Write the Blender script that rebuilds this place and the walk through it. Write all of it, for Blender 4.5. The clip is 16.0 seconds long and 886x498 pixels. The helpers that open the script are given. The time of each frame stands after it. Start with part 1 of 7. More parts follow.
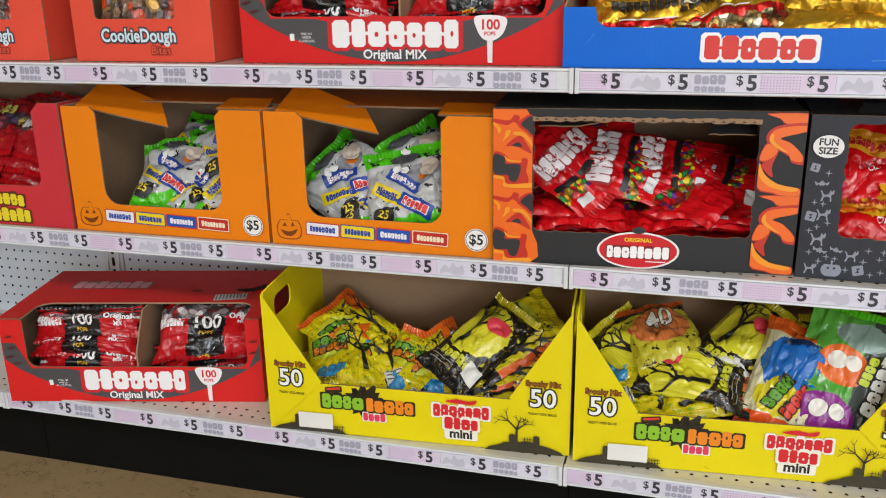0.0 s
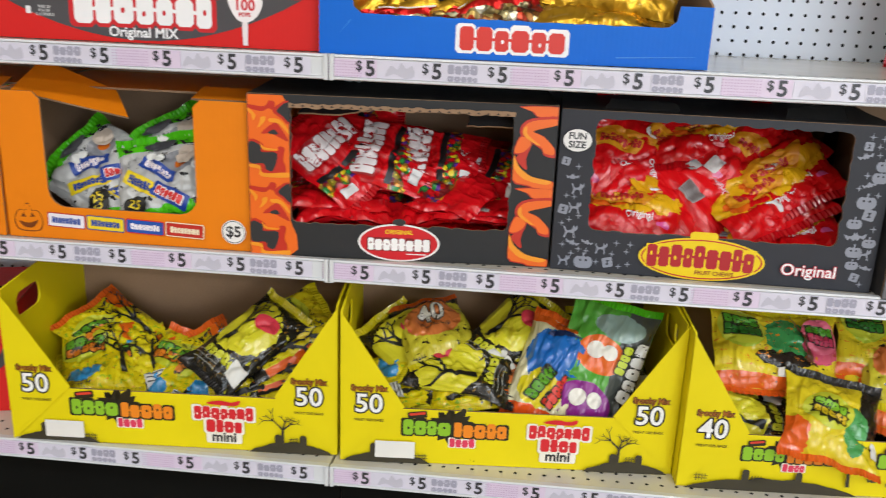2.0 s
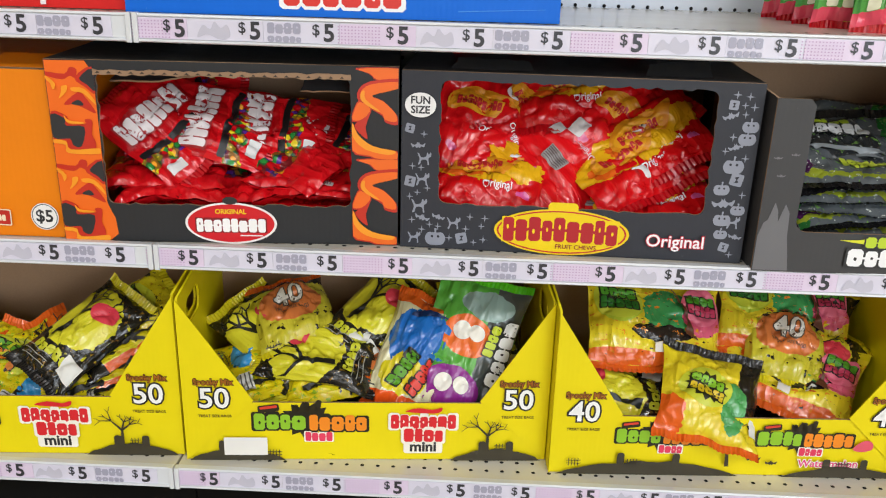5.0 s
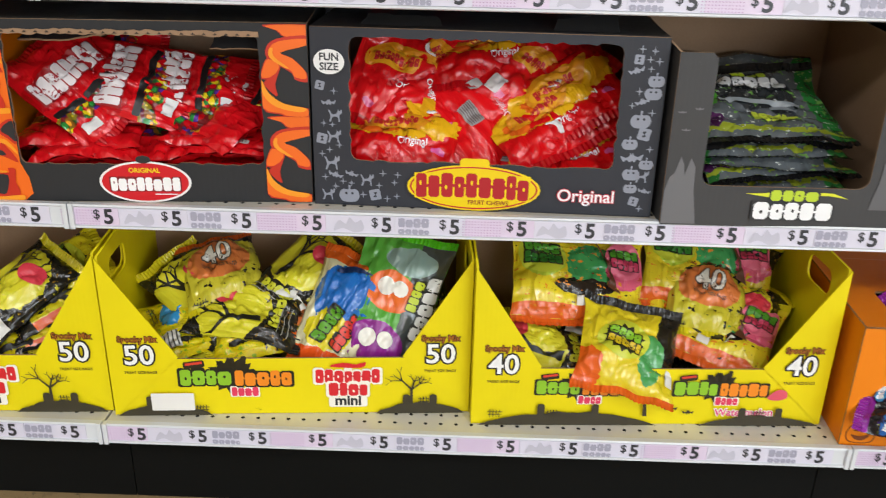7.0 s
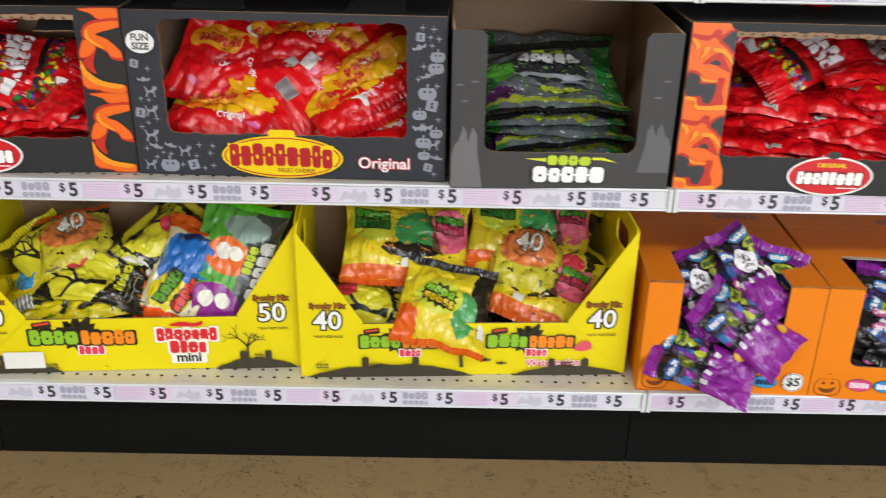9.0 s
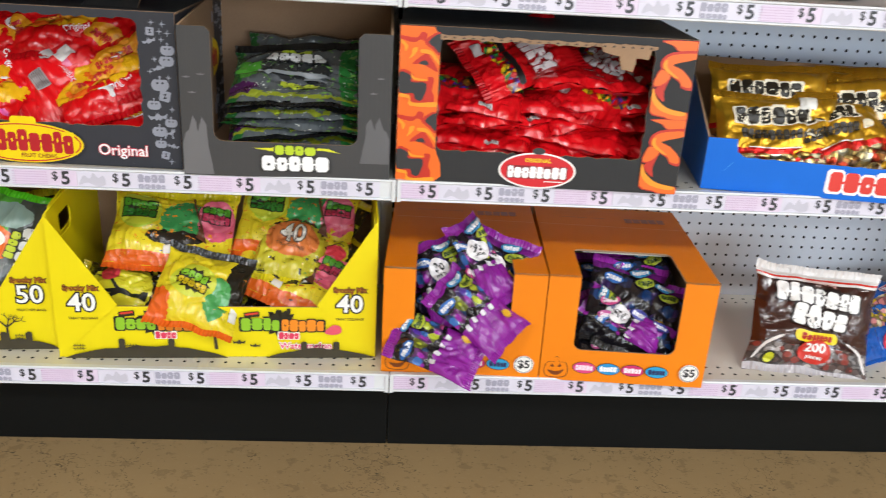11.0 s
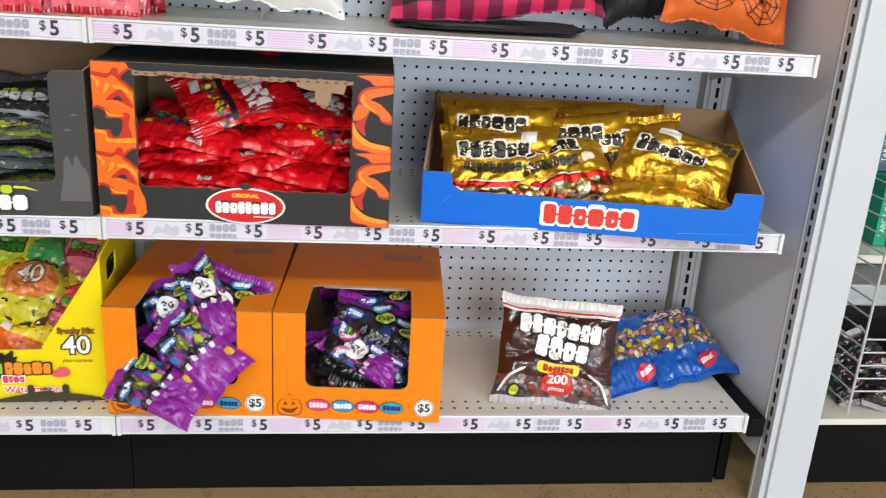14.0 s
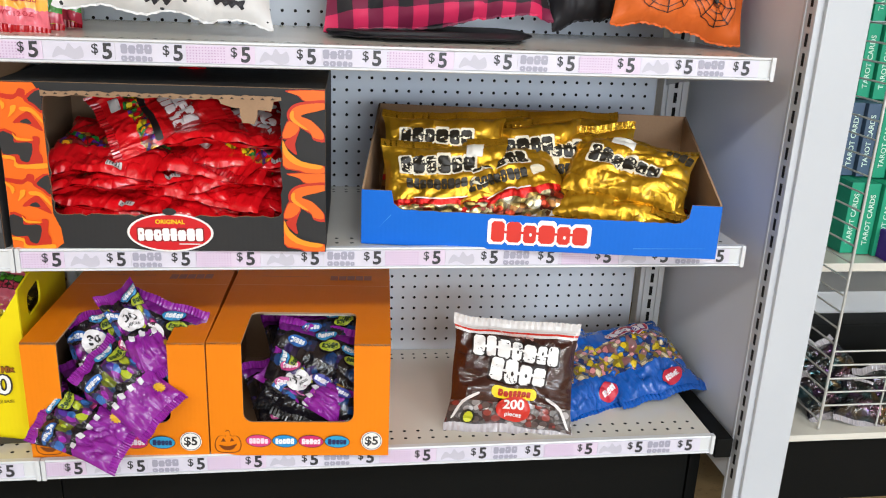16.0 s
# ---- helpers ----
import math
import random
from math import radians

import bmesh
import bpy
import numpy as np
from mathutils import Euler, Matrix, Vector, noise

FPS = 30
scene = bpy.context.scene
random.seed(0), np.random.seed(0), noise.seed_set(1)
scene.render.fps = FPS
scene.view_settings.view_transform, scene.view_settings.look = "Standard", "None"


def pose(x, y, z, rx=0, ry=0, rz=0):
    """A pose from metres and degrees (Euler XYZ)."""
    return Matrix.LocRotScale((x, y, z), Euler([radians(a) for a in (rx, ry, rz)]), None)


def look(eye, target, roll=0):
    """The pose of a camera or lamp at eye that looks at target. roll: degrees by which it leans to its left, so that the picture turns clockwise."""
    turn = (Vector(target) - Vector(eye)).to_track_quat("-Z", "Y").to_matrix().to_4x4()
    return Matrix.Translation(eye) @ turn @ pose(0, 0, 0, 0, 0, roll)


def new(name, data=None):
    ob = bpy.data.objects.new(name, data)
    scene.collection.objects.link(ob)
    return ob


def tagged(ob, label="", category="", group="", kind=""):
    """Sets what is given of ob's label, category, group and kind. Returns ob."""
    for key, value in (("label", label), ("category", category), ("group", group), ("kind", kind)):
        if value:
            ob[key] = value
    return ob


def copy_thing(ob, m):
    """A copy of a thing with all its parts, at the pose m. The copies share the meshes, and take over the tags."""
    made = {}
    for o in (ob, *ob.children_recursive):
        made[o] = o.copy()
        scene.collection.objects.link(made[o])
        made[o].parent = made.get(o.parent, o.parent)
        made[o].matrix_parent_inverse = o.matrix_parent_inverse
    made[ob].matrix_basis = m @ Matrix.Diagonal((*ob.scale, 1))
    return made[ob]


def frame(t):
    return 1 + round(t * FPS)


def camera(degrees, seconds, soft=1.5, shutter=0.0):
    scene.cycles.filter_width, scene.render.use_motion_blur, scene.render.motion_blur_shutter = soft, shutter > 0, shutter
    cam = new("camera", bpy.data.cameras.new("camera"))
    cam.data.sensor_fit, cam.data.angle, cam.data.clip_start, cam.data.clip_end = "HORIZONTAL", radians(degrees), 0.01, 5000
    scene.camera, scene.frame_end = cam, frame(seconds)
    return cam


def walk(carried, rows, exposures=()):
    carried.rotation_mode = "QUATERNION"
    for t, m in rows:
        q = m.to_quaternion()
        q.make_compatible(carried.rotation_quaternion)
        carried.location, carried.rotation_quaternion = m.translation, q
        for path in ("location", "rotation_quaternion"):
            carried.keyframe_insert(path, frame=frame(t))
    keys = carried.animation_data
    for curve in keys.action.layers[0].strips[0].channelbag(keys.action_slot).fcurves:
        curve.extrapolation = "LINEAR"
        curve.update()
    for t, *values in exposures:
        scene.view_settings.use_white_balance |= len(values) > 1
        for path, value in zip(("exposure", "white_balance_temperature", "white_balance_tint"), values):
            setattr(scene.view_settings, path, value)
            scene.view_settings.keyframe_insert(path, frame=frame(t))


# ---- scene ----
cam = camera(54.6, 16.0, soft=1.1, shutter=0.5)
PATH = [
    (0, (0.173, -1.368, 1.066), (-0.353, 0.464, 0.463), -1.0),
    (0.5, (0.198, -1.362, 1.058), (-0.332, 0.47, 0.454), -0.8),
    (1, (0.221, -1.358, 1.046), (-0.2, 0.504, 0.449), 0.3),
    (1.5, (0.251, -1.337, 1.043), (-0.016, 0.553, 0.446), 1.5),
    (2, (0.297, -1.302, 1.041), (0.132, 0.599, 0.442), 2.3),
    (2.5, (0.331, -1.265, 1.036), (0.224, 0.641, 0.44), 2.4),
    (3, (0.367, -1.225, 1.041), (0.293, 0.676, 0.424), 2.5),
    (3.5, (0.419, -1.197, 1.037), (0.312, 0.7, 0.412), 2.1),
    (4, (0.458, -1.169, 1.037), (0.352, 0.719, 0.386), 2.0),
    (4.2, (0.45, -1.173, 1.034), (0.381, 0.715, 0.377), 2.2),
    (6.5, (0.52, -1.133, 1.035), (0.479, 0.718, 0.279), 1.4),
    (7, (0.569, -1.171, 1.039), (0.54, 0.672, 0.263), 1.4),
    (7.5, (0.624, -1.202, 1.053), (0.584, 0.636, 0.265), 1.0),
    (8, (0.686, -1.238, 1.064), (0.65, 0.596, 0.266), 0.8),
    (8.5, (0.762, -1.27, 1.059), (0.751, 0.565, 0.264), 0.9),
    (9, (0.849, -1.294, 1.053), (0.855, 0.539, 0.254), 1.1),
    (9.5, (0.97, -1.323, 1.038), (0.99, 0.516, 0.254), 2.3),
    (9.7, (1.031, -1.324, 1.029), (1.047, 0.526, 0.27), 2.2),
    (10, (1.06, -1.343, 1.035), (1.134, 0.5, 0.262), 3.2),
    (10.2, (1.073, -1.349, 1.045), (1.191, 0.49, 0.268), 3.5),
    (12.3, (1.44, -1.52, 1.043), (1.589, 0.355, 0.363), 3.3),
    (12.5, (1.454, -1.516, 1.052), (1.628, 0.354, 0.363), 3.7),
    (13, (1.509, -1.513, 1.054), (1.707, 0.357, 0.372), 3.9),
    (13.5, (1.562, -1.48, 1.056), (1.789, 0.389, 0.381), 3.9),
    (14, (1.62, -1.441, 1.052), (1.858, 0.437, 0.406), 3.6),
    (14.5, (1.652, -1.399, 1.056), (1.914, 0.477, 0.414), 3.4),
    (15, (1.677, -1.371, 1.057), (1.953, 0.504, 0.417), 3.2),
    (15.5, (1.691, -1.357, 1.057), (1.967, 0.516, 0.414), 2.8),
    (16, (1.694, -1.354, 1.055), (1.977, 0.522, 0.42), 2.5),
]
walk(cam, [(t, look(eye, target, roll)) for t, eye, target, roll in PATH], [(0, -0.1), (3, -0.05), (6.5, 0.02), (9, 0.05), (10, 0.12), (12.5, 0.2), (16, 0.18)])

# ---- light ----
world = bpy.data.worlds.new("world")
scene.world = world
world.use_nodes = True
world.node_tree.nodes["Background"].inputs[0].default_value = (0.9, 0.95, 1.0, 1)
world.node_tree.nodes["Background"].inputs[1].default_value = 0.03
CEILING = 3.1
LAMP_ROWS = [(-3.2, -6.2), (-3.2, -3.1), (-0.6, -6.2), (-0.6, -3.1), (2.0, -6.2), (2.0, -3.1), (4.6, -6.2), (4.6, -3.1)]
LAMP_WATTS = 60
for n, (lx, ly) in enumerate(LAMP_ROWS):
    lamp = bpy.data.lights.new("ceiling_lamp", "AREA")
    lamp.shape, lamp.size, lamp.size_y = "RECTANGLE", 1.2, 0.5
    lamp.energy, lamp.color = LAMP_WATTS * (0.97 if lx > 1 else 0.8), (0.95, 0.98, 1.0)
    new("ceiling_lamp", lamp).matrix_world = pose(lx, ly, CEILING - 0.06)

# daylight through the shop window across the aisle
sky_lamp = bpy.data.lights.new("window_daylight", "AREA")
sky_lamp.shape, sky_lamp.size, sky_lamp.size_y = "RECTANGLE", 6.0, 2.2
sky_lamp.energy, sky_lamp.color = 400, (0.8, 0.9, 1.0)
new("window_daylight", sky_lamp).matrix_world = pose(4.6, -9.45, 1.5, 90)

# ---- materials ----


def lin(code):
    """A linear colour from a six-digit sRGB code."""
    out = []
    for k in (0, 2, 4):
        c = int(code[k:k + 2], 16) / 255
        out.append(c / 12.92 if c <= 0.04045 else ((c + 0.055) / 1.055) ** 2.4)
    return (*out, 1.0)


def base_material(name, rough=0.5, metal=0.0, coat=0.0, coat_rough=0.1):
    m = bpy.data.materials.new(name)
    m.use_nodes = True
    b = m.node_tree.nodes["Principled BSDF"]
    b.inputs["Roughness"].default_value = rough
    b.inputs["Metallic"].default_value = metal
    b.inputs["Coat Weight"].default_value = coat
    b.inputs["Coat Roughness"].default_value = coat_rough
    return m, m.node_tree, b


def math_node(tree, op, a, b=None, c=None):
    n = tree.nodes.new("ShaderNodeMath")
    n.operation = op
    for i, v in enumerate((a, b, c)):
        if v is None:
            continue
        if isinstance(v, (int, float)):
            n.inputs[i].default_value = v
        else:
            tree.links.new(v, n.inputs[i])
    return n.outputs[0]


def mix_node(tree, fac, a, b, blend="MIX"):
    n = tree.nodes.new("ShaderNodeMix")
    n.data_type, n.blend_type = "RGBA", blend
    for sock, v in ((n.inputs[0], fac), (n.inputs[6], a), (n.inputs[7], b)):
        if isinstance(v, (int, float, tuple)):
            sock.default_value = v
        else:
            tree.links.new(v, sock)
    return n.outputs[2]


def noise_node(tree, scale, detail=3.0, rough=0.5, coords=None):
    n = tree.nodes.new("ShaderNodeTexNoise")
    n.inputs["Scale"].default_value, n.inputs["Detail"].default_value, n.inputs["Roughness"].default_value = scale, detail, rough
    if coords is None:
        co = tree.nodes.new("ShaderNodeTexCoord")
        coords = co.outputs["Object"]
    tree.links.new(coords, n.inputs["Vector"])
    return n


def bump(tree, shader, height, strength, distance):
    n = tree.nodes.new("ShaderNodeBump")
    n.inputs["Strength"].default_value, n.inputs["Distance"].default_value = strength, distance
    tree.links.new(height, n.inputs["Height"])
    tree.links.new(n.outputs[0], shader.inputs["Normal"])
    return n


def surface(name, code, rough=0.5, vary=0.12, scale=9.0, grain=160.0, relief=0.15, metal=0.0, coat=0.0, depth=0.0006):
    """A plain material with large soft variation, fine grain and a little relief."""
    m, tree, b = base_material(name, rough, metal, coat)
    big = noise_node(tree, scale, 4)
    fine = noise_node(tree, grain, 2)
    col = lin(code)
    dark = tuple(c * (1 - 1.6 * vary) for c in col[:3]) + (1,)
    light = tuple(min(1, c * (1 + 0.7 * vary)) for c in col[:3]) + (1,)
    c1 = mix_node(tree, big.outputs[0], dark, light)
    c2 = mix_node(tree, math_node(tree, "MULTIPLY", fine.outputs[0], vary), c1, tuple(c * 0.6 for c in col[:3]) + (1,))
    tree.links.new(c2, b.inputs["Base Color"])
    tree.links.new(math_node(tree, "MULTIPLY_ADD", big.outputs[0], 0.16, rough - 0.08), b.inputs["Roughness"])
    bump(tree, b, fine.outputs[0], relief, depth)
    return m


INKS = {}


def ink(code, rough=0.42):
    """Printed colour on card or film, one material for each colour."""
    if (code, rough) not in INKS:
        INKS[code, rough] = surface("print_" + code, code, rough, 0.06, 14, 300, 0.05, depth=0.0002)
    return INKS[code, rough]


def board(code, name):
    """Printed corrugated card: faint flutes, scuffs and dents."""
    m, tree, b = base_material(name, 0.4)
    big = noise_node(tree, 6, 5, 0.6)
    scuff = noise_node(tree, 55, 6, 0.75)
    col = lin(code)
    c1 = mix_node(tree, big.outputs[0], tuple(c * 0.86 for c in col[:3]) + (1,), tuple(min(1, c * 1.06) for c in col[:3]) + (1,))
    mask = math_node(tree, "MULTIPLY", math_node(tree, "GREATER_THAN", scuff.outputs[0], 0.69), 0.3)
    c2 = mix_node(tree, mask, c1, tuple(min(1, c * 0.7 + 0.18) for c in col[:3]) + (1,))
    tree.links.new(c2, b.inputs["Base Color"])
    tree.links.new(math_node(tree, "MULTIPLY_ADD", scuff.outputs[0], 0.25, 0.4), b.inputs["Roughness"])
    b.inputs["Specular IOR Level"].default_value = 0.3
    wave = tree.nodes.new("ShaderNodeTexWave")
    wave.inputs["Scale"].default_value, wave.inputs["Distortion"].default_value = 40, 0.6
    co = tree.nodes.new("ShaderNodeTexCoord")
    tree.links.new(co.outputs["Object"], wave.inputs["Vector"])
    h = math_node(tree, "MULTIPLY_ADD", wave.outputs[1], 0.08, math_node(tree, "MULTIPLY_ADD", big.outputs[0], 3.0, math_node(tree, "MULTIPLY", scuff.outputs[0], 0.25)))
    bump(tree, b, h, 0.35, 0.0015)
    return m


def kraft_material():
    m, tree, b = base_material("kraft_card", 0.85)
    big = noise_node(tree, 7, 4)
    fibre = noise_node(tree, 240, 3, 0.7)
    c1 = mix_node(tree, big.outputs[0], lin("8a6c52"), lin("b08f70"))
    c2 = mix_node(tree, math_node(tree, "MULTIPLY", fibre.outputs[0], 0.35), c1, lin("6e543e"))
    tree.links.new(c2, b.inputs["Base Color"])
    bump(tree, b, fibre.outputs[0], 0.25, 0.0004)
    return m


def concrete_material():
    """Sealed brown concrete with exposed fine aggregate and hairline cracks."""
    m, tree, b = base_material("sealed_concrete", 0.4)
    co = tree.nodes.new("ShaderNodeTexCoord").outputs["Object"]
    big = noise_node(tree, 2.2, 5, 0.6, co)
    mid = noise_node(tree, 26, 5, 0.7, co)
    peb = tree.nodes.new("ShaderNodeTexVoronoi")
    peb.inputs["Scale"].default_value = 170
    tree.links.new(co, peb.inputs["Vector"])
    pebcol = tree.nodes.new("ShaderNodeSeparateColor")
    tree.links.new(peb.outputs["Color"], pebcol.inputs[0])
    c1 = mix_node(tree, big.outputs[0], lin("8e7552"), lin("ad9268"))
    c2 = mix_node(tree, math_node(tree, "MULTIPLY", math_node(tree, "GREATER_THAN", mid.outputs[0], 0.58), 0.28), c1, lin("51422d"))
    light = math_node(tree, "MULTIPLY", math_node(tree, "GREATER_THAN", pebcol.outputs[0], 0.86), math_node(tree, "LESS_THAN", peb.outputs["Distance"], 0.42))
    c3 = mix_node(tree, math_node(tree, "MULTIPLY", light, 0.28), c2, lin("a8946f"))
    dark = math_node(tree, "MULTIPLY", math_node(tree, "GREATER_THAN", pebcol.outputs[1], 0.9), math_node(tree, "LESS_THAN", peb.outputs["Distance"], 0.35))
    c4 = mix_node(tree, math_node(tree, "MULTIPLY", dark, 0.4), c3, lin("3c3226"))
    warp = noise_node(tree, 1.7, 6, 0.7, co)
    crack = math_node(tree, "LESS_THAN", math_node(tree, "ABSOLUTE", math_node(tree, "SUBTRACT", warp.outputs[0], 0.5)), 0.0012)
    c5 = mix_node(tree, math_node(tree, "MULTIPLY", crack, 0.75), c4, lin("2e261c"))
    tree.links.new(c5, b.inputs["Base Color"])
    tree.links.new(math_node(tree, "MULTIPLY_ADD", mid.outputs[0], 0.3, 0.25), b.inputs["Roughness"])
    bump(tree, b, mid.outputs[0], 0.15, 0.001)
    return m


KRAFT = kraft_material()
CONCRETE = concrete_material()
WHITE_STEEL = surface("white_powder_coat", "d6d8da", 0.34, 0.04, 5, 420, 0.12, coat=0.15, depth=0.0003)
POST_STEEL = surface("grey_white_enamel", "c3c7cd", 0.4, 0.05, 5, 420, 0.12, depth=0.0003)
DECK_STEEL = surface("cream_shelf_enamel", "dcd8cd", 0.22, 0.05, 5, 420, 0.1, coat=0.2, depth=0.0003)
PANEL_STEEL = surface("white_pegboard_enamel", "d9dfe8", 0.45, 0.04, 4, 380, 0.12, depth=0.0003)
BLACK_STEEL = surface("black_painted_steel", "0a0b0a", 0.6, 0.25, 6, 240, 0.2, depth=0.0004)
BLACK_STEEL.node_tree.nodes["Principled BSDF"].inputs["Specular IOR Level"].default_value = 0.15
# near-black colour that stands in for the shade inside holes and slots
HOLE = surface("hole_shade", "0b0b0c", 0.9, 0.1)
PLASTER = surface("white_wall_paint", "cfcdc8", 0.8, 0.05, 3, 200, 0.2)
LABEL_PINK = surface("pink_label_paper", "dccbe0", 0.38, 0.05, 60, 500, 0.02, coat=0.3)
LABEL_PALE = surface("pale_label_paper", "d8d4e2", 0.38, 0.05, 40, 500, 0.02, coat=0.3)
WIRE = surface("nickel_wire", "cfcfca", 0.35, 0.1, 30, 200, 0.05, metal=0.3)

# ---- building helpers ----


def put(name, mesh, mats, parent=None, m=None, label="", category="", group="", kind=""):
    """Links a mesh as one object, under a thing where a parent is given."""
    if isinstance(mesh, bmesh.types.BMesh):
        me = bpy.data.meshes.new(name)
        mesh.to_mesh(me)
        mesh.free()
        mesh = me
    mats = mats if isinstance(mats, (list, tuple)) else [mats]
    if not mesh.materials:
        for one in mats:
            mesh.materials.append(one)
    ob = new(name, mesh)
    if parent is not None:
        ob.parent = parent
    if m is not None:
        ob.matrix_basis = m
    return tagged(ob, label, category, group, kind)


def part(name, mesh, mats, parent, label="", m=None):
    return put(name, mesh, mats, parent, m, label)


def thing(name, m, label, category, group=""):
    ob = new(name)
    ob.empty_display_size = 0.05
    ob.matrix_basis = m
    return tagged(ob, label, category, group)


def box_mesh(x0, y0, z0, x1, y1, z1, bevel=0.0):
    bm = bmesh.new()
    bmesh.ops.create_cube(bm, size=1)
    for v in bm.verts:
        v.co = Vector(((x0 + x1) / 2 + v.co.x * (x1 - x0), (y0 + y1) / 2 + v.co.y * (y1 - y0), (z0 + z1) / 2 + v.co.z * (z1 - z0)))
    if bevel:
        bmesh.ops.bevel(bm, geom=bm.edges[:], offset=bevel, segments=2, affect="EDGES", profile=0.7)
    return bm


def to_front(me):
    """Turns a drawing in x, y into one that stands in x, z and faces -y."""
    for v in me.vertices:
        x, y, z = v.co
        v.co = (x, -z, y)
    me.update()
    return me


def drawn(polys, thick=0.0, y=0.0):
    """A flat shape with holes from closed outlines in x, z; its face lies at y and its thickness goes back from there."""
    cu = bpy.data.curves.new("outline", "CURVE")
    cu.dimensions, cu.fill_mode, cu.extrude = "2D", "BOTH", thick / 2
    for poly in polys:
        s = cu.splines.new("POLY")
        s.points.add(len(poly) - 1)
        for p, (px, pz) in zip(s.points, poly):
            p.co = (px, pz, 0, 1)
        s.use_cyclic_u = True
    ob = bpy.data.objects.new("outline", cu)
    me = to_front(bpy.data.meshes.new_from_object(ob))
    for v in me.vertices:
        v.co.y += y + thick / 2
    bpy.data.objects.remove(ob)
    bpy.data.curves.remove(cu)
    return me


def lettering(body, size, x=0.0, z=0.0, y=0.0, bold=0.0, turn=0.0, wide=1.0):
    cu = bpy.data.curves.new("lettering", "FONT")
    cu.body, cu.size, cu.align_x, cu.align_y, cu.offset = body, size, "CENTER", "CENTER", bold
    cu.resolution_u = 3
    ob = bpy.data.objects.new("lettering", cu)
    me = to_front(bpy.data.meshes.new_from_object(ob))
    c, s = math.cos(radians(turn)), math.sin(radians(turn))
    for v in me.vertices:
        px, pz = v.co.x * wide, v.co.z
        v.co = (x + c * px - s * pz, y, z + s * px + c * pz)
    bpy.data.objects.remove(ob)
    bpy.data.curves.remove(cu)
    return me


def rounded(x0, z0, x1, z1, r, n=4):
    out = []
    for cx, cz, a0 in ((x1 - r, z0 + r, -90), (x1 - r, z1 - r, 0), (x0 + r, z1 - r, 90), (x0 + r, z0 + r, 180)):
        for k in range(n + 1):
            a = radians(a0 + 90 * k / n)
            out.append((cx + r * math.cos(a), cz + r * math.sin(a)))
    return out


def oval(cx, cz, rx, rz, n=28, turn=0.0):
    c, s = math.cos(radians(turn)), math.sin(radians(turn))
    out = []
    for k in range(n):
        a = 2 * math.pi * k / n
        px, pz = rx * math.cos(a), rz * math.sin(a)
        out.append((cx + c * px - s * pz, cz + s * px + c * pz))
    return out


def smooth(points, n=5):
    """A soft closed line through a few points."""
    out = []
    k = len(points)
    for i in range(k):
        p0, p1, p2, p3 = (Vector(points[(i + j - 1) % k]) for j in range(4))
        for j in range(n):
            t = j / n
            q = 0.5 * (2 * p1 + (p2 - p0) * t + (2 * p0 - 5 * p1 + 4 * p2 - p3) * t * t + (3 * p1 - p0 - 3 * p2 + p3) * t ** 3)
            out.append((q.x, q.y))
    return out


def moved(poly, dx, dz, sx=1.0, sz=1.0, turn=0.0):
    c, s = math.cos(radians(turn)), math.sin(radians(turn))
    return [(dx + c * px * sx - s * pz * sz, dz + s * px * sx + c * pz * sz) for px, pz in poly]


def word_shapes(x, z, width, height, count, seed, arch=0.0, turn=0.0, grow=0.0):
    """A name drawn as a band of plain rounded blocks with slits and small eyes; with grow, the field behind it."""
    rnd = random.Random(seed)
    pick = random.Random(seed * 7 + count)
    widths = [rnd.uniform(0.8, 1.15) for _ in range(count)]
    unit = width / sum(widths)
    at, top, low, eyes = -width / 2, [], [], []
    for k, wk in enumerate(widths):
        w = wk * unit
        tall = height * (1.0 if k == 0 else pick.choice((0.86, 0.9, 1.0)))
        lift = arch * (1 - (2 * (at + w / 2) / width) ** 2)
        z0, z1 = -height / 2 + lift - grow, -height / 2 + tall + lift + grow
        if grow:
            r = min(w * 0.2, grow)
            x0 = at - (grow if k == 0 else 0)
            x1 = at + w + (grow if k == count - 1 else 0)
            top += [(x0, z1 - r), (x0 + r, z1), (x1 - r, z1), (x1, z1 - r)]
            low += [(x0, z0 + r), (x0 + r, z0), (x1 - r, z0), (x1, z0 + r)]
        else:
            q, r, kind = w * 0.07, w * 0.17, pick.randrange(5)
            x0, x1, mid = at + q, at + w - q, at + w * pick.uniform(0.42, 0.58)
            up, down = lift + height * 0.05, lift - height * 0.07
            top += [(x0, up), (x0, z1 - r), (x0 + r, z1)]
            top += [(x1 - r, z1), (x1, z1 - r), (x1, up)]
            low += [(x0, down), (x0, z0 + r), (x0 + r, z0)]
            low += [(x1 - r, z0), (x1, z0 + r), (x1, down)]
            if kind in (2, 4):
                eyes.append(oval(mid, z0 + tall * pick.uniform(0.38, 0.62), w * 0.1, tall * 0.11, 6))
        at += w
    return [moved(p, x, z, turn=turn) for p in [low + top[::-1]] + eyes]


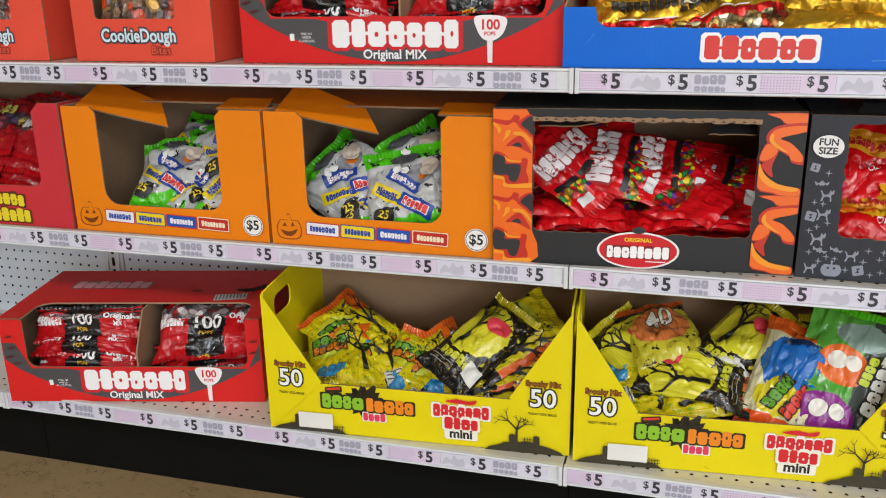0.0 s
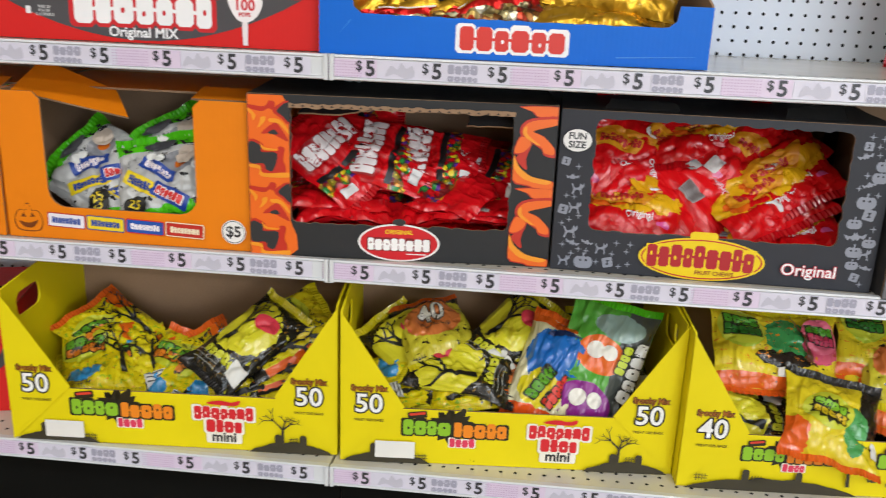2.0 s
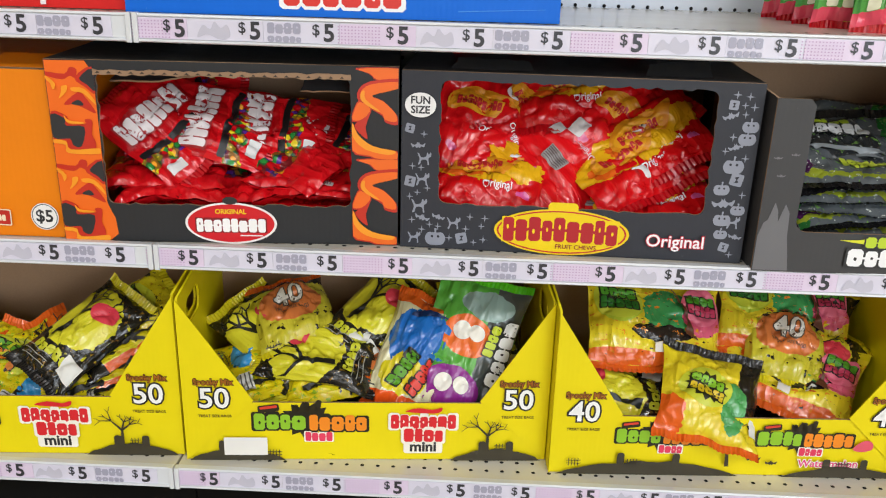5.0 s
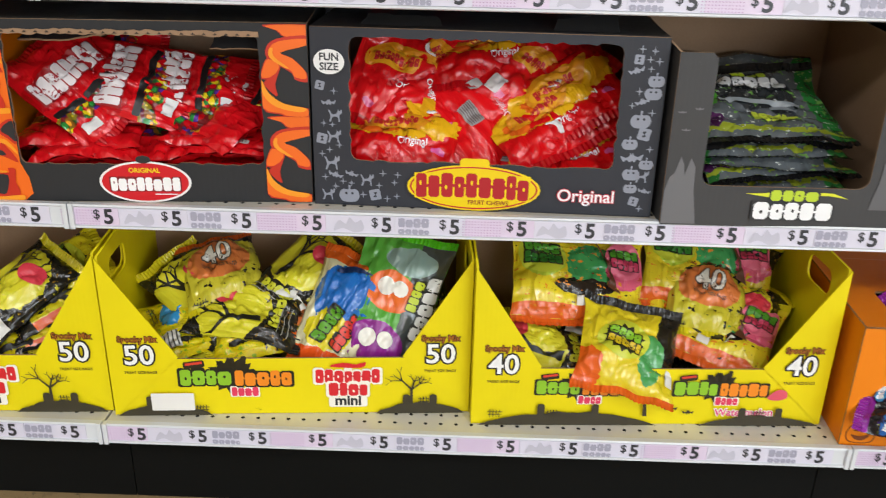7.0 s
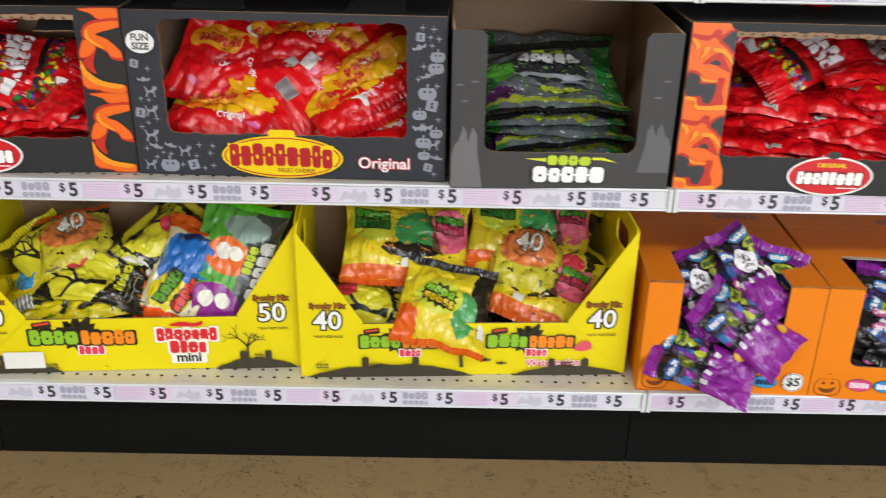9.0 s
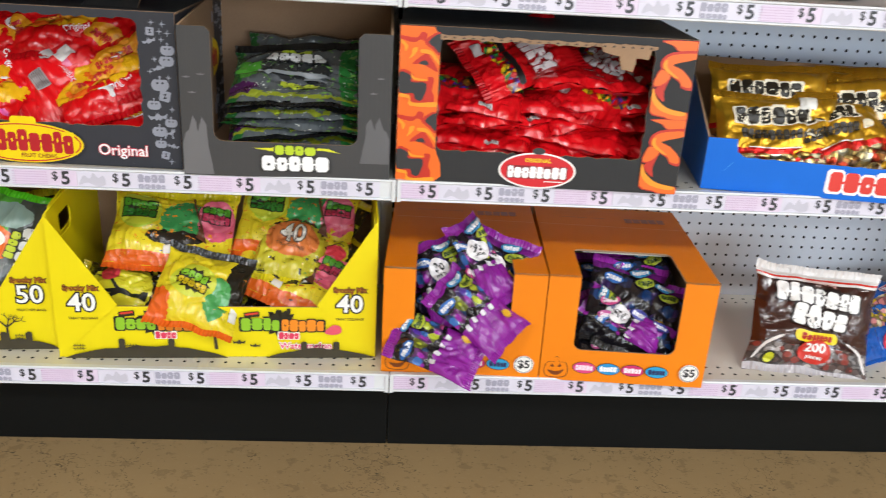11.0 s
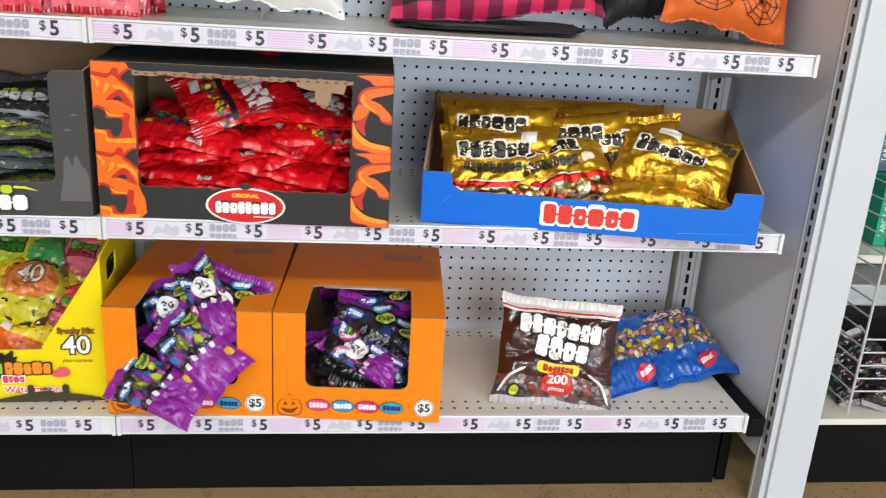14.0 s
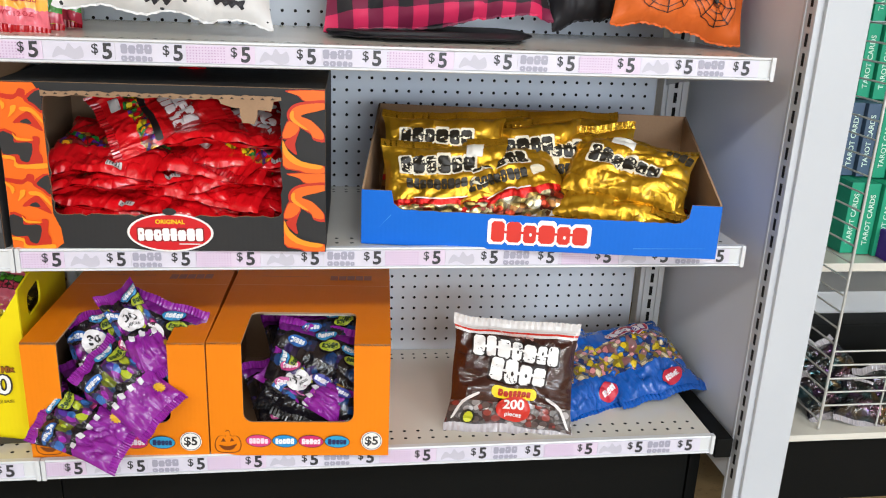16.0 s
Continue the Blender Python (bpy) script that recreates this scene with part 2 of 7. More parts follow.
def bare_tree(x, z, tall, seed, turn=0.0):
    """Outlines of a bare, crooked tree; each limb is a thin tapered shape."""
    rnd = random.Random(seed)
    out = []

    def limb(px, pz, angle, length, thick, depth):
        qx, qz = px + length * math.sin(angle), pz + length * math.cos(angle)
        nx, nz = math.cos(angle) * thick, -math.sin(angle) * thick
        out.append(moved([(px - nx, pz - nz), (px + nx, pz + nz), (qx + nx * 0.6, qz + nz * 0.6), (qx - nx * 0.6, qz - nz * 0.6)], x, z, turn=turn))
        if depth:
            for side in (-1, 1, rnd.choice((-0.3, 0.3)))[:3 if depth > 1 else 2]:
                limb(qx, qz, angle + side * rnd.uniform(0.4, 0.9), length * rnd.uniform(0.5, 0.8), thick * 0.58, depth - 1)

    limb(0, 0, rnd.uniform(-0.15, 0.15), tall * 0.42, tall * 0.045, 3)
    return out


class Art:
    """Prints on the front of a panel: each is a mesh of its own, a hair proud of what is under it."""

    def __init__(self, parent, m=None, warp=None):
        self.parent, self.m, self.warp, self.level = parent, m, warp, 0

    def lay(self, name, me, code, label="", rough=0.42):
        self.level += 1
        off = 0.0006 + (0.0005 if self.warp else 0.00025) * self.level
        if self.warp:
            me = self.warp(me, off)
        else:
            for v in me.vertices:
                v.co.y -= off
        return part(name, me, ink(code, rough), self.parent, label, self.m)

    def shape(self, name, polys, code, label=""):
        return self.lay(name, drawn(polys), code, label)

    def limbs(self, name, polys, code):
        bm = joined([drawn([p]) for p in polys])
        me = bpy.data.meshes.new(name)
        bm.to_mesh(me)
        bm.free()
        return self.lay(name, me, code)

    def text(self, name, body, size, x, z, code, bold=0.0, turn=0.0, wide=1.0, label=""):
        return self.lay(name, lettering(body, size, x, z, 0, bold, turn, wide), code, label)

    def word(self, name, x, z, w, h, count, seed, code, edge=None, grow=0.003, arch=0.0, turn=0.0):
        if edge:
            self.shape(name + "_outline", word_shapes(x, z, w, h, count, seed, arch, turn, grow), edge)
        self.lay(name, drawn(word_shapes(x, z, w, h, count, seed, arch, turn)), code)


def joined(meshes):
    """One mesh out of several of the same material."""
    bm = bmesh.new()
    for me in meshes:
        bm.from_mesh(me)
        bpy.data.meshes.remove(me)
    return bm


def panel(name, polys, thick, mat, parent, m=None, inner=None, label=""):
    """A card panel: printed in front, bare card behind and at the cut edges."""
    me = drawn(polys, thick)
    me.materials.append(mat)
    me.materials.append(inner or KRAFT)
    for p in me.polygons:
        p.material_index = 0 if p.normal.y < -0.5 else 1
    return part(name, me, [mat], parent, label, m)


SIDE_R = pose(0, 0, 0, 0, 0, 90)
SIDE_L = pose(0, 0, 0, 0, 0, -90)

# ---- structure: floor, walls, ceiling ----
floor = put("floor", box_mesh(-7, -9.5, -0.1, 8, 1.2, 0), CONCRETE, label="brown sealed concrete floor with fine speckle and cracks", category="floor", kind="structure")
put("ceiling", box_mesh(-7, -9.5, CEILING, 8, 1.2, CEILING + 0.1), PLASTER, label="plain white shop ceiling", category="ceiling", kind="structure")
put("wall_north", box_mesh(-7, 1.2, 0, 8, 1.35, CEILING), PLASTER, label="plain white wall behind the shelving", category="wall", kind="structure")
put("wall_south", joined([drawn([[(-7, 0), (8, 0), (8, CEILING), (-7, CEILING)], [(1.5, 0.3), (7.7, 0.3), (7.7, 2.7), (1.5, 2.7)]], 0.15)]), PLASTER, m=pose(0, -9.65, 0), label="plain white front wall with a wide shop window", category="wall", kind="structure")
GLASS, _tree, _b = base_material("window_glass", 0.05)
_b.inputs["Transmission Weight"].default_value = 1.0
FRAME_METAL = surface("dark_window_frame", "3a3b3d", 0.4, 0.1)
window = tagged(new("window_1"), "wide shop window with a dark metal frame", "window", "", "structure")
for k in range(5):
    part("mullion", box_mesh(1.5 + 1.55 * k - 0.03, -9.62, 0.3, 1.5 + 1.55 * k + 0.03, -9.55, 2.7), FRAME_METAL, window)
for k in range(4):
    pane = part("pane", box_mesh(1.53 + 1.55 * k, -9.59, 0.3, 3.02 + 1.55 * k, -9.58, 2.7), GLASS, window)
    pane.visible_shadow = False
put("wall_west", box_mesh(-7.15, -9.5, 0, -7, 1.2, CEILING), PLASTER, label="plain white end wall", category="wall", kind="structure")
put("wall_east", box_mesh(8, -9.5, 0, 8.15, 1.2, CEILING), PLASTER, label="plain white end wall", category="wall", kind="structure")

# ---- shelving ----
W = 1.2192
D1, D2, D3 = 0.216, 0.597, 0.923
BACK = 0.418
FIRST = -2


def disc_mesh(points, r, axis, n=8, depth=0.004):
    """Small flat dark discs for the shade in round holes at the given places, facing -y or up."""
    verts, faces = [], []
    for (px, py, pz) in points:
        b = len(verts)
        for k in range(n):
            a = 2 * math.pi * k / n
            if axis == "y":
                verts.append((px + r * math.cos(a), py, pz + r * math.sin(a)))
            else:
                verts.append((px + r * math.cos(a), py + r * math.sin(a), pz))
        faces.append([b + k for k in (range(n) if axis == "z" else range(n))])
    me = bpy.data.meshes.new("holes")
    me.from_pydata(verts, [], faces)
    return me


def price_channel(parent, x0, z):
    """The price rail along a shelf's front edge, with its paper labels."""
    rail = part("price_rail", joined([]), WHITE_STEEL, parent, "white plastic price rail")
    bm = bmesh.new()
    prof = [(0.006, 0.004), (-0.004, 0.004), (-0.005, 0.001), (-0.002, -0.001), (-0.002, -0.0285), (-0.0055, -0.0295), (-0.006, -0.032), (-0.004, -0.0335), (0.006, -0.0335)]
    rows = [[bm.verts.new((x0 + xx, py, z + pz)) for py, pz in prof] for xx in (0.003, W - 0.003)]
    for k in range(len(prof)):
        bm.faces.new((rows[0][k], rows[0][(k + 1) % len(prof)], rows[1][(k + 1) % len(prof)], rows[1][k]))
    bm.faces.new(rows[0])
    bm.faces.new(rows[1][::-1])
    bm.normal_update()
    bmesh.ops.recalc_face_normals(bm, faces=bm.faces[:])
    bm.to_mesh(rail.data)
    bm.free()
    for k in range(12):
        a, b = (0.008 if k == 0 else 0.0736 + 0.1016 * (k - 1)), 0.0736 + 0.1016 * k
        b = min(b, W - 0.008)
        kind = LABEL_PINK if k % 3 == 0 else LABEL_PALE
        tag = part("price_label", box_mesh(x0 + a, -0.0032, z - 0.0282, x0 + b - 0.0004, -0.0022, z - 0.0015), kind, rail)
        cx = x0 + 0.053 + 0.1009 * k + 0.003 * math.sin(5.3 * k + x0 + 9 * z)
        part("price_text", PRICE_MESH, ink("35353a"), tag, "", pose(cx, -0.0042, z - 0.0148))
        if k % 3 == 2:
            part("faded_logo", LOGO_MESH, ink("a5a3b4"), tag, "", pose(cx - 0.052, -0.0041, z - 0.0148))
        elif k % 3 == 1:
            part("faded_print", FADED_MESH, ink("c3c0cd"), tag, "", pose(cx - 0.05, -0.0041, z - 0.0148))
        else:
            part("halftone_print", TONE_MESH, ink("c0a0c2"), tag, "", pose(cx - 0.05 if k else cx - 0.033, -0.004, z - 0.0148))
    for xx in (x0 + 0.0045, x0 + W - 0.0045):
        part("rail_clip", box_mesh(xx - 0.0035, -0.0075, z - 0.0345, xx + 0.0035, 0.004, z + 0.005, 0.001), WHITE_STEEL, rail)


def price_text_mesh():
    bm = joined([lettering("5", 0.0315, 0.008, -0.0005, 0, 0.0009), lettering("$", 0.0205, -0.0095, 0.0035, 0, 0.0002)])
    me = bpy.data.meshes.new("price_text")
    bm.to_mesh(me)
    bm.free()
    me.materials.append(ink("35353a"))
    return me


def merged(name, meshes, code):
    bm = joined(meshes)
    me = bpy.data.meshes.new(name)
    bm.to_mesh(me)
    bm.free()
    me.materials.append(ink(code))
    return me


PRICE_MESH = price_text_mesh()
LOGO_MESH = merged("faded_logo", [drawn(word_shapes(0, 0.005, 0.046, 0.014, 4, 5)), drawn(word_shapes(0, -0.009, 0.046, 0.008, 5, 6))], "a5a3b4")
FADED_MESH = merged("faded_print", [drawn([moved(smooth([(-0.02, -0.01), (-0.012, 0.006), (-0.002, 0.001), (0.004, 0.011), (0.012, 0.003), (0.021, 0.007), (0.024, -0.008), (0.01, -0.012), (-0.006, -0.006)]), 0, 0)])], "c3c0cd")
TONE_MESH = merged("halftone_print", [drawn([rounded(-0.029 + 0.0045 * i, -0.0123 + 0.0042 * j, -0.0268 + 0.0045 * i, -0.0105 + 0.0042 * j, 0.0006, 1)]) for i in range(13) for j in range(6)], "c0a0c2")


def shelf(x0, z, deep, name="shelf", base=False):
    t = thing(name, pose(0, 0, 0), "white perforated steel shop shelf with a price rail" if not base else "cream steel base shelf with perforations and a price rail", "shelf", "shelves of the shop gondola")
    part("deck", box_mesh(x0 + 0.002, 0.004, z - 0.022, x0 + W - 0.002, BACK - 0.004, z, 0.0012), DECK_STEEL, t)
    holes = [(x0 + 0.02 + 0.0254 * i, 0.032 + 0.0254 * j, z + 0.0006) for i in range(47) for j in (0, 1)]
    holes += [(x0 + 0.02 + 0.0254 * i, BACK - 0.03 - 0.02 * j, z + 0.0006) for i in range(47) for j in (0, 1)]
    holes = part("perforation", disc_mesh(holes, 0.0034, "z"), HOLE, t)
    tagged(holes, kind="stuff")
    if not base:
        part("front_lip", box_mesh(x0 + 0.002, 0.003, z - 0.0345, x0 + W - 0.002, 0.006, z - 0.002), WHITE_STEEL, t)
        for xx in (x0 + 0.006, x0 + W - 0.009):
            part("bracket", drawn([[(0.01, z - 0.02), (BACK, z - 0.02), (BACK, z - 0.1), (BACK - 0.06, z - 0.085), (0.04, z - 0.034)]], 0.0025), WHITE_STEEL, t, "", pose(xx, 0, 0) @ SIDE_R)
    price_channel(t, x0, z)
    return t


for s in range(FIRST, 2):
    x0 = s * W
    shelf(x0, D1, 0.41, "base_shelf", True)
    shelf(x0, D2, 0.41)
    shelf(x0, D3, 0.41)
    kick = put("kick_plate", box_mesh(x0 + 0.001, 0.09, 0.0, x0 + W - 0.001, 0.1, D1 - 0.024, 0.001), BLACK_STEEL, label="black painted steel kick plate under the base shelf", category="kick plate", group="kick plates")
    back = put("back_panel", box_mesh(x0 + 0.03, BACK, 0.12, x0 + W - 0.03, BACK + 0.008, 1.5, 0.001), PANEL_STEEL, label="white pegboard back panel of the shelving", category="back panel", group="pegboard back panels")
    pts = [(x0 + 0.047 + 0.0254 * i, BACK - 0.0007, D1 + 0.024 + 0.0254 * j) for i in range(45) for j in range(41)]
    tagged(part("peg_hole", disc_mesh(pts, 0.0033, "y"), HOLE, back), kind="stuff")

for s in range(FIRST, 3):
    up = thing("upright_post", pose(s * W + (0.012 if s == 2 else 0), 0, 0), "white slotted steel upright behind the shelves", "upright", "gondola uprights")
    part("post", box_mesh(-0.028, BACK - 0.004, 0, 0.028, BACK + 0.03, 1.5, 0.002), WHITE_STEEL, up)
    for sx in (-0.016, 0.016):
        part("fold", box_mesh(sx - 0.003, BACK - 0.009, 0, sx + 0.003, BACK - 0.005, 1.5, 0.001), WHITE_STEEL, up)
    slot = box_mesh(-0.0035, BACK - 0.0062, -0.011, 0.0035, BACK - 0.0045, 0.011)
    me = bpy.data.meshes.new("slot")
    slot.to_mesh(me)
    slot.free()
    me.materials.append(HOLE)
    for k in range(43):
        part("slot", me, HOLE, up, "", pose(0, 0, 0.13 + 0.0318 * k))

# End of the run: side panel and slotted front post
end = thing("end_frame", pose(0.01, 0, 0), "white steel end panel with a slotted front post", "end panel")
part("side_panel", box_mesh(2.484, 0.03, 0.1, 2.5, BACK + 0.03, 1.6), PANEL_STEEL, end)
part("front_post", box_mesh(2.492, -0.02, 0, 2.572, 0.035, 1.6, 0.004), POST_STEEL, end)
part("post_fold", box_mesh(2.479, -0.012, 0.0, 2.4925, 0.03, 1.6, 0.004), POST_STEEL, end)
part("post_bead", box_mesh(2.477, 0.018, 0.0, 2.4815, 0.026, 1.6, 0.0015), POST_STEEL, end)
slot = box_mesh(2.4782, -0.0005, -0.0105, 2.4794, 0.0065, 0.0105)
me = bpy.data.meshes.new("slot")
slot.to_mesh(me)
slot.free()
me.materials.append(HOLE)
for k in range(45):
    part("slot", me, HOLE, end, "", pose(0, 0, 0.13 + 0.0318 * k))
bracket = thing("base_bracket", pose(0, 0, 0), "black steel base bracket at the end of the shelf", "bracket")
part("arm", box_mesh(2.443, -0.004, D1 - 0.045, 2.476, BACK, D1 - 0.004, 0.002), BLACK_STEEL, bracket)
part("foot", box_mesh(2.447, 0.10, 0.0, 2.47, BACK, D1 - 0.045, 0.002), BLACK_STEEL, bracket)

# ---- display boxes ----
ORANGE = board("ec8207", "orange_card")
DARK = board("2d2d2e", "charcoal_card")
SLATE = board("34353b", "slate_card")
GREY = board("434242", "grey_card")
YELLOW = board("e8d406", "yellow_card")
RED = board("d8221f", "red_card")
CORAL = board("e4503a", "coral_card")
BLUE = board("0068d2", "blue_card")
CRIMSON = board("c8323a", "crimson_card")
CARD = 0.0035


def carton(name, x, y, z, turn, w, h, d, mat, front, label, top=None, side_h=None, back_h=None, sides=None, group="display cartons", lining=None):
    """A corrugated display carton; front is a list of outlines, top one for the lid or None."""
    t = thing(name, pose(x, y, z + 0.001, 0, 0, turn), label, "display box", group)
    side_h, back_h = side_h or h, back_h or h
    panel("front_panel", front, CARD, mat, t)
    outline = sides or [[(CARD, 0), (d - CARD, 0), (d - CARD, back_h), (CARD, side_h)]]
    panel("side_panel", outline, CARD, mat, t, pose(w, 0, 0) @ SIDE_R, lining)
    flip = [[(-px, pz) for px, pz in poly][::-1] for poly in outline]
    panel("side_panel", flip, CARD, mat, t, SIDE_L, lining)
    panel("back_panel", [[(-w, 0), (0, 0), (0, back_h), (-w, back_h)]], CARD, mat, t, pose(0, d, 0, 0, 0, 180))
    part("bottom", box_mesh(CARD, CARD, 0, w - CARD, d - CARD, CARD), KRAFT, t)
    if top:
        panel("top_panel", top, CARD, mat, t, pose(0, 0, h + 0.0005, -90))
    return t


def torn(points, seed, size=0.004):
    """Adds the small teeth of a perforated, torn edge along an outline."""
    rnd = random.Random(seed)
    out = []
    for (ax, az), (bx, bz) in zip(points, points[1:] + points[:1]):
        n = max(1, int(math.hypot(bx - ax, bz - az) / 0.009))
        for k in range(n):
            j = rnd.uniform(-size, size) * 0.5 if k else 0
            out.append((ax + (bx - ax) * k / n + j, az + (bz - az) * k / n + (rnd.uniform(-size, size) if k else 0) * 0.5))
    return out


def frame_front(w, h, a0, a1, zb, zt, seed, r=0.012):
    return [[(0, 0), (w, 0), (w, h), (0, h)], torn(rounded(a0, zb, a1, zt, r), seed)]


def open_front(w, h, a0, a1, zb, r=0.016, rt=0.008):
    """A front with a cut-out that is open at the top."""
    low = [q for q in rounded(a0, zb, a1, h + 0.1, r) if q[1] < zb + r + 1e-6]
    right = sorted([q for q in low if q[0] > (a0 + a1) / 2], key=lambda q: -q[1])
    left = sorted([q for q in low if q[0] <= (a0 + a1) / 2], key=lambda q: q[1])
    return [[(0, 0), (w, 0), (w, h), (a1 + rt, h), (a1, h - rt)] + right + left + [(a0, h - rt), (a0 - rt, h), (0, h)]]


def notch_top(w, d, a0, a1, deep, r=0.014):
    pts = [q for q in rounded(a0, -0.2, a1, deep, r) if q[1] > deep - r - 1e-6]
    right = sorted([q for q in pts if q[0] > (a0 + a1) / 2], key=lambda q: q[1])
    left = sorted([q for q in pts if q[0] <= (a0 + a1) / 2], key=lambda q: -q[1])
    return [[(0, 0), (a0, 0)] + left[::-1] + right[::-1] + [(a1, 0), (w, 0), (w, d), (0, d)]]


def pumpkin(art, x, z, s):
    body = smooth([(-1, -0.2), (-0.8, -0.85), (0, -1), (0.8, -0.85), (1, -0.2), (0.75, 0.45), (0.25, 0.5), (0.1, 0.95), (-0.15, 0.9), (-0.15, 0.5), (-0.7, 0.45)])
    art.shape("pumpkin_outline", [moved(body, x, z, s * 1.05, s * 1.05), moved(body, x, z, s * 0.98, s * 0.98)[::-1]], "7a3a08")
    art.shape("pumpkin_face", [moved([(-0.55, 0.0), (-0.15, 0.0), (-0.35, 0.32)], x, z, s, s)], "7a3a08")
    art.shape("pumpkin_face", [moved([(0.15, 0.0), (0.5, 0.08), (0.3, 0.36)], x, z, s, s)], "7a3a08")
    art.shape("pumpkin_face", [moved(smooth([(-0.7, -0.3), (-0.2, -0.4), (0.2, -0.38), (0.7, -0.2), (0.3, -0.7), (-0.3, -0.72)]), x, z, s, s)], "7a3a08")


def price_spot(art, x, z, r):
    art.shape("price_spot", [oval(x, z, r, r)], "f2f0ec")
    art.shape("price_ring", [oval(x, z, r * 0.93, r * 0.93), oval(x, z, r * 0.87, r * 0.87)], "3a3a3a")
    art.text("price_print", "$5", r * 1.25, x, z, "2c2c2e", 0.0006)


BAT = smooth([(-1, 0.3), (-0.55, 0.1), (-0.2, 0.25), (-0.12, 0.5), (0, 0.3), (0.12, 0.5), (0.2, 0.25), (0.55, 0.1), (1, 0.3), (0.75, -0.25), (0.45, -0.1), (0.2, -0.35), (0, -0.2), (-0.2, -0.35), (-0.45, -0.1), (-0.75, -0.25)], 3)
CAT = smooth([(-0.9, -0.9), (-0.7, -0.2), (-1.0, 0.6), (-0.75, 0.5), (-0.5, 0.05), (0.1, 0.15), (0.3, 0.7), (0.5, 0.45), (0.75, 0.75), (0.8, 0.2), (0.45, -0.1), (0.55, -0.9), (0.35, -0.9), (0.25, -0.35), (-0.4, -0.3), (-0.65, -0.9)], 3)
GOURD = smooth([(-1, -0.1), (-0.7, -0.7), (0, -0.8), (0.7, -0.7), (1, -0.1), (0.7, 0.5), (0.1, 0.5), (0.15, 0.9), (-0.1, 0.9), (-0.1, 0.5), (-0.7, 0.5)], 3)
STAR = [(0.22 * math.cos(a * math.pi / 4) if a % 2 else math.cos(a * math.pi / 4), 0.22 * math.sin(a * math.pi / 4) if a % 2 else math.sin(a * math.pi / 4)) for a in range(8)]
SWEET = rounded(-0.75, -0.75, 0.75, 0.75, 0.2, 2)


def spooky_pattern(art, x0, x1, z0, z1, keep_out, seed, code="8f929e"):
    """Grey cats, bats, pumpkins, stars and wrapped sweets scattered on dark card."""
    rnd = random.Random(seed)
    spots = []
    for _ in range(9000):
        px, pz, s = rnd.uniform(x0, x1), rnd.uniform(z0, z1), rnd.uniform(0.008, 0.017)
        if px - s < x0 or px + s > x1 or pz - s < z0 or pz + s > z1:
            continue
        if any(a - s < px < b + s and c - s < pz < d + s for a, c, b, d in keep_out):
            continue
        if any(math.hypot(px - q[0], pz - q[1]) < 0.74 * (s + q[2]) for q in spots):
            continue
        spots.append((px, pz, s))
    for k, (px, pz, s) in enumerate(spots):
        if s < 0.0094:
            form = [moved(STAR, px, pz, s * 0.7, s * 0.7)]
        else:
            form = ([moved(BAT, px, pz, s, s, rnd.uniform(-20, 20))], [moved(CAT, px, pz, s, s)], [moved(GOURD, px, pz, s, s), moved(oval(-0.3, 0.1, 0.14, 0.14, 6), px, pz, s, s), moved(oval(0.3, 0.1, 0.14, 0.14, 6), px, pz, s, s)],
                    [moved(SWEET, px, pz, s * 0.9, s * 0.9, rnd.uniform(-15, 15)), moved(smooth([(-0.3, -0.35), (0.25, -0.3), (0.05, 0.02), (0.3, 0.35), (-0.25, 0.3), (-0.02, 0.0)], 2), px, pz, s * 0.9, s * 0.9)])[k % 4]
        art.shape("pattern_print", form, code)
        art.level -= 1


# one repeat of the flame print on a corner post, as fractions of its width and height, from its upper left
LEFT_FLAME = [
    ("c42a14", [(0, 0.12), (0.4, 0.14), (0.52, 0.07), (0.66, 0.09), (0.62, 0.18), (0.5, 0.16), (0.34, 0.2), (0, 0.16)]),
    ("c42a14", [(0.6, 0.18), (0.98, 0.06), (1, 0.34), (0.82, 0.28)]), ("2c2c2e", [(0.7, 0.18), (0.99, 0.08), (1, 0.31), (0.85, 0.25)]),
    ("c42a14", [(0.32, 0.46), (0.64, 0.33), (0.78, 0.38), (0.98, 0.55), (0.74, 0.5), (0.55, 0.46)]), ("2c2c2e", [(0.48, 0.455), (0.64, 0.41), (0.73, 0.47)]),
    ("c42a14", [(0.03, 0.54), (0.36, 0.59), (0.36, 0.67), (0.72, 0.67), (0.72, 0.62), (0.88, 0.63), (0.84, 0.78), (0.9, 0.86), (0.84, 0.95), (0.34, 0.94), (0.28, 0.85), (0.03, 0.84)]),
    ("2c2c2e", [(0.02, 0.57), (0.3, 0.61), (0.32, 0.69), (0.7, 0.7), (0.6, 0.91), (0.42, 0.9), (0.36, 0.83), (0.02, 0.82)]),
    ("f59a1e", [(0.03, 0.84), (0.28, 0.86), (0.36, 0.95), (0.98, 0.93), (0.98, 0.99), (0.3, 0.99), (0.26, 0.9), (0.03, 0.88)]),
    ("f59a1e", [(0.52, 0.28), (0.78, 0.29), (0.98, 0.41), (0.99, 0.46), (0.76, 0.34), (0.54, 0.32)]),
    ("f59a1e", [(0.32, 0.27), (0.44, 0.26), (0.4, 0.33), (0.24, 0.4), (0.3, 0.33)]), ("f59a1e", [(0.02, 0.16), (0.2, 0.24), (0.14, 0.31), (0.1, 0.24), (0.02, 0.2)]),
    ("f59a1e", [(0.3, 0.57), (0.4, 0.63), (0.68, 0.645), (0.68, 0.665), (0.36, 0.655)])]
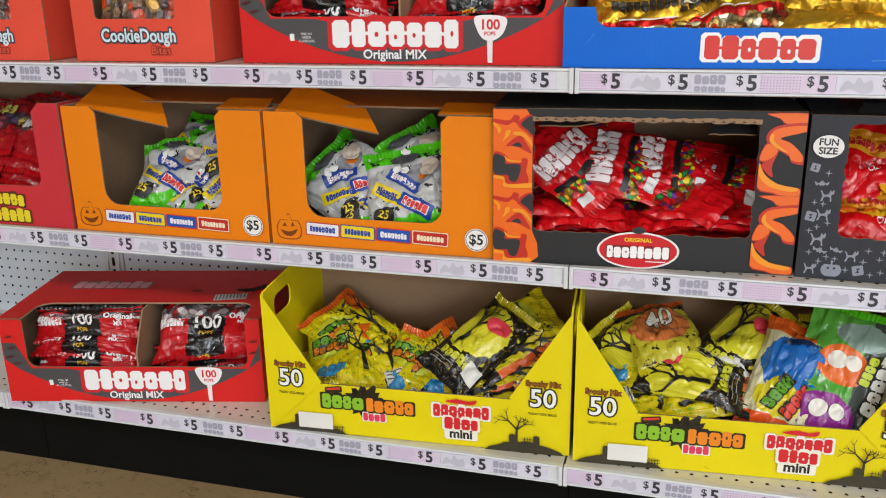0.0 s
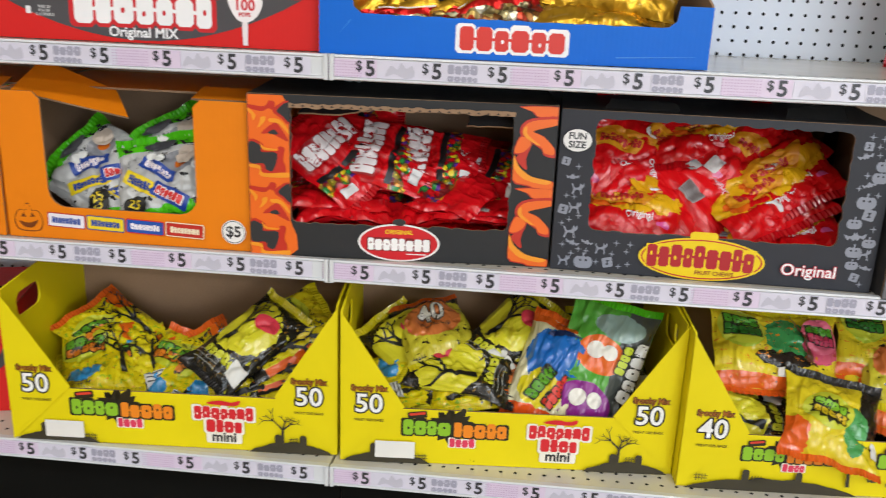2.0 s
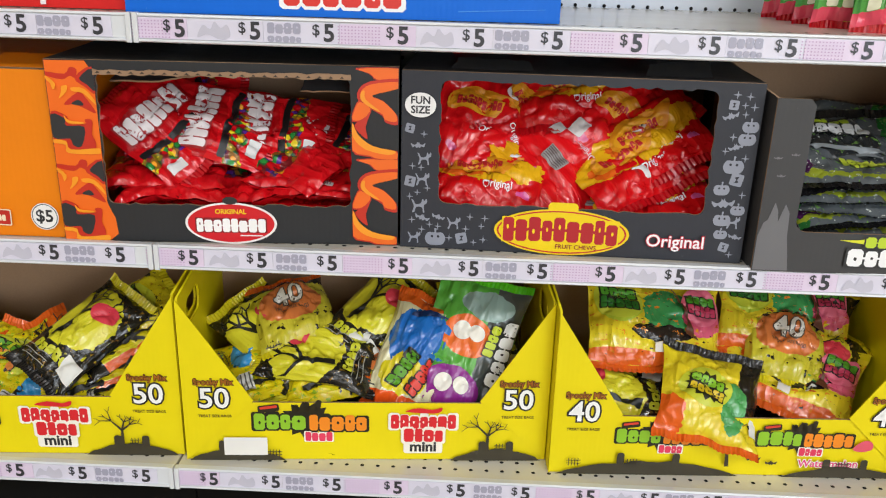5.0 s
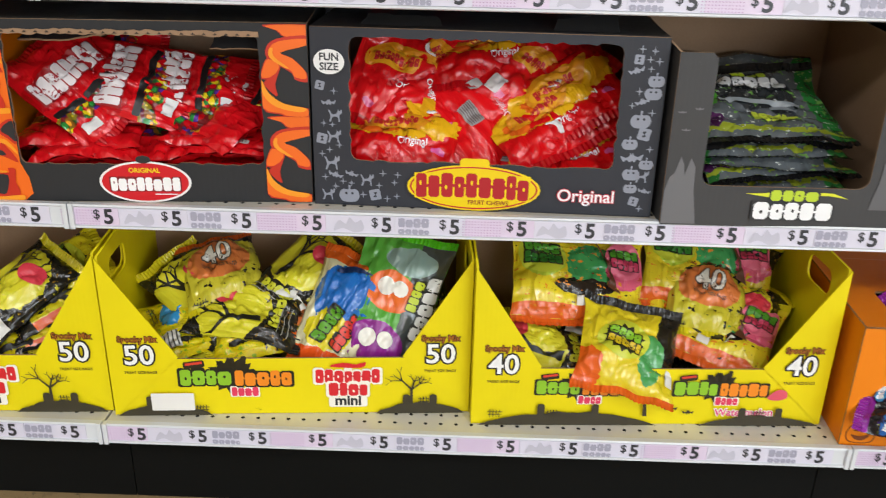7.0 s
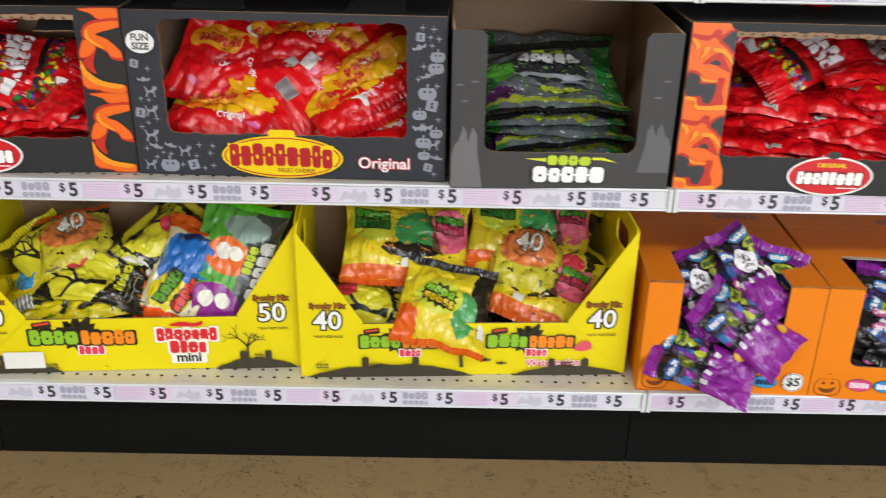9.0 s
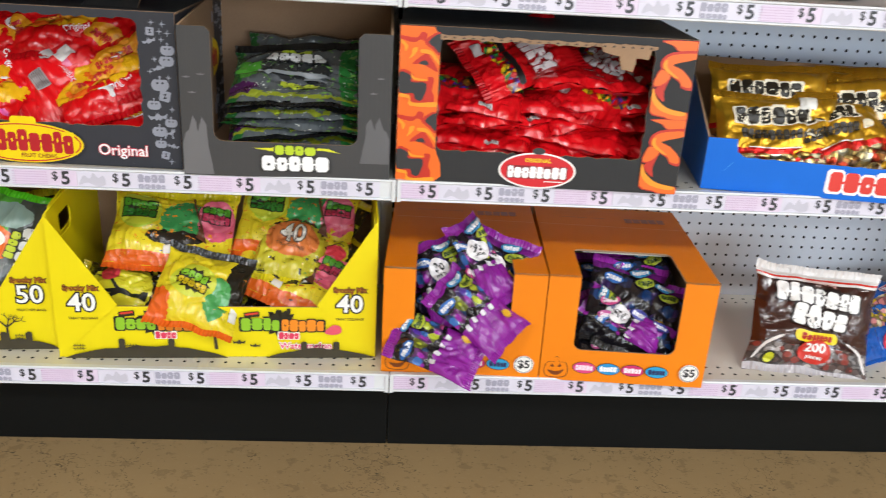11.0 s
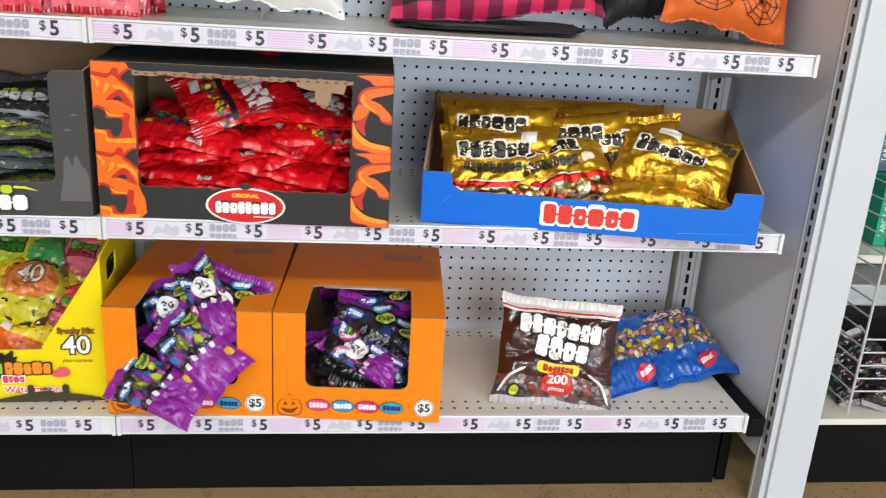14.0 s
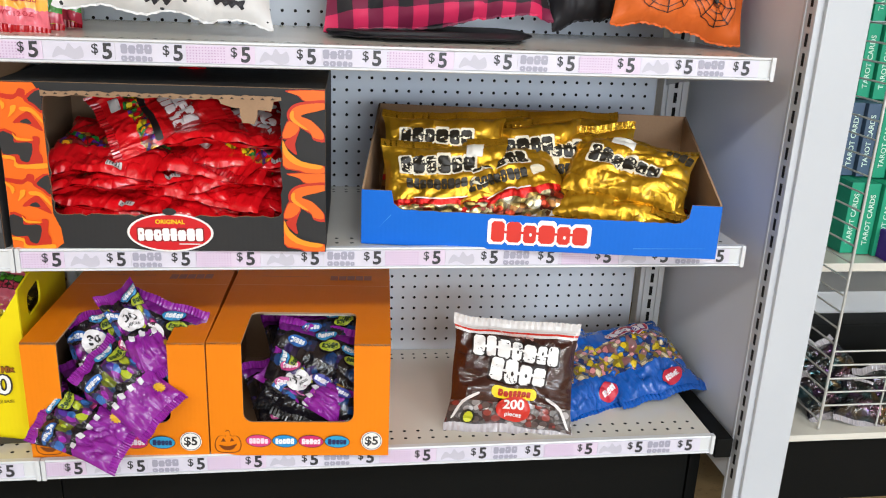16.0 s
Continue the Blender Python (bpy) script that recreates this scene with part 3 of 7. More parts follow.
RIGHT_FLAME = [
    ("ef6a12", [(0.15, 0.02), (1, 0.01), (1, 0.12), (0.56, 0.13), (0.4, 0.07)]),
    ("ef6a12", [(0.2, 0.26), (0.42, 0.18), (1, 0.15), (1, 0.22), (0.44, 0.3), (0.68, 0.36), (0.94, 0.49), (0.96, 0.58), (0.72, 0.56), (0.66, 0.5), (0.42, 0.43), (0.2, 0.36)]),
    ("ef6a12", [(0.17, 0.37), (0.4, 0.44), (0.28, 0.55), (0.02, 0.57), (0.05, 0.47)]),
    ("c42a14", [(0.3, 0.53), (0.42, 0.46), (0.3, 0.64), (0.34, 0.77), (0.18, 0.72), (0.06, 0.62)]),
    ("ef6a12", [(0.01, 0.6), (0.14, 0.73), (0.46, 0.86), (0.95, 0.9), (0.98, 0.99), (0.56, 0.99), (0.4, 0.96), (0.01, 0.9)]),
    ("f59a1e", [(0.01, 0.6), (0.14, 0.73), (0.46, 0.85), (0.94, 0.9), (0.8, 0.945), (0.3, 0.89), (0.03, 0.76)]),
    ("f59a1e", [(0.2, 0.27), (0.28, 0.25), (0.3, 0.34), (0.6, 0.46), (0.5, 0.455), (0.22, 0.36)])]


def flames(art, x0, x1, z0, z1, shapes, edge):
    """Orange flame print with red edges, light licks and dark gaps."""
    at = art.level
    for n, (code, pts) in enumerate(shapes):
        line = [(x0 + (x1 - x0) * u, z1 + (z0 - z1) * v) for u, v in smooth(pts, 3)]
        line = [(min(max(u, x0), x1), min(max(v, z0), z1)) for u, v in line]
        if edge and code == "ef6a12":
            cx, cz = sum(q[0] for q in line) / len(line), sum(q[1] for q in line) / len(line)
            art.shape("flame_edge", [[(min(max(cx + (u - cx) * 1.13, x0), x1), min(max(cz + (v - cz) * 1.16, z0), z1)) for u, v in line]], "c42a14")
        art.shape("flame_print", [line], code)
    art.level = at


def red_oval_logo(art, x, z, rx, rz, seed):
    art.shape("logo_edge", [oval(x, z, rx * 1.06, rz * 1.1, 36)], "efe9e6")
    art.shape("logo_field", [oval(x, z, rx, rz, 36)], "cf1420")
    art.word("logo_word", x, z - 0.003, rx * 1.62, rz * 0.72, 8, seed, "f4f2f0", "7d0b12", 0.0012)
    art.text("logo_text", "ORIGINAL", rz * 0.34, x, z + rz * 0.62, "f0c81a", 0.0003)
    art.shape("small_print", [rounded(x + rx * 0.2, z - rz * 0.66, x + rx * 0.72, z - rz * 0.6, 0.0006, 1)], "efe9e6")


def rainbow_box(x, y, turn, seed, label):
    w, h, d = 0.487, 0.263, 0.34
    t = carton("display_box", x, y, D2, turn, w, h, d, DARK, frame_front(w, h, 0.068, 0.418, 0.058, 0.246, seed, 0.01), label, top=[[(0, 0.004), (w, 0.004), (w, d), (0, d)]])
    art = Art(t)
    art.shape("flame_ground", [[(0.001, 0.002), (0.066, 0.002), (0.078, 0.012), (0.076, 0.036), (0.07, 0.05), (0.0665, 0.06), (0.066, 0.245), (0.056, 0.262), (0.001, 0.262)]], "ef6a12")
    for zz in (0.131, 0.001):
        flames(art, 0.001, 0.0665, zz, zz + 0.131, LEFT_FLAME, False)
        flames(art, w - 0.0665, w - 0.001, zz, zz + 0.131, RIGHT_FLAME, True)
    art.level = 8
    red_oval_logo(art, 0.243, 0.031, 0.063, 0.029, 21)
    rag = random.Random(seed)
    n = 46
    low = [(0.066 + 0.354 * k / n, 0.2445 + rag.uniform(-0.0022, 0.0012)) for k in range(n + 1)]
    panel("torn_edge", [low + [(px, 0.2505 + rag.uniform(-0.001, 0.0016)) for px, _ in low[::-1]]], 0.002, KRAFT, t, pose(0, -0.0032, 0))
    # dark triangles painted as the shade between the card's flutes
    for k in range(23):
        art.shape("flute_gap_shade", [[(0.07 + 0.0152 * k, 0.2463), (0.0766 + 0.0152 * k, 0.2463), (0.0733 + 0.0152 * k, 0.2493)]], "3a2c20")
    art.level = 14
    art.shape("thumb_cut", [oval(0.243, 0.066, 0.011, 0.006, 12)], "2a2a2b")
    return t


def slab_flap(t, name, pts, m, mat, inner=None):
    panel(name, [pts], CARD * 0.8, mat, t, m, inner)


b = rainbow_box(-0.133, 0.007, 4.3, 3, "charcoal display box with orange flame print, full of red candy bags")
slab_flap(b, "torn_flap", torn([(0.07, 0), (0.13, 0), (0.19, 0.02), (0.08, 0.03)], 5), pose(0, 0.05, 0.228, -70), DARK)
slab_flap(b, "torn_flap", torn([(0.345, 0), (0.42, 0), (0.42, 0.035), (0.35, 0.03)], 6), pose(0, 0.03, 0.222, -55), DARK)
b2 = rainbow_box(1.216, 0.003, -2.2, 4, "charcoal display box with orange flame print and torn top")
slab_flap(b2, "torn_flap", torn([(0.325, 0), (0.41, 0.0), (0.405, 0.022), (0.385, 0.02), (0.38, 0.042), (0.362, 0.04), (0.358, 0.018), (0.33, 0.012)], 7), pose(0, -0.004, 0.25, 168), DARK, KRAFT)

# slate box with the grey cats and bats
w, h, d = 0.497, 0.26, 0.35
t = carton("display_box", 0.357, 0.038, D2, -2.0, w, h, d, SLATE, frame_front(w, h, 0.055, 0.436, 0.07, 0.248, 9), "slate grey display box with halloween pattern and red candy bags", top=[[(0, 0.004), (w, 0.004), (w, d), (0, d)]])
slab_flap(t, "torn_flap", torn([(0.06, 0), (0.19, 0), (0.175, 0.045), (0.075, 0.05)], 15), pose(0, 0.012, 0.25, -62), DARK)
slab_flap(t, "torn_flap", torn([(0.33, 0), (0.432, 0), (0.43, 0.06), (0.345, 0.045)], 16), pose(0, 0.012, 0.25, -58), DARK)
art = Art(t)
spooky_pattern(art, 0.002, w - 0.002, 0.002, h - 0.004, [(0.048, 0.062, 0.443, 0.26), (0.135, 0.0, 0.335, 0.08), (0.35, 0.012, 0.45, 0.045), (0.003, 0.19, 0.05, 0.24)], 11)
side = Art(t, pose(w, 0, 0) @ SIDE_R)
spooky_pattern(side, 0.004, d - 0.01, 0.004, h - 0.01, [(0.11, 0.1, 0.3, 0.2)], 12)
side.shape("logo_field", [oval(0.205, 0.15, 0.09, 0.042, 32)], "f0c800")
side.word("logo_word", 0.205, 0.15, 0.145, 0.036, 9, 33, "b01822")
art.level = 6
art.shape("logo_edge", [oval(0.236, 0.034, 0.101, 0.037, 36)], "2b2b2e")
art.shape("logo_field", [oval(0.236, 0.035, 0.098, 0.035, 36)], "f0d000")
art.shape("logo_tab", [rounded(0.215, 0.06, 0.258, 0.08, 0.006)], "f0d000")
art.shape("logo_rim", [oval(0.236, 0.035, 0.094, 0.0325, 36), oval(0.236, 0.035, 0.0915, 0.0305, 36)], "c0202a")
art.word("logo_word", 0.234, 0.036, 0.168, 0.037, 9, 33, "b01822", "f0d000", 0.001, 0.003)
art.text("logo_text", "FRUIT CHEWS", 0.0095, 0.258, 0.013, "8e2020", 0.0001)
art.text("flavour_text", "Original", 0.026, 0.4, 0.029, "c42238", 0.0014)
art.text("flavour_text", "Original", 0.026, 0.4, 0.029, "f3f2f2", 0.0003)
art.shape("size_spot", [oval(0.027, 0.213, 0.022, 0.0175)], "eceae8")
art.text("size_text", "FUN", 0.0145, 0.027, 0.2195, "38383c", 0.0004)
art.text("size_text", "SIZE", 0.0145, 0.027, 0.206, "38383c", 0.0004)

# grey open box
w, h, d = 0.344, 0.246, 0.36
t = carton("display_box", 0.862, -0.006, D2, 0.5, w, h, d, GREY, open_front(w, h, 0.052, w - 0.055, 0.06), "grey open-fronted display box of green and black twist bags", side_h=h, back_h=0.27)
art = Art(t)
castle = [(0, 0), (0.055, 0), (0.05, 0.03), (0.046, 0.05), (0.044, 0.085), (0.036, 0.098), (0.028, 0.072), (0.026, 0.088), (0.02, 0.1), (0.012, 0.075), (0.006, 0.07), (0, 0.05)]
art.shape("castle_print", [[(px * 0.9 + 0.001, pz + 0.002) for px, pz in castle]], "6a696b")
art.shape("castle_print", [[(w - 0.001 - px * 0.9, pz * 0.8 + 0.03) for px, pz in castle][::-1]], "5d5c5e")
for px, pz in ((0.02, 0.14), (0.035, 0.17), (0.012, 0.165), (w - 0.03, 0.15), (w - 0.018, 0.175)):
    art.shape("bat_print", [moved(BAT, px, pz, 0.006, 0.005)], "6a696b")
art.shape("logo_spark", [[(0.115, 0.051), (0.15, 0.046), (0.15, 0.05), (0.235, 0.05), (0.262, 0.046), (0.24, 0.054), (0.16, 0.056), (0.145, 0.052)]], "d8dc28")
art.word("logo_word", 0.186, 0.049, 0.07, 0.016, 4, 41, "b9d028", "2a2a2a", 0.001)
art.word("logo_word", 0.186, 0.026, 0.115, 0.026, 5, 42, "f1f1f1", "2a2a2a", 0.0016)

# open blue trays


def tray(x, y, z, turn, seed, label):
    w, h, d = 0.598, 0.1, 0.3
    rnd = random.Random(seed)
    edge = [(w - 0.075 - (w - 0.15) * k / 40, 0.0595 + 0.0025 * k / 40 + rnd.uniform(-0.0009, 0.0009)) for k in range(41)]
    front = [[(0, 0), (w, 0), (w, 0.092), (w - 0.05, 0.092), (w - 0.053, 0.07), (w - 0.064, 0.061)] + edge + [(0.066, 0.063), (0.054, 0.072), (0.05, 0.094), (0, 0.094)]]
    t = carton("display_tray", x, y, z, turn, w, h, d, BLUE, front, label, side_h=0.094, back_h=0.19)
    art = Art(t)
    art.word("logo_word", w * 0.5, 0.032, 0.165, 0.036, 6, 51, "d93125", "f6f4f2", 0.0045)
    art.shape("scuff", [[(0.03, 0.03), (0.05, 0.052), (0.049, 0.053)]], "3d8fe0")
    art.shape("scuff", [[(w - 0.14, 0.012), (w - 0.02, 0.018), (w - 0.02, 0.0185), (w - 0.14, 0.0135)]], "3d8fe0")
    return t


tray(-0.026, 0.044, D3, 1.8, 5, "blue display tray of gold candy bags with raised kraft back")
tray(1.762, 0.028, D2, -8.9, 8, "blue display tray of gold candy bags, set askew on the shelf")

# yellow boxes with pointed wings
SPLAT = [(math.cos(a) * (1 if a_i % 2 else 0.72), math.sin(a) * (1 if a_i % 2 else 0.72)) for a_i, a in enumerate([2 * math.pi * k / 26 for k in range(26)])]


def tangy_logo(art, x, z, s, seed):
    """A black ragged splash with two rows of blocks, one green, one orange, and a small pink one."""
    art.limbs("logo_splash", [moved(SPLAT, x - 0.004 * s, z + 0.006 * s, 0.04 * s, 0.032 * s)] + [moved(rounded(-0.004, 0, 0.004, 0.012 + 0.004 * (k % 3), 0.002, 1), x + (0.015 * k - 0.018) * s, z + 0.02 * s, s, s, 14 - 12 * k) for k in range(3)], "2a2410")
    art.word("logo_word", x - 0.044 * s, z + 0.002 * s, 0.08 * s, 0.028 * s, 4, seed, "8fc22a", "1e1c10", 0.0026 * s, 0.002)
    art.word("logo_word", x + 0.043 * s, z + 0.002 * s, 0.088 * s, 0.027 * s, 5, seed + 1, "f08a1c", "1e1c10", 0.0026 * s, -0.001)
    art.word("logo_word", x + 0.014 * s, z - 0.022 * s, 0.042 * s, 0.016 * s, 4, seed + 2, "e03a5a", "f6f2e4", 0.0014 * s)
    art.shape("logo_tag", [moved(rounded(-0.016, -0.006, 0.016, 0.006, 0.002, 1), x - 0.06 * s, z + 0.026 * s, s, s, 8)], "2a2410")
    art.shape("logo_tag", [moved(rounded(-0.013, -0.0022, 0.013, 0.0022, 0.001, 1), x - 0.06 * s, z + 0.028 * s, s, s, 8)], "d8402c")


def fish_logo(art, x, z):
    art.word("logo_word", x, z + 0.017, 0.108, 0.026, 7, 61, "d8242c", "f4efe0", 0.0034)
    art.word("logo_word", x, z - 0.008, 0.066, 0.025, 4, 62, "d8242c", "f4efe0", 0.0034)
    art.shape("logo_plate", [rounded(x - 0.032, z - 0.042, x + 0.032, z - 0.022, 0.004)], "f4efe0")
    art.text("logo_text", "mini", 0.026, x, z - 0.03, "222222", 0.0009)
    art.shape("fish_mark", [smooth([(x - 0.03, z + 0.037), (x - 0.008, z + 0.043), (x + 0.014, z + 0.04), (x + 0.03, z + 0.044), (x + 0.024, z + 0.034), (x - 0.008, z + 0.034)], 3)], "d8242c")


def hill(art, x0, x1, top, seed, code="3b3526"):
    rnd = random.Random(seed)
    n = 16
    up = [(x0 + (x1 - x0) * k / n, 0.002 + top * math.sin(math.pi * k / n) ** 0.8 * rnd.uniform(0.85, 1.05)) for k in range(n + 1)]
    art.shape("hill_print", [[(x0, 0.001), (x1, 0.001)] + up[::-1][1:-1]], code)
    for k in range(2):
        gx = x0 + (x1 - x0) * (0.35 + 0.3 * k)
        art.shape("gravestone_print", [rounded(gx - 0.006, top * 0.7, gx + 0.006, top + 0.016, 0.004, 2)], code)


def fence(art, x, z, n=4, code="3b3526"):
    bars = [drawn([[(x + 0.005 * k, z), (x + 0.005 * k + 0.0012, z), (x + 0.005 * k + 0.0012, z + 0.014), (x + 0.005 * k, z + 0.014)]]) for k in range(n)]
    bars += [drawn([[(x - 0.003, z + q), (x + 0.005 * n, z + q), (x + 0.005 * n, z + q + 0.0012), (x - 0.003, z + q + 0.0012)]]) for q in (0.004, 0.0095)]
    me = bpy.data.meshes.new("fence_print")
    bm = joined(bars)
    bm.to_mesh(me)
    bm.free()
    art.lay("fence_print", me, code)


def wing_box(x, y, turn, count, variant, label):
    w, h, d = 0.588, 0.285, 0.325
    strip, wing = 0.11, 0.112
    sides = [[(CARD, 0), (d - CARD, 0), (d - CARD, 0.3), (CARD, 0.285)], rounded(0.05, 0.215, 0.135, 0.26, 0.016)]
    t = carton("display_box", x, y, D1, turn, w, h, d, YELLOW, [[(0.002, 0), (w - 0.002, 0), (w - 0.002, strip * 0.96), (0.002, strip * 0.96)]], label, side_h=0.285, back_h=0.3, sides=sides, lining=YELLOW)
    for sign, ox in ((1, 0), (-1, w)):
        poly = [(ox + sign * a, b) for a, b in ((0, 0.0), (wing, strip), (0, h))]
        panel("wing_flap", [poly if sign > 0 else poly[::-1]], 0.002, YELLOW, t, pose(0, -0.003, 0), YELLOW)
    art = Art(t)
    if variant == "mix":
        tangy_logo(art, 0.2, 0.068, 1.08, 71)
        fish_logo(art, 0.385, 0.056)
        hill(art, 0.005, 0.16, 0.022, 1)
        hill(art, 0.43, 0.58, 0.022, 2)
        art.limbs("tree_print", bare_tree(0.49, 0.018, 0.072, 5), "3b3526")
        fence(art, 0.135, 0.008)
        fence(art, 0.505, 0.02, 3)
        art.shape("blank_sticker", [rounded(0.062, 0.012, 0.132, 0.045, 0.001, 1)], "e9e6df")
    else:
        tangy_logo(art, 0.182, 0.068, 0.92, 81)
        tangy_logo(art, 0.41, 0.068, 0.92, 84)
        art.text("flavour_text", "Watermelon", 0.019, 0.455, 0.026, "f6f2e4", 0.0016)
        art.text("flavour_text", "Watermelon", 0.019, 0.455, 0.026, "e0407a", 0.0003)
        art.shape("fruit_slice", [smooth([(0.49, 0.055), (0.505, 0.07), (0.52, 0.068), (0.522, 0.055), (0.505, 0.05)], 3)], "e0566a")
        hill(art, 0.01, 0.31, 0.026, 3)
        hill(art, 0.38, 0.585, 0.02, 4)
        art.limbs("tree_print", bare_tree(0.288, 0.02, 0.08, 8), "3b3526")
        for px, pz, s in ((0.33, 0.035, 0.012), (0.36, 0.028, 0.01)):
            art.shape("bat_print", [moved(BAT, px, pz, s, s)], "3b3526")
        for px in (0.03, 0.125, 0.47):
            fence(art, px, 0.018)
    art.level = 14
    for cx in (0.05, w - 0.05):
        art.text("mix_text", "Spooky Mix", 0.0155, cx, 0.144, "4a2408", 0.0013, wide=0.85)
        art.text("mix_text", "Spooky Mix", 0.0155, cx, 0.144, "b0681a", 0.0001, wide=0.85)
        art.text("count_text", count, 0.05, cx, 0.114, "23201c", 0.0036)
        art.text("count_text", count, 0.05, cx, 0.114, "f4f4f0", 0.0008)
        art.text("size_text", "TREAT SIZE BAGS", 0.0068, cx, 0.0835, "4a3a10", 0.0001)
    return t


wing_box(-0.582, 0.003, 3.6, "50", "mix", "yellow pointed-wing display box of yellow candy bags on the base shelf")
wing_box(0.013, 0.027, 4.4, "50", "mix", "yellow pointed-wing display box of mixed candy bags")
wing_box(0.603, 0.037, 3.0, "40", "melon", "yellow pointed-wing display box with bags hanging over its front")

# orange boxes
CHIPS = [("e9e4ea", "b8303a", "2a4a9a"), ("f0d21e", "2a4a9a", "2a4a9a"), ("1d50a8", "d8302c", "e9e4ea"), ("c02a20", "f0e0c0", "f0e0c0")]


def tall_orange(x, label):
    w, h, d = 0.422, 0.246, 0.33
    t = carton("display_box", x, 0.02, D2, 0, w, h, d, ORANGE, open_front(w, h, 0.075, 0.33, 0.056, 0.03, 0.012), label, back_h=0.25)
    art = Art(t)
    pumpkin(art, 0.036, 0.035, 0.024)
    for k, (field, edge, word) in enumerate(CHIPS):
        cx = 0.103 + 0.0685 * k
        art.shape("brand_chip_edge", [moved(rounded(-0.033, -0.0125, 0.033, 0.0125, 0.003), cx, 0.033 - 0.001 * k, 1, 1, -2)], edge)
        art.shape("brand_chip", [moved(rounded(-0.0312, -0.0108, 0.0312, 0.0108, 0.002), cx, 0.033 - 0.001 * k, 1, 1, -2)], field)
        art.word("brand_word", cx, 0.033 - 0.001 * k, 0.05, 0.011, 8, 91 + k, word, turn=-2)
    price_spot(art, 0.392, 0.033, 0.0205)
    # top over the back part, added to keep light out of the box
    panel("top_panel", [[(0.004, 0.09), (w - 0.004, 0.09), (w - 0.004, d), (0.004, d)]], CARD, ORANGE, t, pose(0, 0, h + 0.0005, -90))
    panel("top_flap", [[(0, 0), (0.2, 0.01), (0.15, 0.07), (0.0, 0.1)]], CARD, ORANGE, t, pose(0.006, 0.035, h - 0.004, -64, 12, 0), KRAFT)
    panel("top_flap", [[(0, 0), (0.1, 0.0), (0.09, 0.06), (0.0, 0.06)]], CARD, ORANGE, t, pose(w - 0.105, 0.03, h - 0.002, -78, 0, 0), KRAFT)
    return t


tall_orange(-0.984, "orange display box with pumpkin print, holding green and white bags")
tall_orange(-0.556, "orange display box with pumpkin print and green bags spilling forward")

OVALS = [("d8447e", "f0d8e6"), ("1f8ac8", "f4f4f4"), ("cc2a6a", "f4e6ee"), ("2a9ac8", "1d2a5a")]


def low_orange(x, y, turn, w, label):
    h, d = 0.216, 0.39
    a0, a1 = 0.058, w - 0.062
    t = carton("display_box", x, y, D1, turn, w, h, d, ORANGE, open_front(w, h, a0, a1, 0.066, 0.016, 0.0005), label, top=notch_top(w, d, a0, a1, 0.135))
    art = Art(t)
    pumpkin(art, 0.03, 0.028, 0.022)
    for k, (field, word) in enumerate(OVALS):
        cx = 0.083 + 0.0455 * k
        art.shape("brand_oval", [oval(cx, 0.03, 0.0222, 0.0125, 22, -3)], "3a2a2a")
        art.shape("brand_oval", [oval(cx, 0.03, 0.0212, 0.0115, 22, -3)], field)
        art.word("brand_word", cx, 0.03, 0.033, 0.011, 5, 101 + k, word)
    price_spot(art, w - 0.03, 0.032, 0.0185)
    panel("inner_flap", [[(a0 + 0.02, 0), (a1 - 0.004, 0), (a1 - 0.008, 0.05), (a0 + 0.03, 0.06)]], CARD, ink("c9c4ba"), t, pose(0, 0.14, h - 0.004, -112), ink("c9c4ba"))
    lid = Art(t, pose(0, 0, h + 0.0005, -90))
    # pale strip painted as the highlight along the lid's crease
    lid.shape("crease", [[(0.004, 0.27), (w - 0.004, 0.27), (w - 0.004, 0.2725), (0.004, 0.2725)]], "f09a4a")
    for k in range(5):
        lid.shape("carton_mark", [[(w - 0.12 + 0.017 * k, 0.3), (w - 0.105 + 0.017 * k, 0.3), (w - 0.105 + 0.017 * k, 0.325), (w - 0.12 + 0.017 * k, 0.325)]], "a8561a")
    lid.shape("printed_line", [[(0.05, 0.315), (0.15, 0.315), (0.15, 0.3165), (0.05, 0.3165)]], "a8561a")
    return t


low_orange(1.203, 0.012, -3.0, 0.298, "orange display box with purple bags hanging out of its window")
low_orange(1.503, -0.002, -4.0, 0.31, "orange display box with a window full of black and purple bags")

# red lollipop boxes


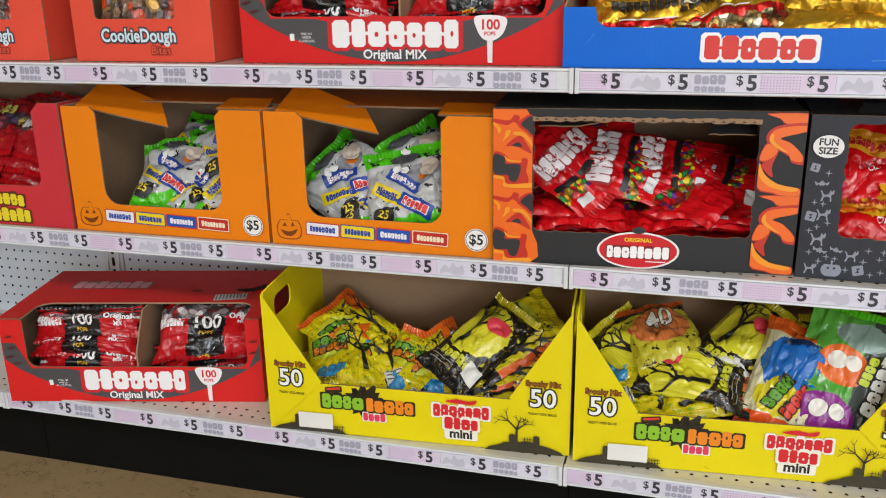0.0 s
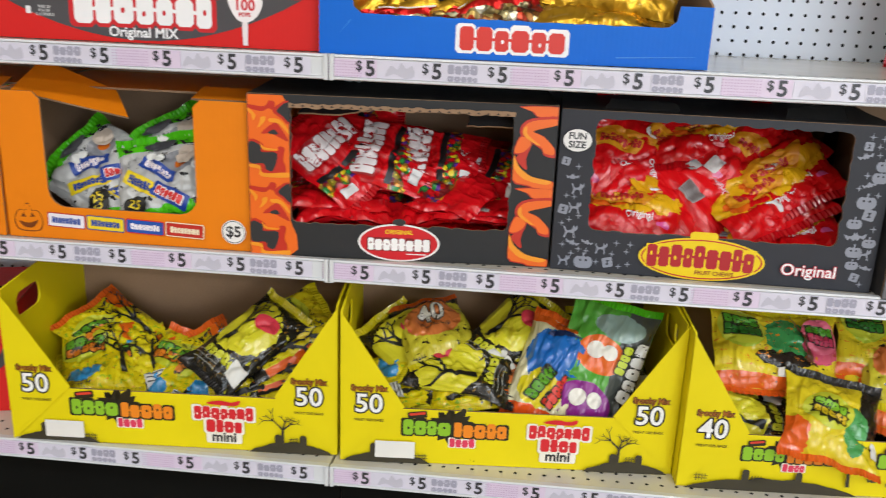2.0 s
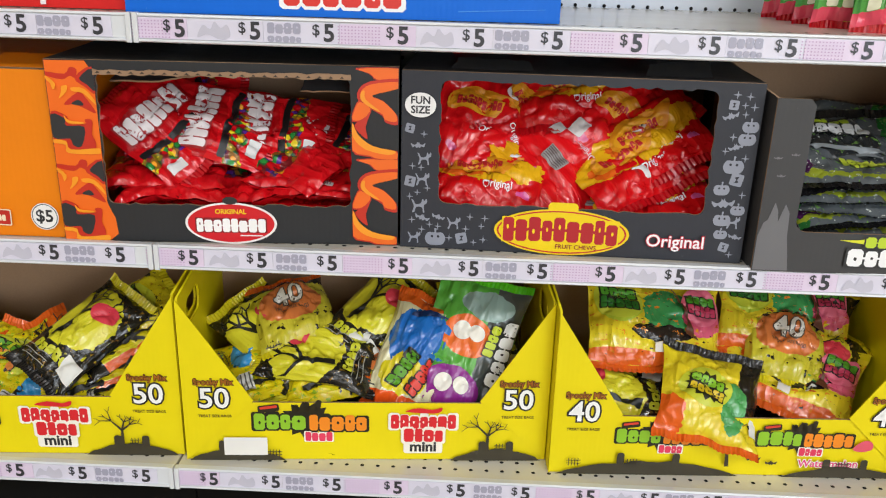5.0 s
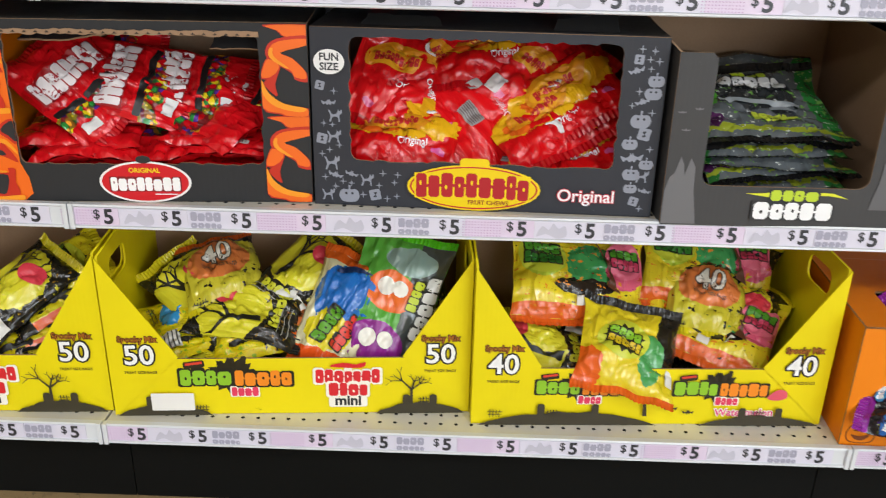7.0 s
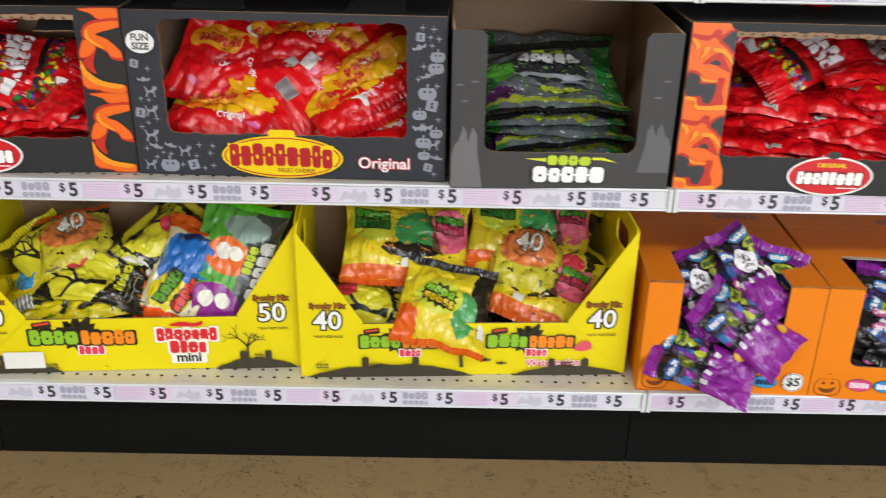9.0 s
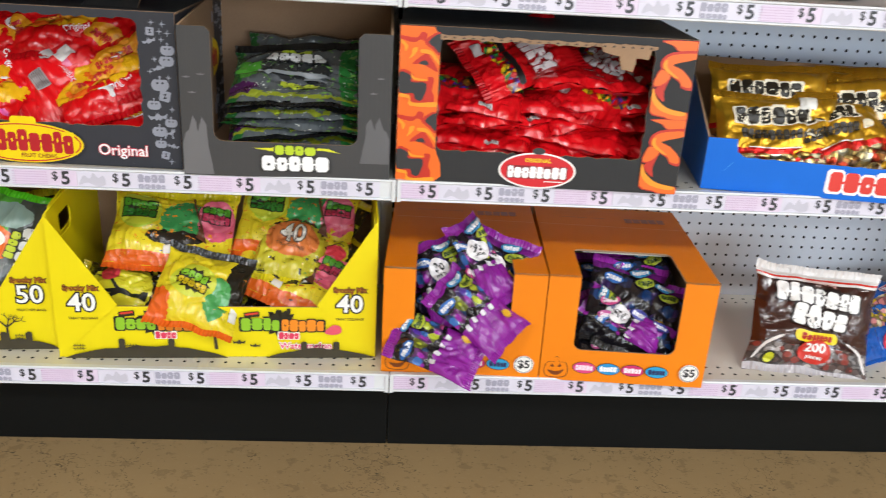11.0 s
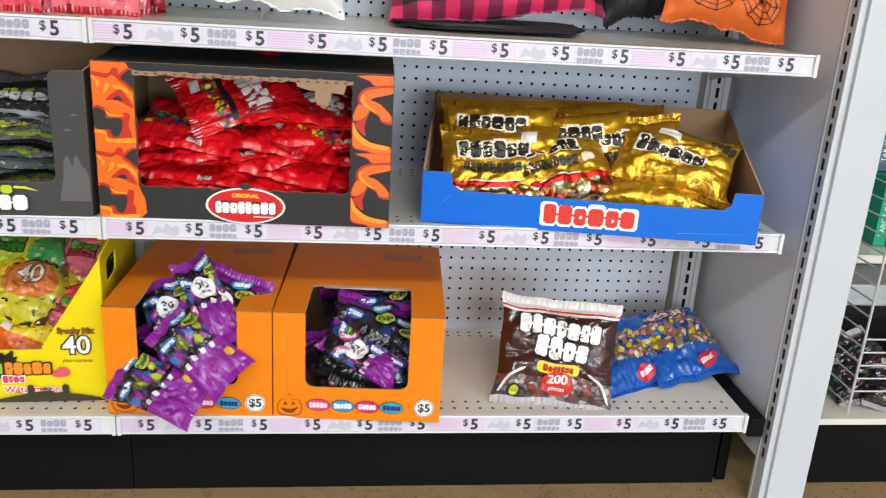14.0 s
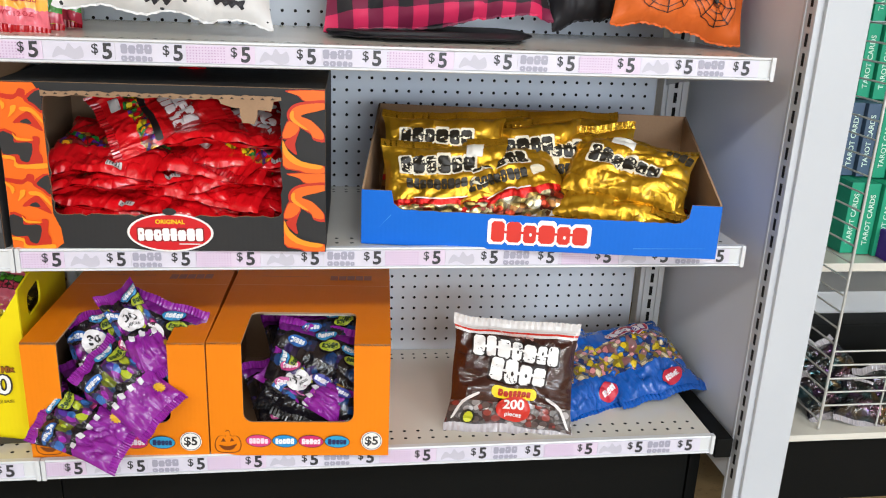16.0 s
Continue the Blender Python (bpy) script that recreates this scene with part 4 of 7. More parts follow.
def lolly_box(x, y, z, turn, w, label):
    h, d = 0.19, 0.3
    a0, a1 = 0.05, w - 0.03
    t = carton("display_box", x, y, z, turn, w, h, d, RED, open_front(w, h, a0, a1, 0.08, 0.02, 0.0005), label, top=notch_top(w, d, a0, a1, 0.09, 0.03))
    panel("divider", [[(0.004, 0.004), (d - 0.02, 0.004), (d - 0.02, h - 0.01), (0.06, h - 0.004), (0.004, 0.11)]], CARD, KRAFT, t, pose(w * 0.52, 0, 0) @ SIDE_R)
    art = Art(t)
    n = 20
    low = [(0.002 + (w - 0.004) * k / n, 0.098 - 0.094 * math.sin(math.pi * k / n) ** 0.8) for k in range(n + 1)]
    high = [(0.002 + (w - 0.004) * k / n, 0.135 - 0.075 * math.sin(math.pi * k / n) ** 0.7 if 0.1 < k / n < 0.94 else 0.135) for k in range(n + 1)]
    high = [(px, min(pz, 0.077) if a0 - 0.01 < px < a1 + 0.01 else pz) for px, pz in high]
    art.shape("swoosh_print", [low + high[::-1]], "4c4a4d")
    art.word("logo_word", w * 0.5, 0.05, w * 0.4, 0.047, 7, 111, "f4f2f2", "cf2028", 0.006, 0.003)
    art.text("flavour_text", "Original MIX", 0.022, w * 0.5, 0.016, "f2f0f0", 0.0005)
    art.shape("check_box", [rounded(w * 0.165, 0.039, w * 0.18, 0.051, 0.001, 1)], "f0eeee")
    for k in range(3):
        art.text("small_print", ("FREE OF", "MAJOR", "ALLERGENS")[k], 0.006, w * 0.22, 0.0505 - 0.006 * k, "f0eeee")
    px = w * 0.79
    art.shape("pop_stick", [[(px - 0.004, 0.004), (px + 0.004, 0.004), (px + 0.005, 0.045), (px - 0.005, 0.045)]], "f2e6e6")
    art.shape("pop_head", [smooth([(px - 0.024, 0.08), (px + 0.026, 0.078), (px + 0.024, 0.055), (px + 0.008, 0.041), (px - 0.01, 0.042), (px - 0.022, 0.058)], 4)], "f6eeee")
    art.text("count_text", "100", 0.023, px, 0.0655, "cf2028", 0.0006)
    art.text("count_text", "POPS", 0.0085, px, 0.0515, "cf2028", 0.0003)
    for bx, bz in ((0.018, 0.15), (0.022, 0.125), (0.016, 0.105), (0.03, 0.09), (w - 0.014, 0.14), (w - 0.016, 0.115)):
        art.shape("bat_print", [moved(BAT, bx, bz, 0.009, 0.008, 12)], "5a1416")
    lid = Art(t, pose(0, 0, h + 0.0005, -90))
    lid.word("lid_word", w * 0.3, 0.2, w * 0.32, 0.045, 7, 112, "d89aa0", "8a3a40", 0.004)
    lid.shape("barcode", [moved(rounded(-0.035, -0.018, 0.035, 0.018, 0.001, 1), w - 0.09, 0.12, 1, 1, 8)], "d8d4d4")
    for k in range(9):
        lid.shape("barcode_bar", [moved(rounded(-0.0012, -0.014, 0.0012, 0.014, 0.0003, 1), w - 0.12 + 0.0075 * k, 0.116 + 0.001 * k, 1, 1, 8)], "3a3636")
    return t


lolly_box(-1.177, -0.03, D1, 13.5, 0.548, "red lollipop display box full of red and black bags")
lolly_box(-0.612, 0.07, D3, 0.0, 0.583, "red lollipop display box with a grey swoosh on the upper shelf")

# red cereal candy box and the coral boxes
w, h, d = 0.47, 0.25, 0.34
t = carton("display_box", -1.462, 0.02, D2, 0, w, h, d, CRIMSON, open_front(w, h, 0.06, w - 0.062, 0.083, 0.02, 0.018), "crimson display box of red candy bags", back_h=0.25)
art = Art(t)
art.word("logo_word", 0.31, 0.052, 0.1, 0.026, 6, 121, "e8d22a", "5a2a10", 0.003, 0.004)
art.word("logo_word", 0.31, 0.022, 0.12, 0.028, 7, 122, "e8d22a", "5a2a10", 0.003)
art.shape("logo_badge", [oval(0.29, 0.072, 0.014, 0.009)], "e8e4e4")


def bites_box(x, label):
    w, h, d = 0.298, 0.26, 0.3
    t = carton("display_box", x, 0.07, D3, 0, w, h, d, CORAL, [[(0, 0), (w, 0), (w, h), (0, h)], rounded(0.05, 0.078, w - 0.075, 0.235, 0.008)], label, top=[[(0, 0.004), (w, 0.004), (w, d), (0, d)]])
    art = Art(t)
    art.text("name_text", "CookieDough", 0.034, 0.141, 0.0465, "4a3a44", 0.0042, wide=0.83)
    art.text("name_text", "CookieDough", 0.034, 0.141, 0.0465, "cfe6ee", 0.0009, wide=0.83)
    art.text("name_text", "Bites", 0.021, 0.187, 0.02, "7a2018", 0.0018)
    art.text("name_text", "Bites", 0.021, 0.187, 0.02, "e85a40", 0.0003)
    return t


bites_box(-0.968, "coral red display box with a bag window")
bites_box(-1.33, "coral red display box with a bag window")

# ---- candy bags ----


def film(name, base, layers, rough=0.2, metal=0.0, coat=0.35, crinkle=0.75):
    """Printed glossy packaging film; layers are printed areas in the bag's own u (across) and v (up), 0 to 1."""
    m, tree, b = base_material(name, rough, metal, coat, 0.06)
    uv = tree.nodes.new("ShaderNodeUVMap")
    sep = tree.nodes.new("ShaderNodeSeparateXYZ")
    tree.links.new(uv.outputs[0], sep.inputs[0])
    wob = noise_node(tree, 9, 3, 0.6, uv.outputs[0])
    wob_c = math_node(tree, "SUBTRACT", wob.outputs[0], 0.5)
    wob2 = noise_node(tree, 7.3, 3, 0.6, uv.outputs[0])
    wob2_c = math_node(tree, "SUBTRACT", wob2.outputs[0], 0.5)
    col = lin(base)
    tone = noise_node(tree, 3.0, 4, 0.6, uv.outputs[0])
    colour = mix_node(tree, tone.outputs[0], tuple(c * 0.8 for c in col[:3]) + (1,), tuple(min(1, c * 1.1) for c in col[:3]) + (1,))
    for layer in layers:
        kind, amount = layer[0], layer[-1] * 0.35
        u = math_node(tree, "MULTIPLY_ADD", wob_c, amount, sep.outputs[0])
        v = math_node(tree, "MULTIPLY_ADD", wob2_c, amount, sep.outputs[1])
        if kind in ("band", "vband", "cells"):
            axis = u if kind == "vband" else v
            mask = math_node(tree, "MULTIPLY", math_node(tree, "GREATER_THAN", axis, layer[1]), math_node(tree, "LESS_THAN", axis, layer[2]))
        if kind == "cells":
            vor = tree.nodes.new("ShaderNodeTexVoronoi")
            vor.inputs["Scale"].default_value = layer[3]
            tree.links.new(uv.outputs[0], vor.inputs["Vector"])
            sc = tree.nodes.new("ShaderNodeSeparateColor")
            tree.links.new(vor.outputs["Color"], sc.inputs[0])
            ramp = tree.nodes.new("ShaderNodeValToRGB")
            ramp.color_ramp.interpolation = "CONSTANT"
            codes = layer[4]
            while len(ramp.color_ramp.elements) < len(codes):
                ramp.color_ramp.elements.new(0.5)
            for k, code in enumerate(codes):
                ramp.color_ramp.elements[k].position = k / len(codes)
                ramp.color_ramp.elements[k].color = lin(code)
            tree.links.new(sc.outputs[0], ramp.inputs[0])
            edge = math_node(tree, "MULTIPLY", math_node(tree, "GREATER_THAN", vor.outputs["Distance"], 0.5), 0.7)
            colour = mix_node(tree, mask, colour, mix_node(tree, edge, ramp.outputs[0], (0.02, 0.015, 0.015, 1)))
            continue
        if kind == "oval":
            du = math_node(tree, "DIVIDE", math_node(tree, "SUBTRACT", u, layer[1]), layer[3])
            dv = math_node(tree, "DIVIDE", math_node(tree, "SUBTRACT", v, layer[2]), layer[4])
            mask = math_node(tree, "LESS_THAN", math_node(tree, "ADD", math_node(tree, "MULTIPLY", du, du), math_node(tree, "MULTIPLY", dv, dv)), 1.0)
            code = layer[5]
        elif kind == "splat":
            sp = noise_node(tree, layer[1] * 2.4, 4, 0.6, uv.outputs[0])
            mask = math_node(tree, "GREATER_THAN", sp.outputs[0], layer[2])
            code = layer[3]
        elif kind == "shade":
            code = layer[3]
            mask = math_node(tree, "MULTIPLY", math_node(tree, "MULTIPLY", math_node(tree, "GREATER_THAN", v, layer[1]), math_node(tree, "LESS_THAN", v, layer[2])), math_node(tree, "GREATER_THAN", tone.outputs[0], 0.5))
        else:
            code = layer[3]
        colour = mix_node(tree, mask, colour, lin(code))
    tree.links.new(colour, b.inputs["Base Color"])
    co = tree.nodes.new("ShaderNodeTexCoord").outputs["Object"]

    def creases(turn, along, across, k):
        stretch = tree.nodes.new("ShaderNodeMapping")
        stretch.inputs["Rotation"].default_value = (0.0, turn, 0.3)
        stretch.inputs["Scale"].default_value = (across, across, along)
        tree.links.new(co, stretch.inputs["Vector"])
        n = noise_node(tree, 1.0, 1, 0.3, stretch.outputs[0])
        off = math_node(tree, "ABSOLUTE", math_node(tree, "SUBTRACT", n.outputs[0], 0.5))
        return math_node(tree, "MAXIMUM", math_node(tree, "MULTIPLY_ADD", off, -k, 1.0), 0.0)

    h = math_node(tree, "ADD", creases(0.7, 5, 24, 7.0), math_node(tree, "MULTIPLY", creases(-0.9, 7, 34, 7.0), 0.7))
    h = math_node(tree, "ADD", h, math_node(tree, "MULTIPLY", creases(0.1, 16, 60, 6.0), 0.4))
    bump(tree, b, h, crinkle, 0.0034)
    return m


CRIMP = {}


def bag_form(w, h, thick, seed, bend=0.02, blunt=False, ragged=0.0):
    """The two faces of a filled film bag as a function of u, v in -1..1."""
    o = Vector((seed * 3.7, seed * 1.3, seed * 0.7))

    def at(u, v, side):
        full = max(0.0, 1 - abs(u) ** 3.2) ** 0.62 * max(0.0, 1 - abs(v) ** 3.4) ** 0.6
        if blunt:
            full = max(0.0, 1 - abs(u) ** 9) ** 0.5 * max(0.0, 1 - abs(v) ** 12) ** 0.5
        lump = 1 + 0.26 * noise.noise(Vector((u * 1.9, v * 2.1, side)) + o)
        lump += 0.06 * noise.noise(Vector((u * 4.4, v * 4.8, side * 2)) + o)
        fold = abs(noise.noise(Vector((u * 2.6 + v * 1.1, v * 2.4 - u * 0.8, side * 3)) + o))
        crease = -0.008 * max(0, 1 - fold * 8) * (0.3 + full)
        facet = abs(noise.noise(Vector((u * 1.7 - v * 0.6, v * 1.5, side * 5)) + o)) - 0.18
        facet += 0.35 * (abs(noise.noise(Vector((u * 3.6, v * 3.2 + u, side * 4)) + o)) - 0.18)
        lump += 0.5 * facet
        pleat = 0.0022 * math.sin(u * 17 + 2.5 * noise.noise(Vector((u * 2, v, 5)) + o) * 3) * max(0.0, abs(v) - 0.55) * 2.2
        depth = thick / 2 * full * lump + crease + pleat * (1 if side > 0 else 0.6)
        sway = bend * noise.noise(Vector((u * 0.9, v * 0.9, 9)) + o) + 0.006 * noise.noise(Vector((u * 3.1, v * 3.1, 4)) + o) * (1 - full)
        px = w / 2 * u * (1 - 0.07 * (1 - v ** 4)) * (1 + 0.03 * noise.noise(Vector((v * 2, u, 1)) + o))
        pz = h / 2 * v * (1 - 0.05 * (1 - u ** 4)) + 0.006 * noise.noise(Vector((u * 2.2, v * 1.2, 6)) + o)
        if ragged:
            pz += ragged * noise.noise(Vector((u * 2.6, v, 7)) + o) * abs(v)
            sway += ragged * (noise.noise(Vector((u * 5.5, v * 0.8, 8)) + o) + 0.5 * noise.noise(Vector((u * 11, v * 1.4, 2)) + o))
        return Vector((px, sway - side * max(depth, 0.0004), pz))

    return at


NU, NV = 32, 36


def bag_body(form, mat, nu=NU, nv=NV):
    verts, faces, uvs = [], [], []
    for side in (1, -1):
        base = len(verts)
        for j in range(nv + 1):
            for i in range(nu + 1):
                u, v = -1 + 2 * i / nu, -1 + 2 * j / nv
                verts.append(form(u, v, side))
                uvs.append(((u + 1) / 2, (v + 1) / 2))
        for j in range(nv):
            for i in range(nu):
                a = base + j * (nu + 1) + i
                q = (a, a + 1, a + nu + 2, a + nu + 1)
                faces.append(q if side > 0 else q[::-1])
    me = bpy.data.meshes.new("bag")
    me.from_pydata(verts, [], faces)
    layer = me.uv_layers.new(name="UVMap")
    for loop in me.loops:
        layer.data[loop.index].uv = uvs[loop.vertex_index]
    me.polygons.foreach_set("use_smooth", [True] * len(me.polygons))
    me.materials.append(mat)
    return me


def bag_seal(form, v, size, mat, seed):
    """A crimped seal strip beyond the end of a bag."""
    rnd = random.Random(seed)
    n, verts, faces = 46, [], []
    tilt = rnd.uniform(-0.5, 0.5)
    for i in range(n + 1):
        u = -1 + 2 * i / n
        a = (form(u, v, 1) + form(u, v, -1)) / 2
        zig = 0.0013 if i % 2 else 0.0
        for k in (0, 0.5, 1):
            rip = 0.0007 * (1 if i % 2 else -1)
            verts.append((a.x, a.y + rip + tilt * size * k * k, a.z + (1 if v > 0 else -1) * (size * k + (zig if k == 1 else 0) - 0.001)))
    for i in range(n):
        for k in (0, 1):
            a = i * 3 + k
            faces.append((a, a + 3, a + 4, a + 1))
    me = bpy.data.meshes.new("end_seal")
    me.from_pydata(verts, [], faces)
    me.materials.append(mat)
    return me


def wrap_to(form, w, h, limit=0.0065):
    """Lays a flat print onto the front of a bag."""

    def warp(me, off):
        bm = bmesh.new()
        bm.from_mesh(me)
        bmesh.ops.triangulate(bm, faces=bm.faces[:])
        for _ in range(4):
            long = [e for e in bm.edges if e.calc_length() > limit]
            if not long:
                break
            bmesh.ops.subdivide_edges(bm, edges=long, cuts=1)
            bmesh.ops.triangulate(bm, faces=[f for f in bm.faces if len(f.verts) > 3])
        for v in bm.verts:
            uu = max(-0.98, min(0.98, v.co.x / (w / 2)))
            vv = max(-0.98, min(0.98, v.co.z / (h / 2)))
            a, b = (uu + 1) / 2 * NU, (vv + 1) / 2 * NV
            i, j = min(NU - 1, int(a)), min(NV - 1, int(b))
            a, b = a - i, b - j
            q = [form(-1 + 2 * (i + k) / NU, -1 + 2 * (j + m) / NV, 1) for m in (0, 1) for k in (0, 1)]
            p = (q[0] * (1 - a) + q[1] * a) * (1 - b) + (q[2] * (1 - a) + q[3] * a) * b
            v.co = Vector((p.x, p.y - off - 0.0009, p.z))
        for f in bm.faces:
            f.smooth = True
        bm.to_mesh(me)
        bm.free()
        return me

    return warp


KINDS = {}
USED = {}


def bag_kind(key, w, h, thick, mat, seal_mats, draw, label, variants=2, name="candy_bag", bend=0.02, seal=0.014, group=None):
    KINDS[key] = (w, h, thick, mat, seal_mats, draw, label, variants, name, bend, seal, group or label)
    USED[key] = []


def place(x, y, z, lean=0, spin=0, yaw=0):
    return pose(x, y, z, 0, 0, yaw) @ pose(0, 0, 0, -lean) @ pose(0, 0, 0, 0, -spin)


def bag(key, m, label=""):
    w, h, thick, mat, seal_mats, draw, own, variants, name, bend, seal, group = KINDS[key]
    made = USED[key]
    n = len(made)
    if n < variants:
        seed = 7.1 * n + (sum(ord(c) for c in key) % 50)
        form = bag_form(w, h, thick, seed, bend, key.endswith("_fold"), 0.015 if key.startswith("sack") else 0.0)
        ob = put(name, bag_body(form, mat), mat, None, m, label or own, "candy bag", group)
        for k, v in enumerate((1,) if key.endswith("_fold") else (1, -1)):
            part("end_seal", bag_seal(form, v, seal, seal_mats[k], int(seed * 10) + k), seal_mats[k], ob)
        art = Art(ob, None, wrap_to(form, w, h))
        draw(art, n)
    else:
        ob = copy_thing(made[n % variants], m)
        if label:
            ob["label"] = label
    made.append(ob)
    return ob


# Films
RED_FILM = film("red_film", "dc121c", [("oval", 0.5, 0.62, 0.62, 0.2, "bc0b14", 0.2), ("cells", 0.2, 0.34, 16, ["c40d18", "f0a020", "2c8a3a", "5a2a8a", "e8d020", "c40d18"], 0.35)], 0.2, coat=0.35)
FOLD_FILM = film("plain_red_film", "dc121c", [("cells", 0.45, 0.7, 14, ["c00c16", "f0a020", "2c8a3a", "c00c16", "5a2a8a", "c00c16"], 0.35)], 0.2)
DARK_RED_FILM = film("deep_red_film", "b00c14", [("band", 0.42, 0.5, "1b1a1c", 0.05)], 0.22, coat=0.35)
CHEW_FILM = film("red_yellow_film", "e0121a", [("oval", 0.8, 0.2, 0.13, 0.08, "efb01e", 0.3), ("oval", 0.3, 0.16, 0.06, 0.04, "d9608a", 0.3), ("band", 0.0, 0.03, "b00a10", 0.0)], 0.2, coat=0.35)
CHEW_YELLOW = film("yellow_red_film", "d81016", [("oval", 0.45, 0.62, 0.56, 0.24, "e8b01a", 0.7), ("oval", 0.3, 0.55, 0.2, 0.14, "e2641c", 0.6), ("oval", 0.85, 0.3, 0.05, 0.05, "d95a9a", 0.3)], 0.2, coat=0.25)
CHEW_BACK = film("red_back_film", "e0121a", [("oval", 0.12, 0.75, 0.14, 0.12, "e8a81a", 0.5), ("oval", 0.15, 0.45, 0.07, 0.06, "d95a9a", 0.3)], 0.2, coat=0.25)
TWIST_FILM = film("black_green_film", "5c6164", [("vband", 0.0, 0.07, "26602c", 0.3), ("vband", 0.86, 1.0, "2a7434", 0.3), ("oval", 0.5, 0.55, 0.36, 0.3, "54585c", 0.12), ("oval", 0.5, 0.58, 0.3, 0.22, "2c2e30", 0.15), ("splat", 5, 0.61, "6d9a4a", 0.1), ("oval", 0.1, 0.2, 0.12, 0.1, "4a1f4c", 0.4), ("oval", 0.12, 0.55, 0.1, 0.2, "4f9a34", 0.4), ("band", 0.06, 0.12, "8f9a2c", 0.5), ("splat", 9, 0.64, "c4c8c0", 0.1)], 0.22, coat=0.35)
GOLD_FILM = film("gold_film", "dba92c", [("band", 0.22, 0.29, "c41c18", 0.08), ("cells", 0.0, 0.22, 13, ["c9a85a", "e8d8a0", "8a5a2a", "d8c078", "b03a20", "e8e0c0"], 0.08)], 0.3, 0.8, 0.2, 0.4)
TANGY_FILM = film("yellow_candy_film", "e3cf16", [("splat", 7, 0.6, "8fae22", 0.2), ("splat", 9, 0.64, "e08a1c", 0.2), ("splat", 2.2, 0.62, "1d1b12", 0.2), ("oval", 0.3, 0.25, 0.22, 0.12, "2f8cc4", 0.5), ("oval", 0.95, 0.9, 0.2, 0.25, "ea6a1a", 0.5)], 0.2)
TANGY_PLAIN = film("yellow_film", "e5d420", [("splat", 8, 0.6, "c8a41a", 0.2), ("splat", 3.6, 0.6, "3a3a18", 0.2), ("vband", 0.9, 1.0, "e8641a", 0.1), ("band", 0.0, 0.16, "23201a", 0.14)], 0.2)
NIGHT_FILM = film("black_yellow_film", "1a1915", [("splat", 8, 0.6, "7a5a1c", 0.2), ("oval", 0.42, 0.6, 0.5, 0.34, "d8cf30", 0.3), ("splat", 4, 0.64, "c8c22a", 0.2)], 0.2)
GUMMY_FILM = film("yellow_green_gummy_film", "e6cf2c", [("band", 0.0, 0.14, "e0641f", 0.2), ("oval", 0.6, 0.62, 0.2, 0.3, "3f9a56", 0.4), ("oval", 0.86, 0.6, 0.16, 0.22, "e0607e", 0.3), ("oval", 0.52, 0.36, 0.24, 0.1, "221c1a", 0.3), ("oval", 0.22, 0.66, 0.17, 0.22, "b9cc3e", 0.2), ("splat", 6, 0.62, "e08a2a", 0.1), ("splat", 8, 0.66, "2c2a1a", 0.1), ("splat", 5, 0.67, "c2442a", 0.1)], 0.18)
FORTY_FILM = film("orange_label_film", "c8bc34", [("splat", 3, 0.6, "1c1a14", 0.2), ("oval", 0.5, 0.58, 0.4, 0.3, "d8793f", 0.15), ("band", 0.88, 1.0, "1f1d18", 0.1)], 0.16)
BLUE_BAG_FILM = film("blue_white_film", "e4dcb0", [("band", 0.0, 0.16, "e8571c", 0.2), ("oval", 0.5, 0.66, 0.44, 0.26, "1c68b8", 0.5), ("oval", 0.45, 0.32, 0.34, 0.16, "dccb22", 0.4), ("band", 0.92, 1.0, "e0601c", 0.1)], 0.16)
GREEN_BAG_FILM = film("green_purple_film", "57a83c", [("vband", 0.66, 1.0, "4a4f4c", 0.12), ("oval", 0.48, 0.6, 0.3, 0.16, "ea6f2a", 0.06), ("oval", 0.45, 0.2, 0.34, 0.16, "8e2a8a", 0.06), ("oval", 0.6, 0.86, 0.3, 0.1, "8aa39a", 0.15)], 0.18)
LOLLY_FILM = film("red_black_film", "c6141c", [("vband", 0.3, 0.66, "151416", 0.3), ("cells", 0.58, 0.8, 12, ["b8a8a8", "8a3a3a", "5a5a5e", "d8d0d0", "a01a1e"], 0.4), ("band", 0.86, 0.92, "151416", 0.12)], 0.18, coat=0.35)
SKULL_FILM = film("skull_print_film", "c6c5c2", [("band", 0.86, 1.0, "54c61a", 0.14), ("band", 0.0, 0.13, "54c61a", 0.14), ("splat", 2.6, 0.6, "2b2b2e", 0.2), ("oval", 0.7, 0.64, 0.17, 0.15, "8a8a8e", 0.1), ("oval", 0.72, 0.62, 0.07, 0.06, "c8641a", 0.05)], 0.2)
PURPLE_FILM = film("purple_film", "8e2496", [("band", 0.44, 0.95, "1b181e", 0.25), ("cells", 0.5, 0.86, 7, ["1b181e", "8e2496", "4a2a8a", "3a6ab0", "c8478a", "1b181e", "a8b42c", "8a2a94"], 0.3), ("splat", 22, 0.7, "c85ac4", 0.1)], 0.16)
BLACK_FILM = film("black_purple_film", "17151a", [("cells", 0.2, 0.85, 6, ["17151a", "3a2a5a", "17151a", "5a1a5e", "1d3a6a", "17151a"], 0.3), ("band", 0.9, 1.0, "6a1a74", 0.1)], 0.16)
PEBBLE_FILM = film("crimson_film", "a8141e", [("cells", 0.3, 0.62, 9, ["a8141e", "8a8a90", "b85a6a", "a8141e", "6a5a7a"], 0.3), ("splat", 5, 0.66, "d8b428", 0.1)], 0.2)
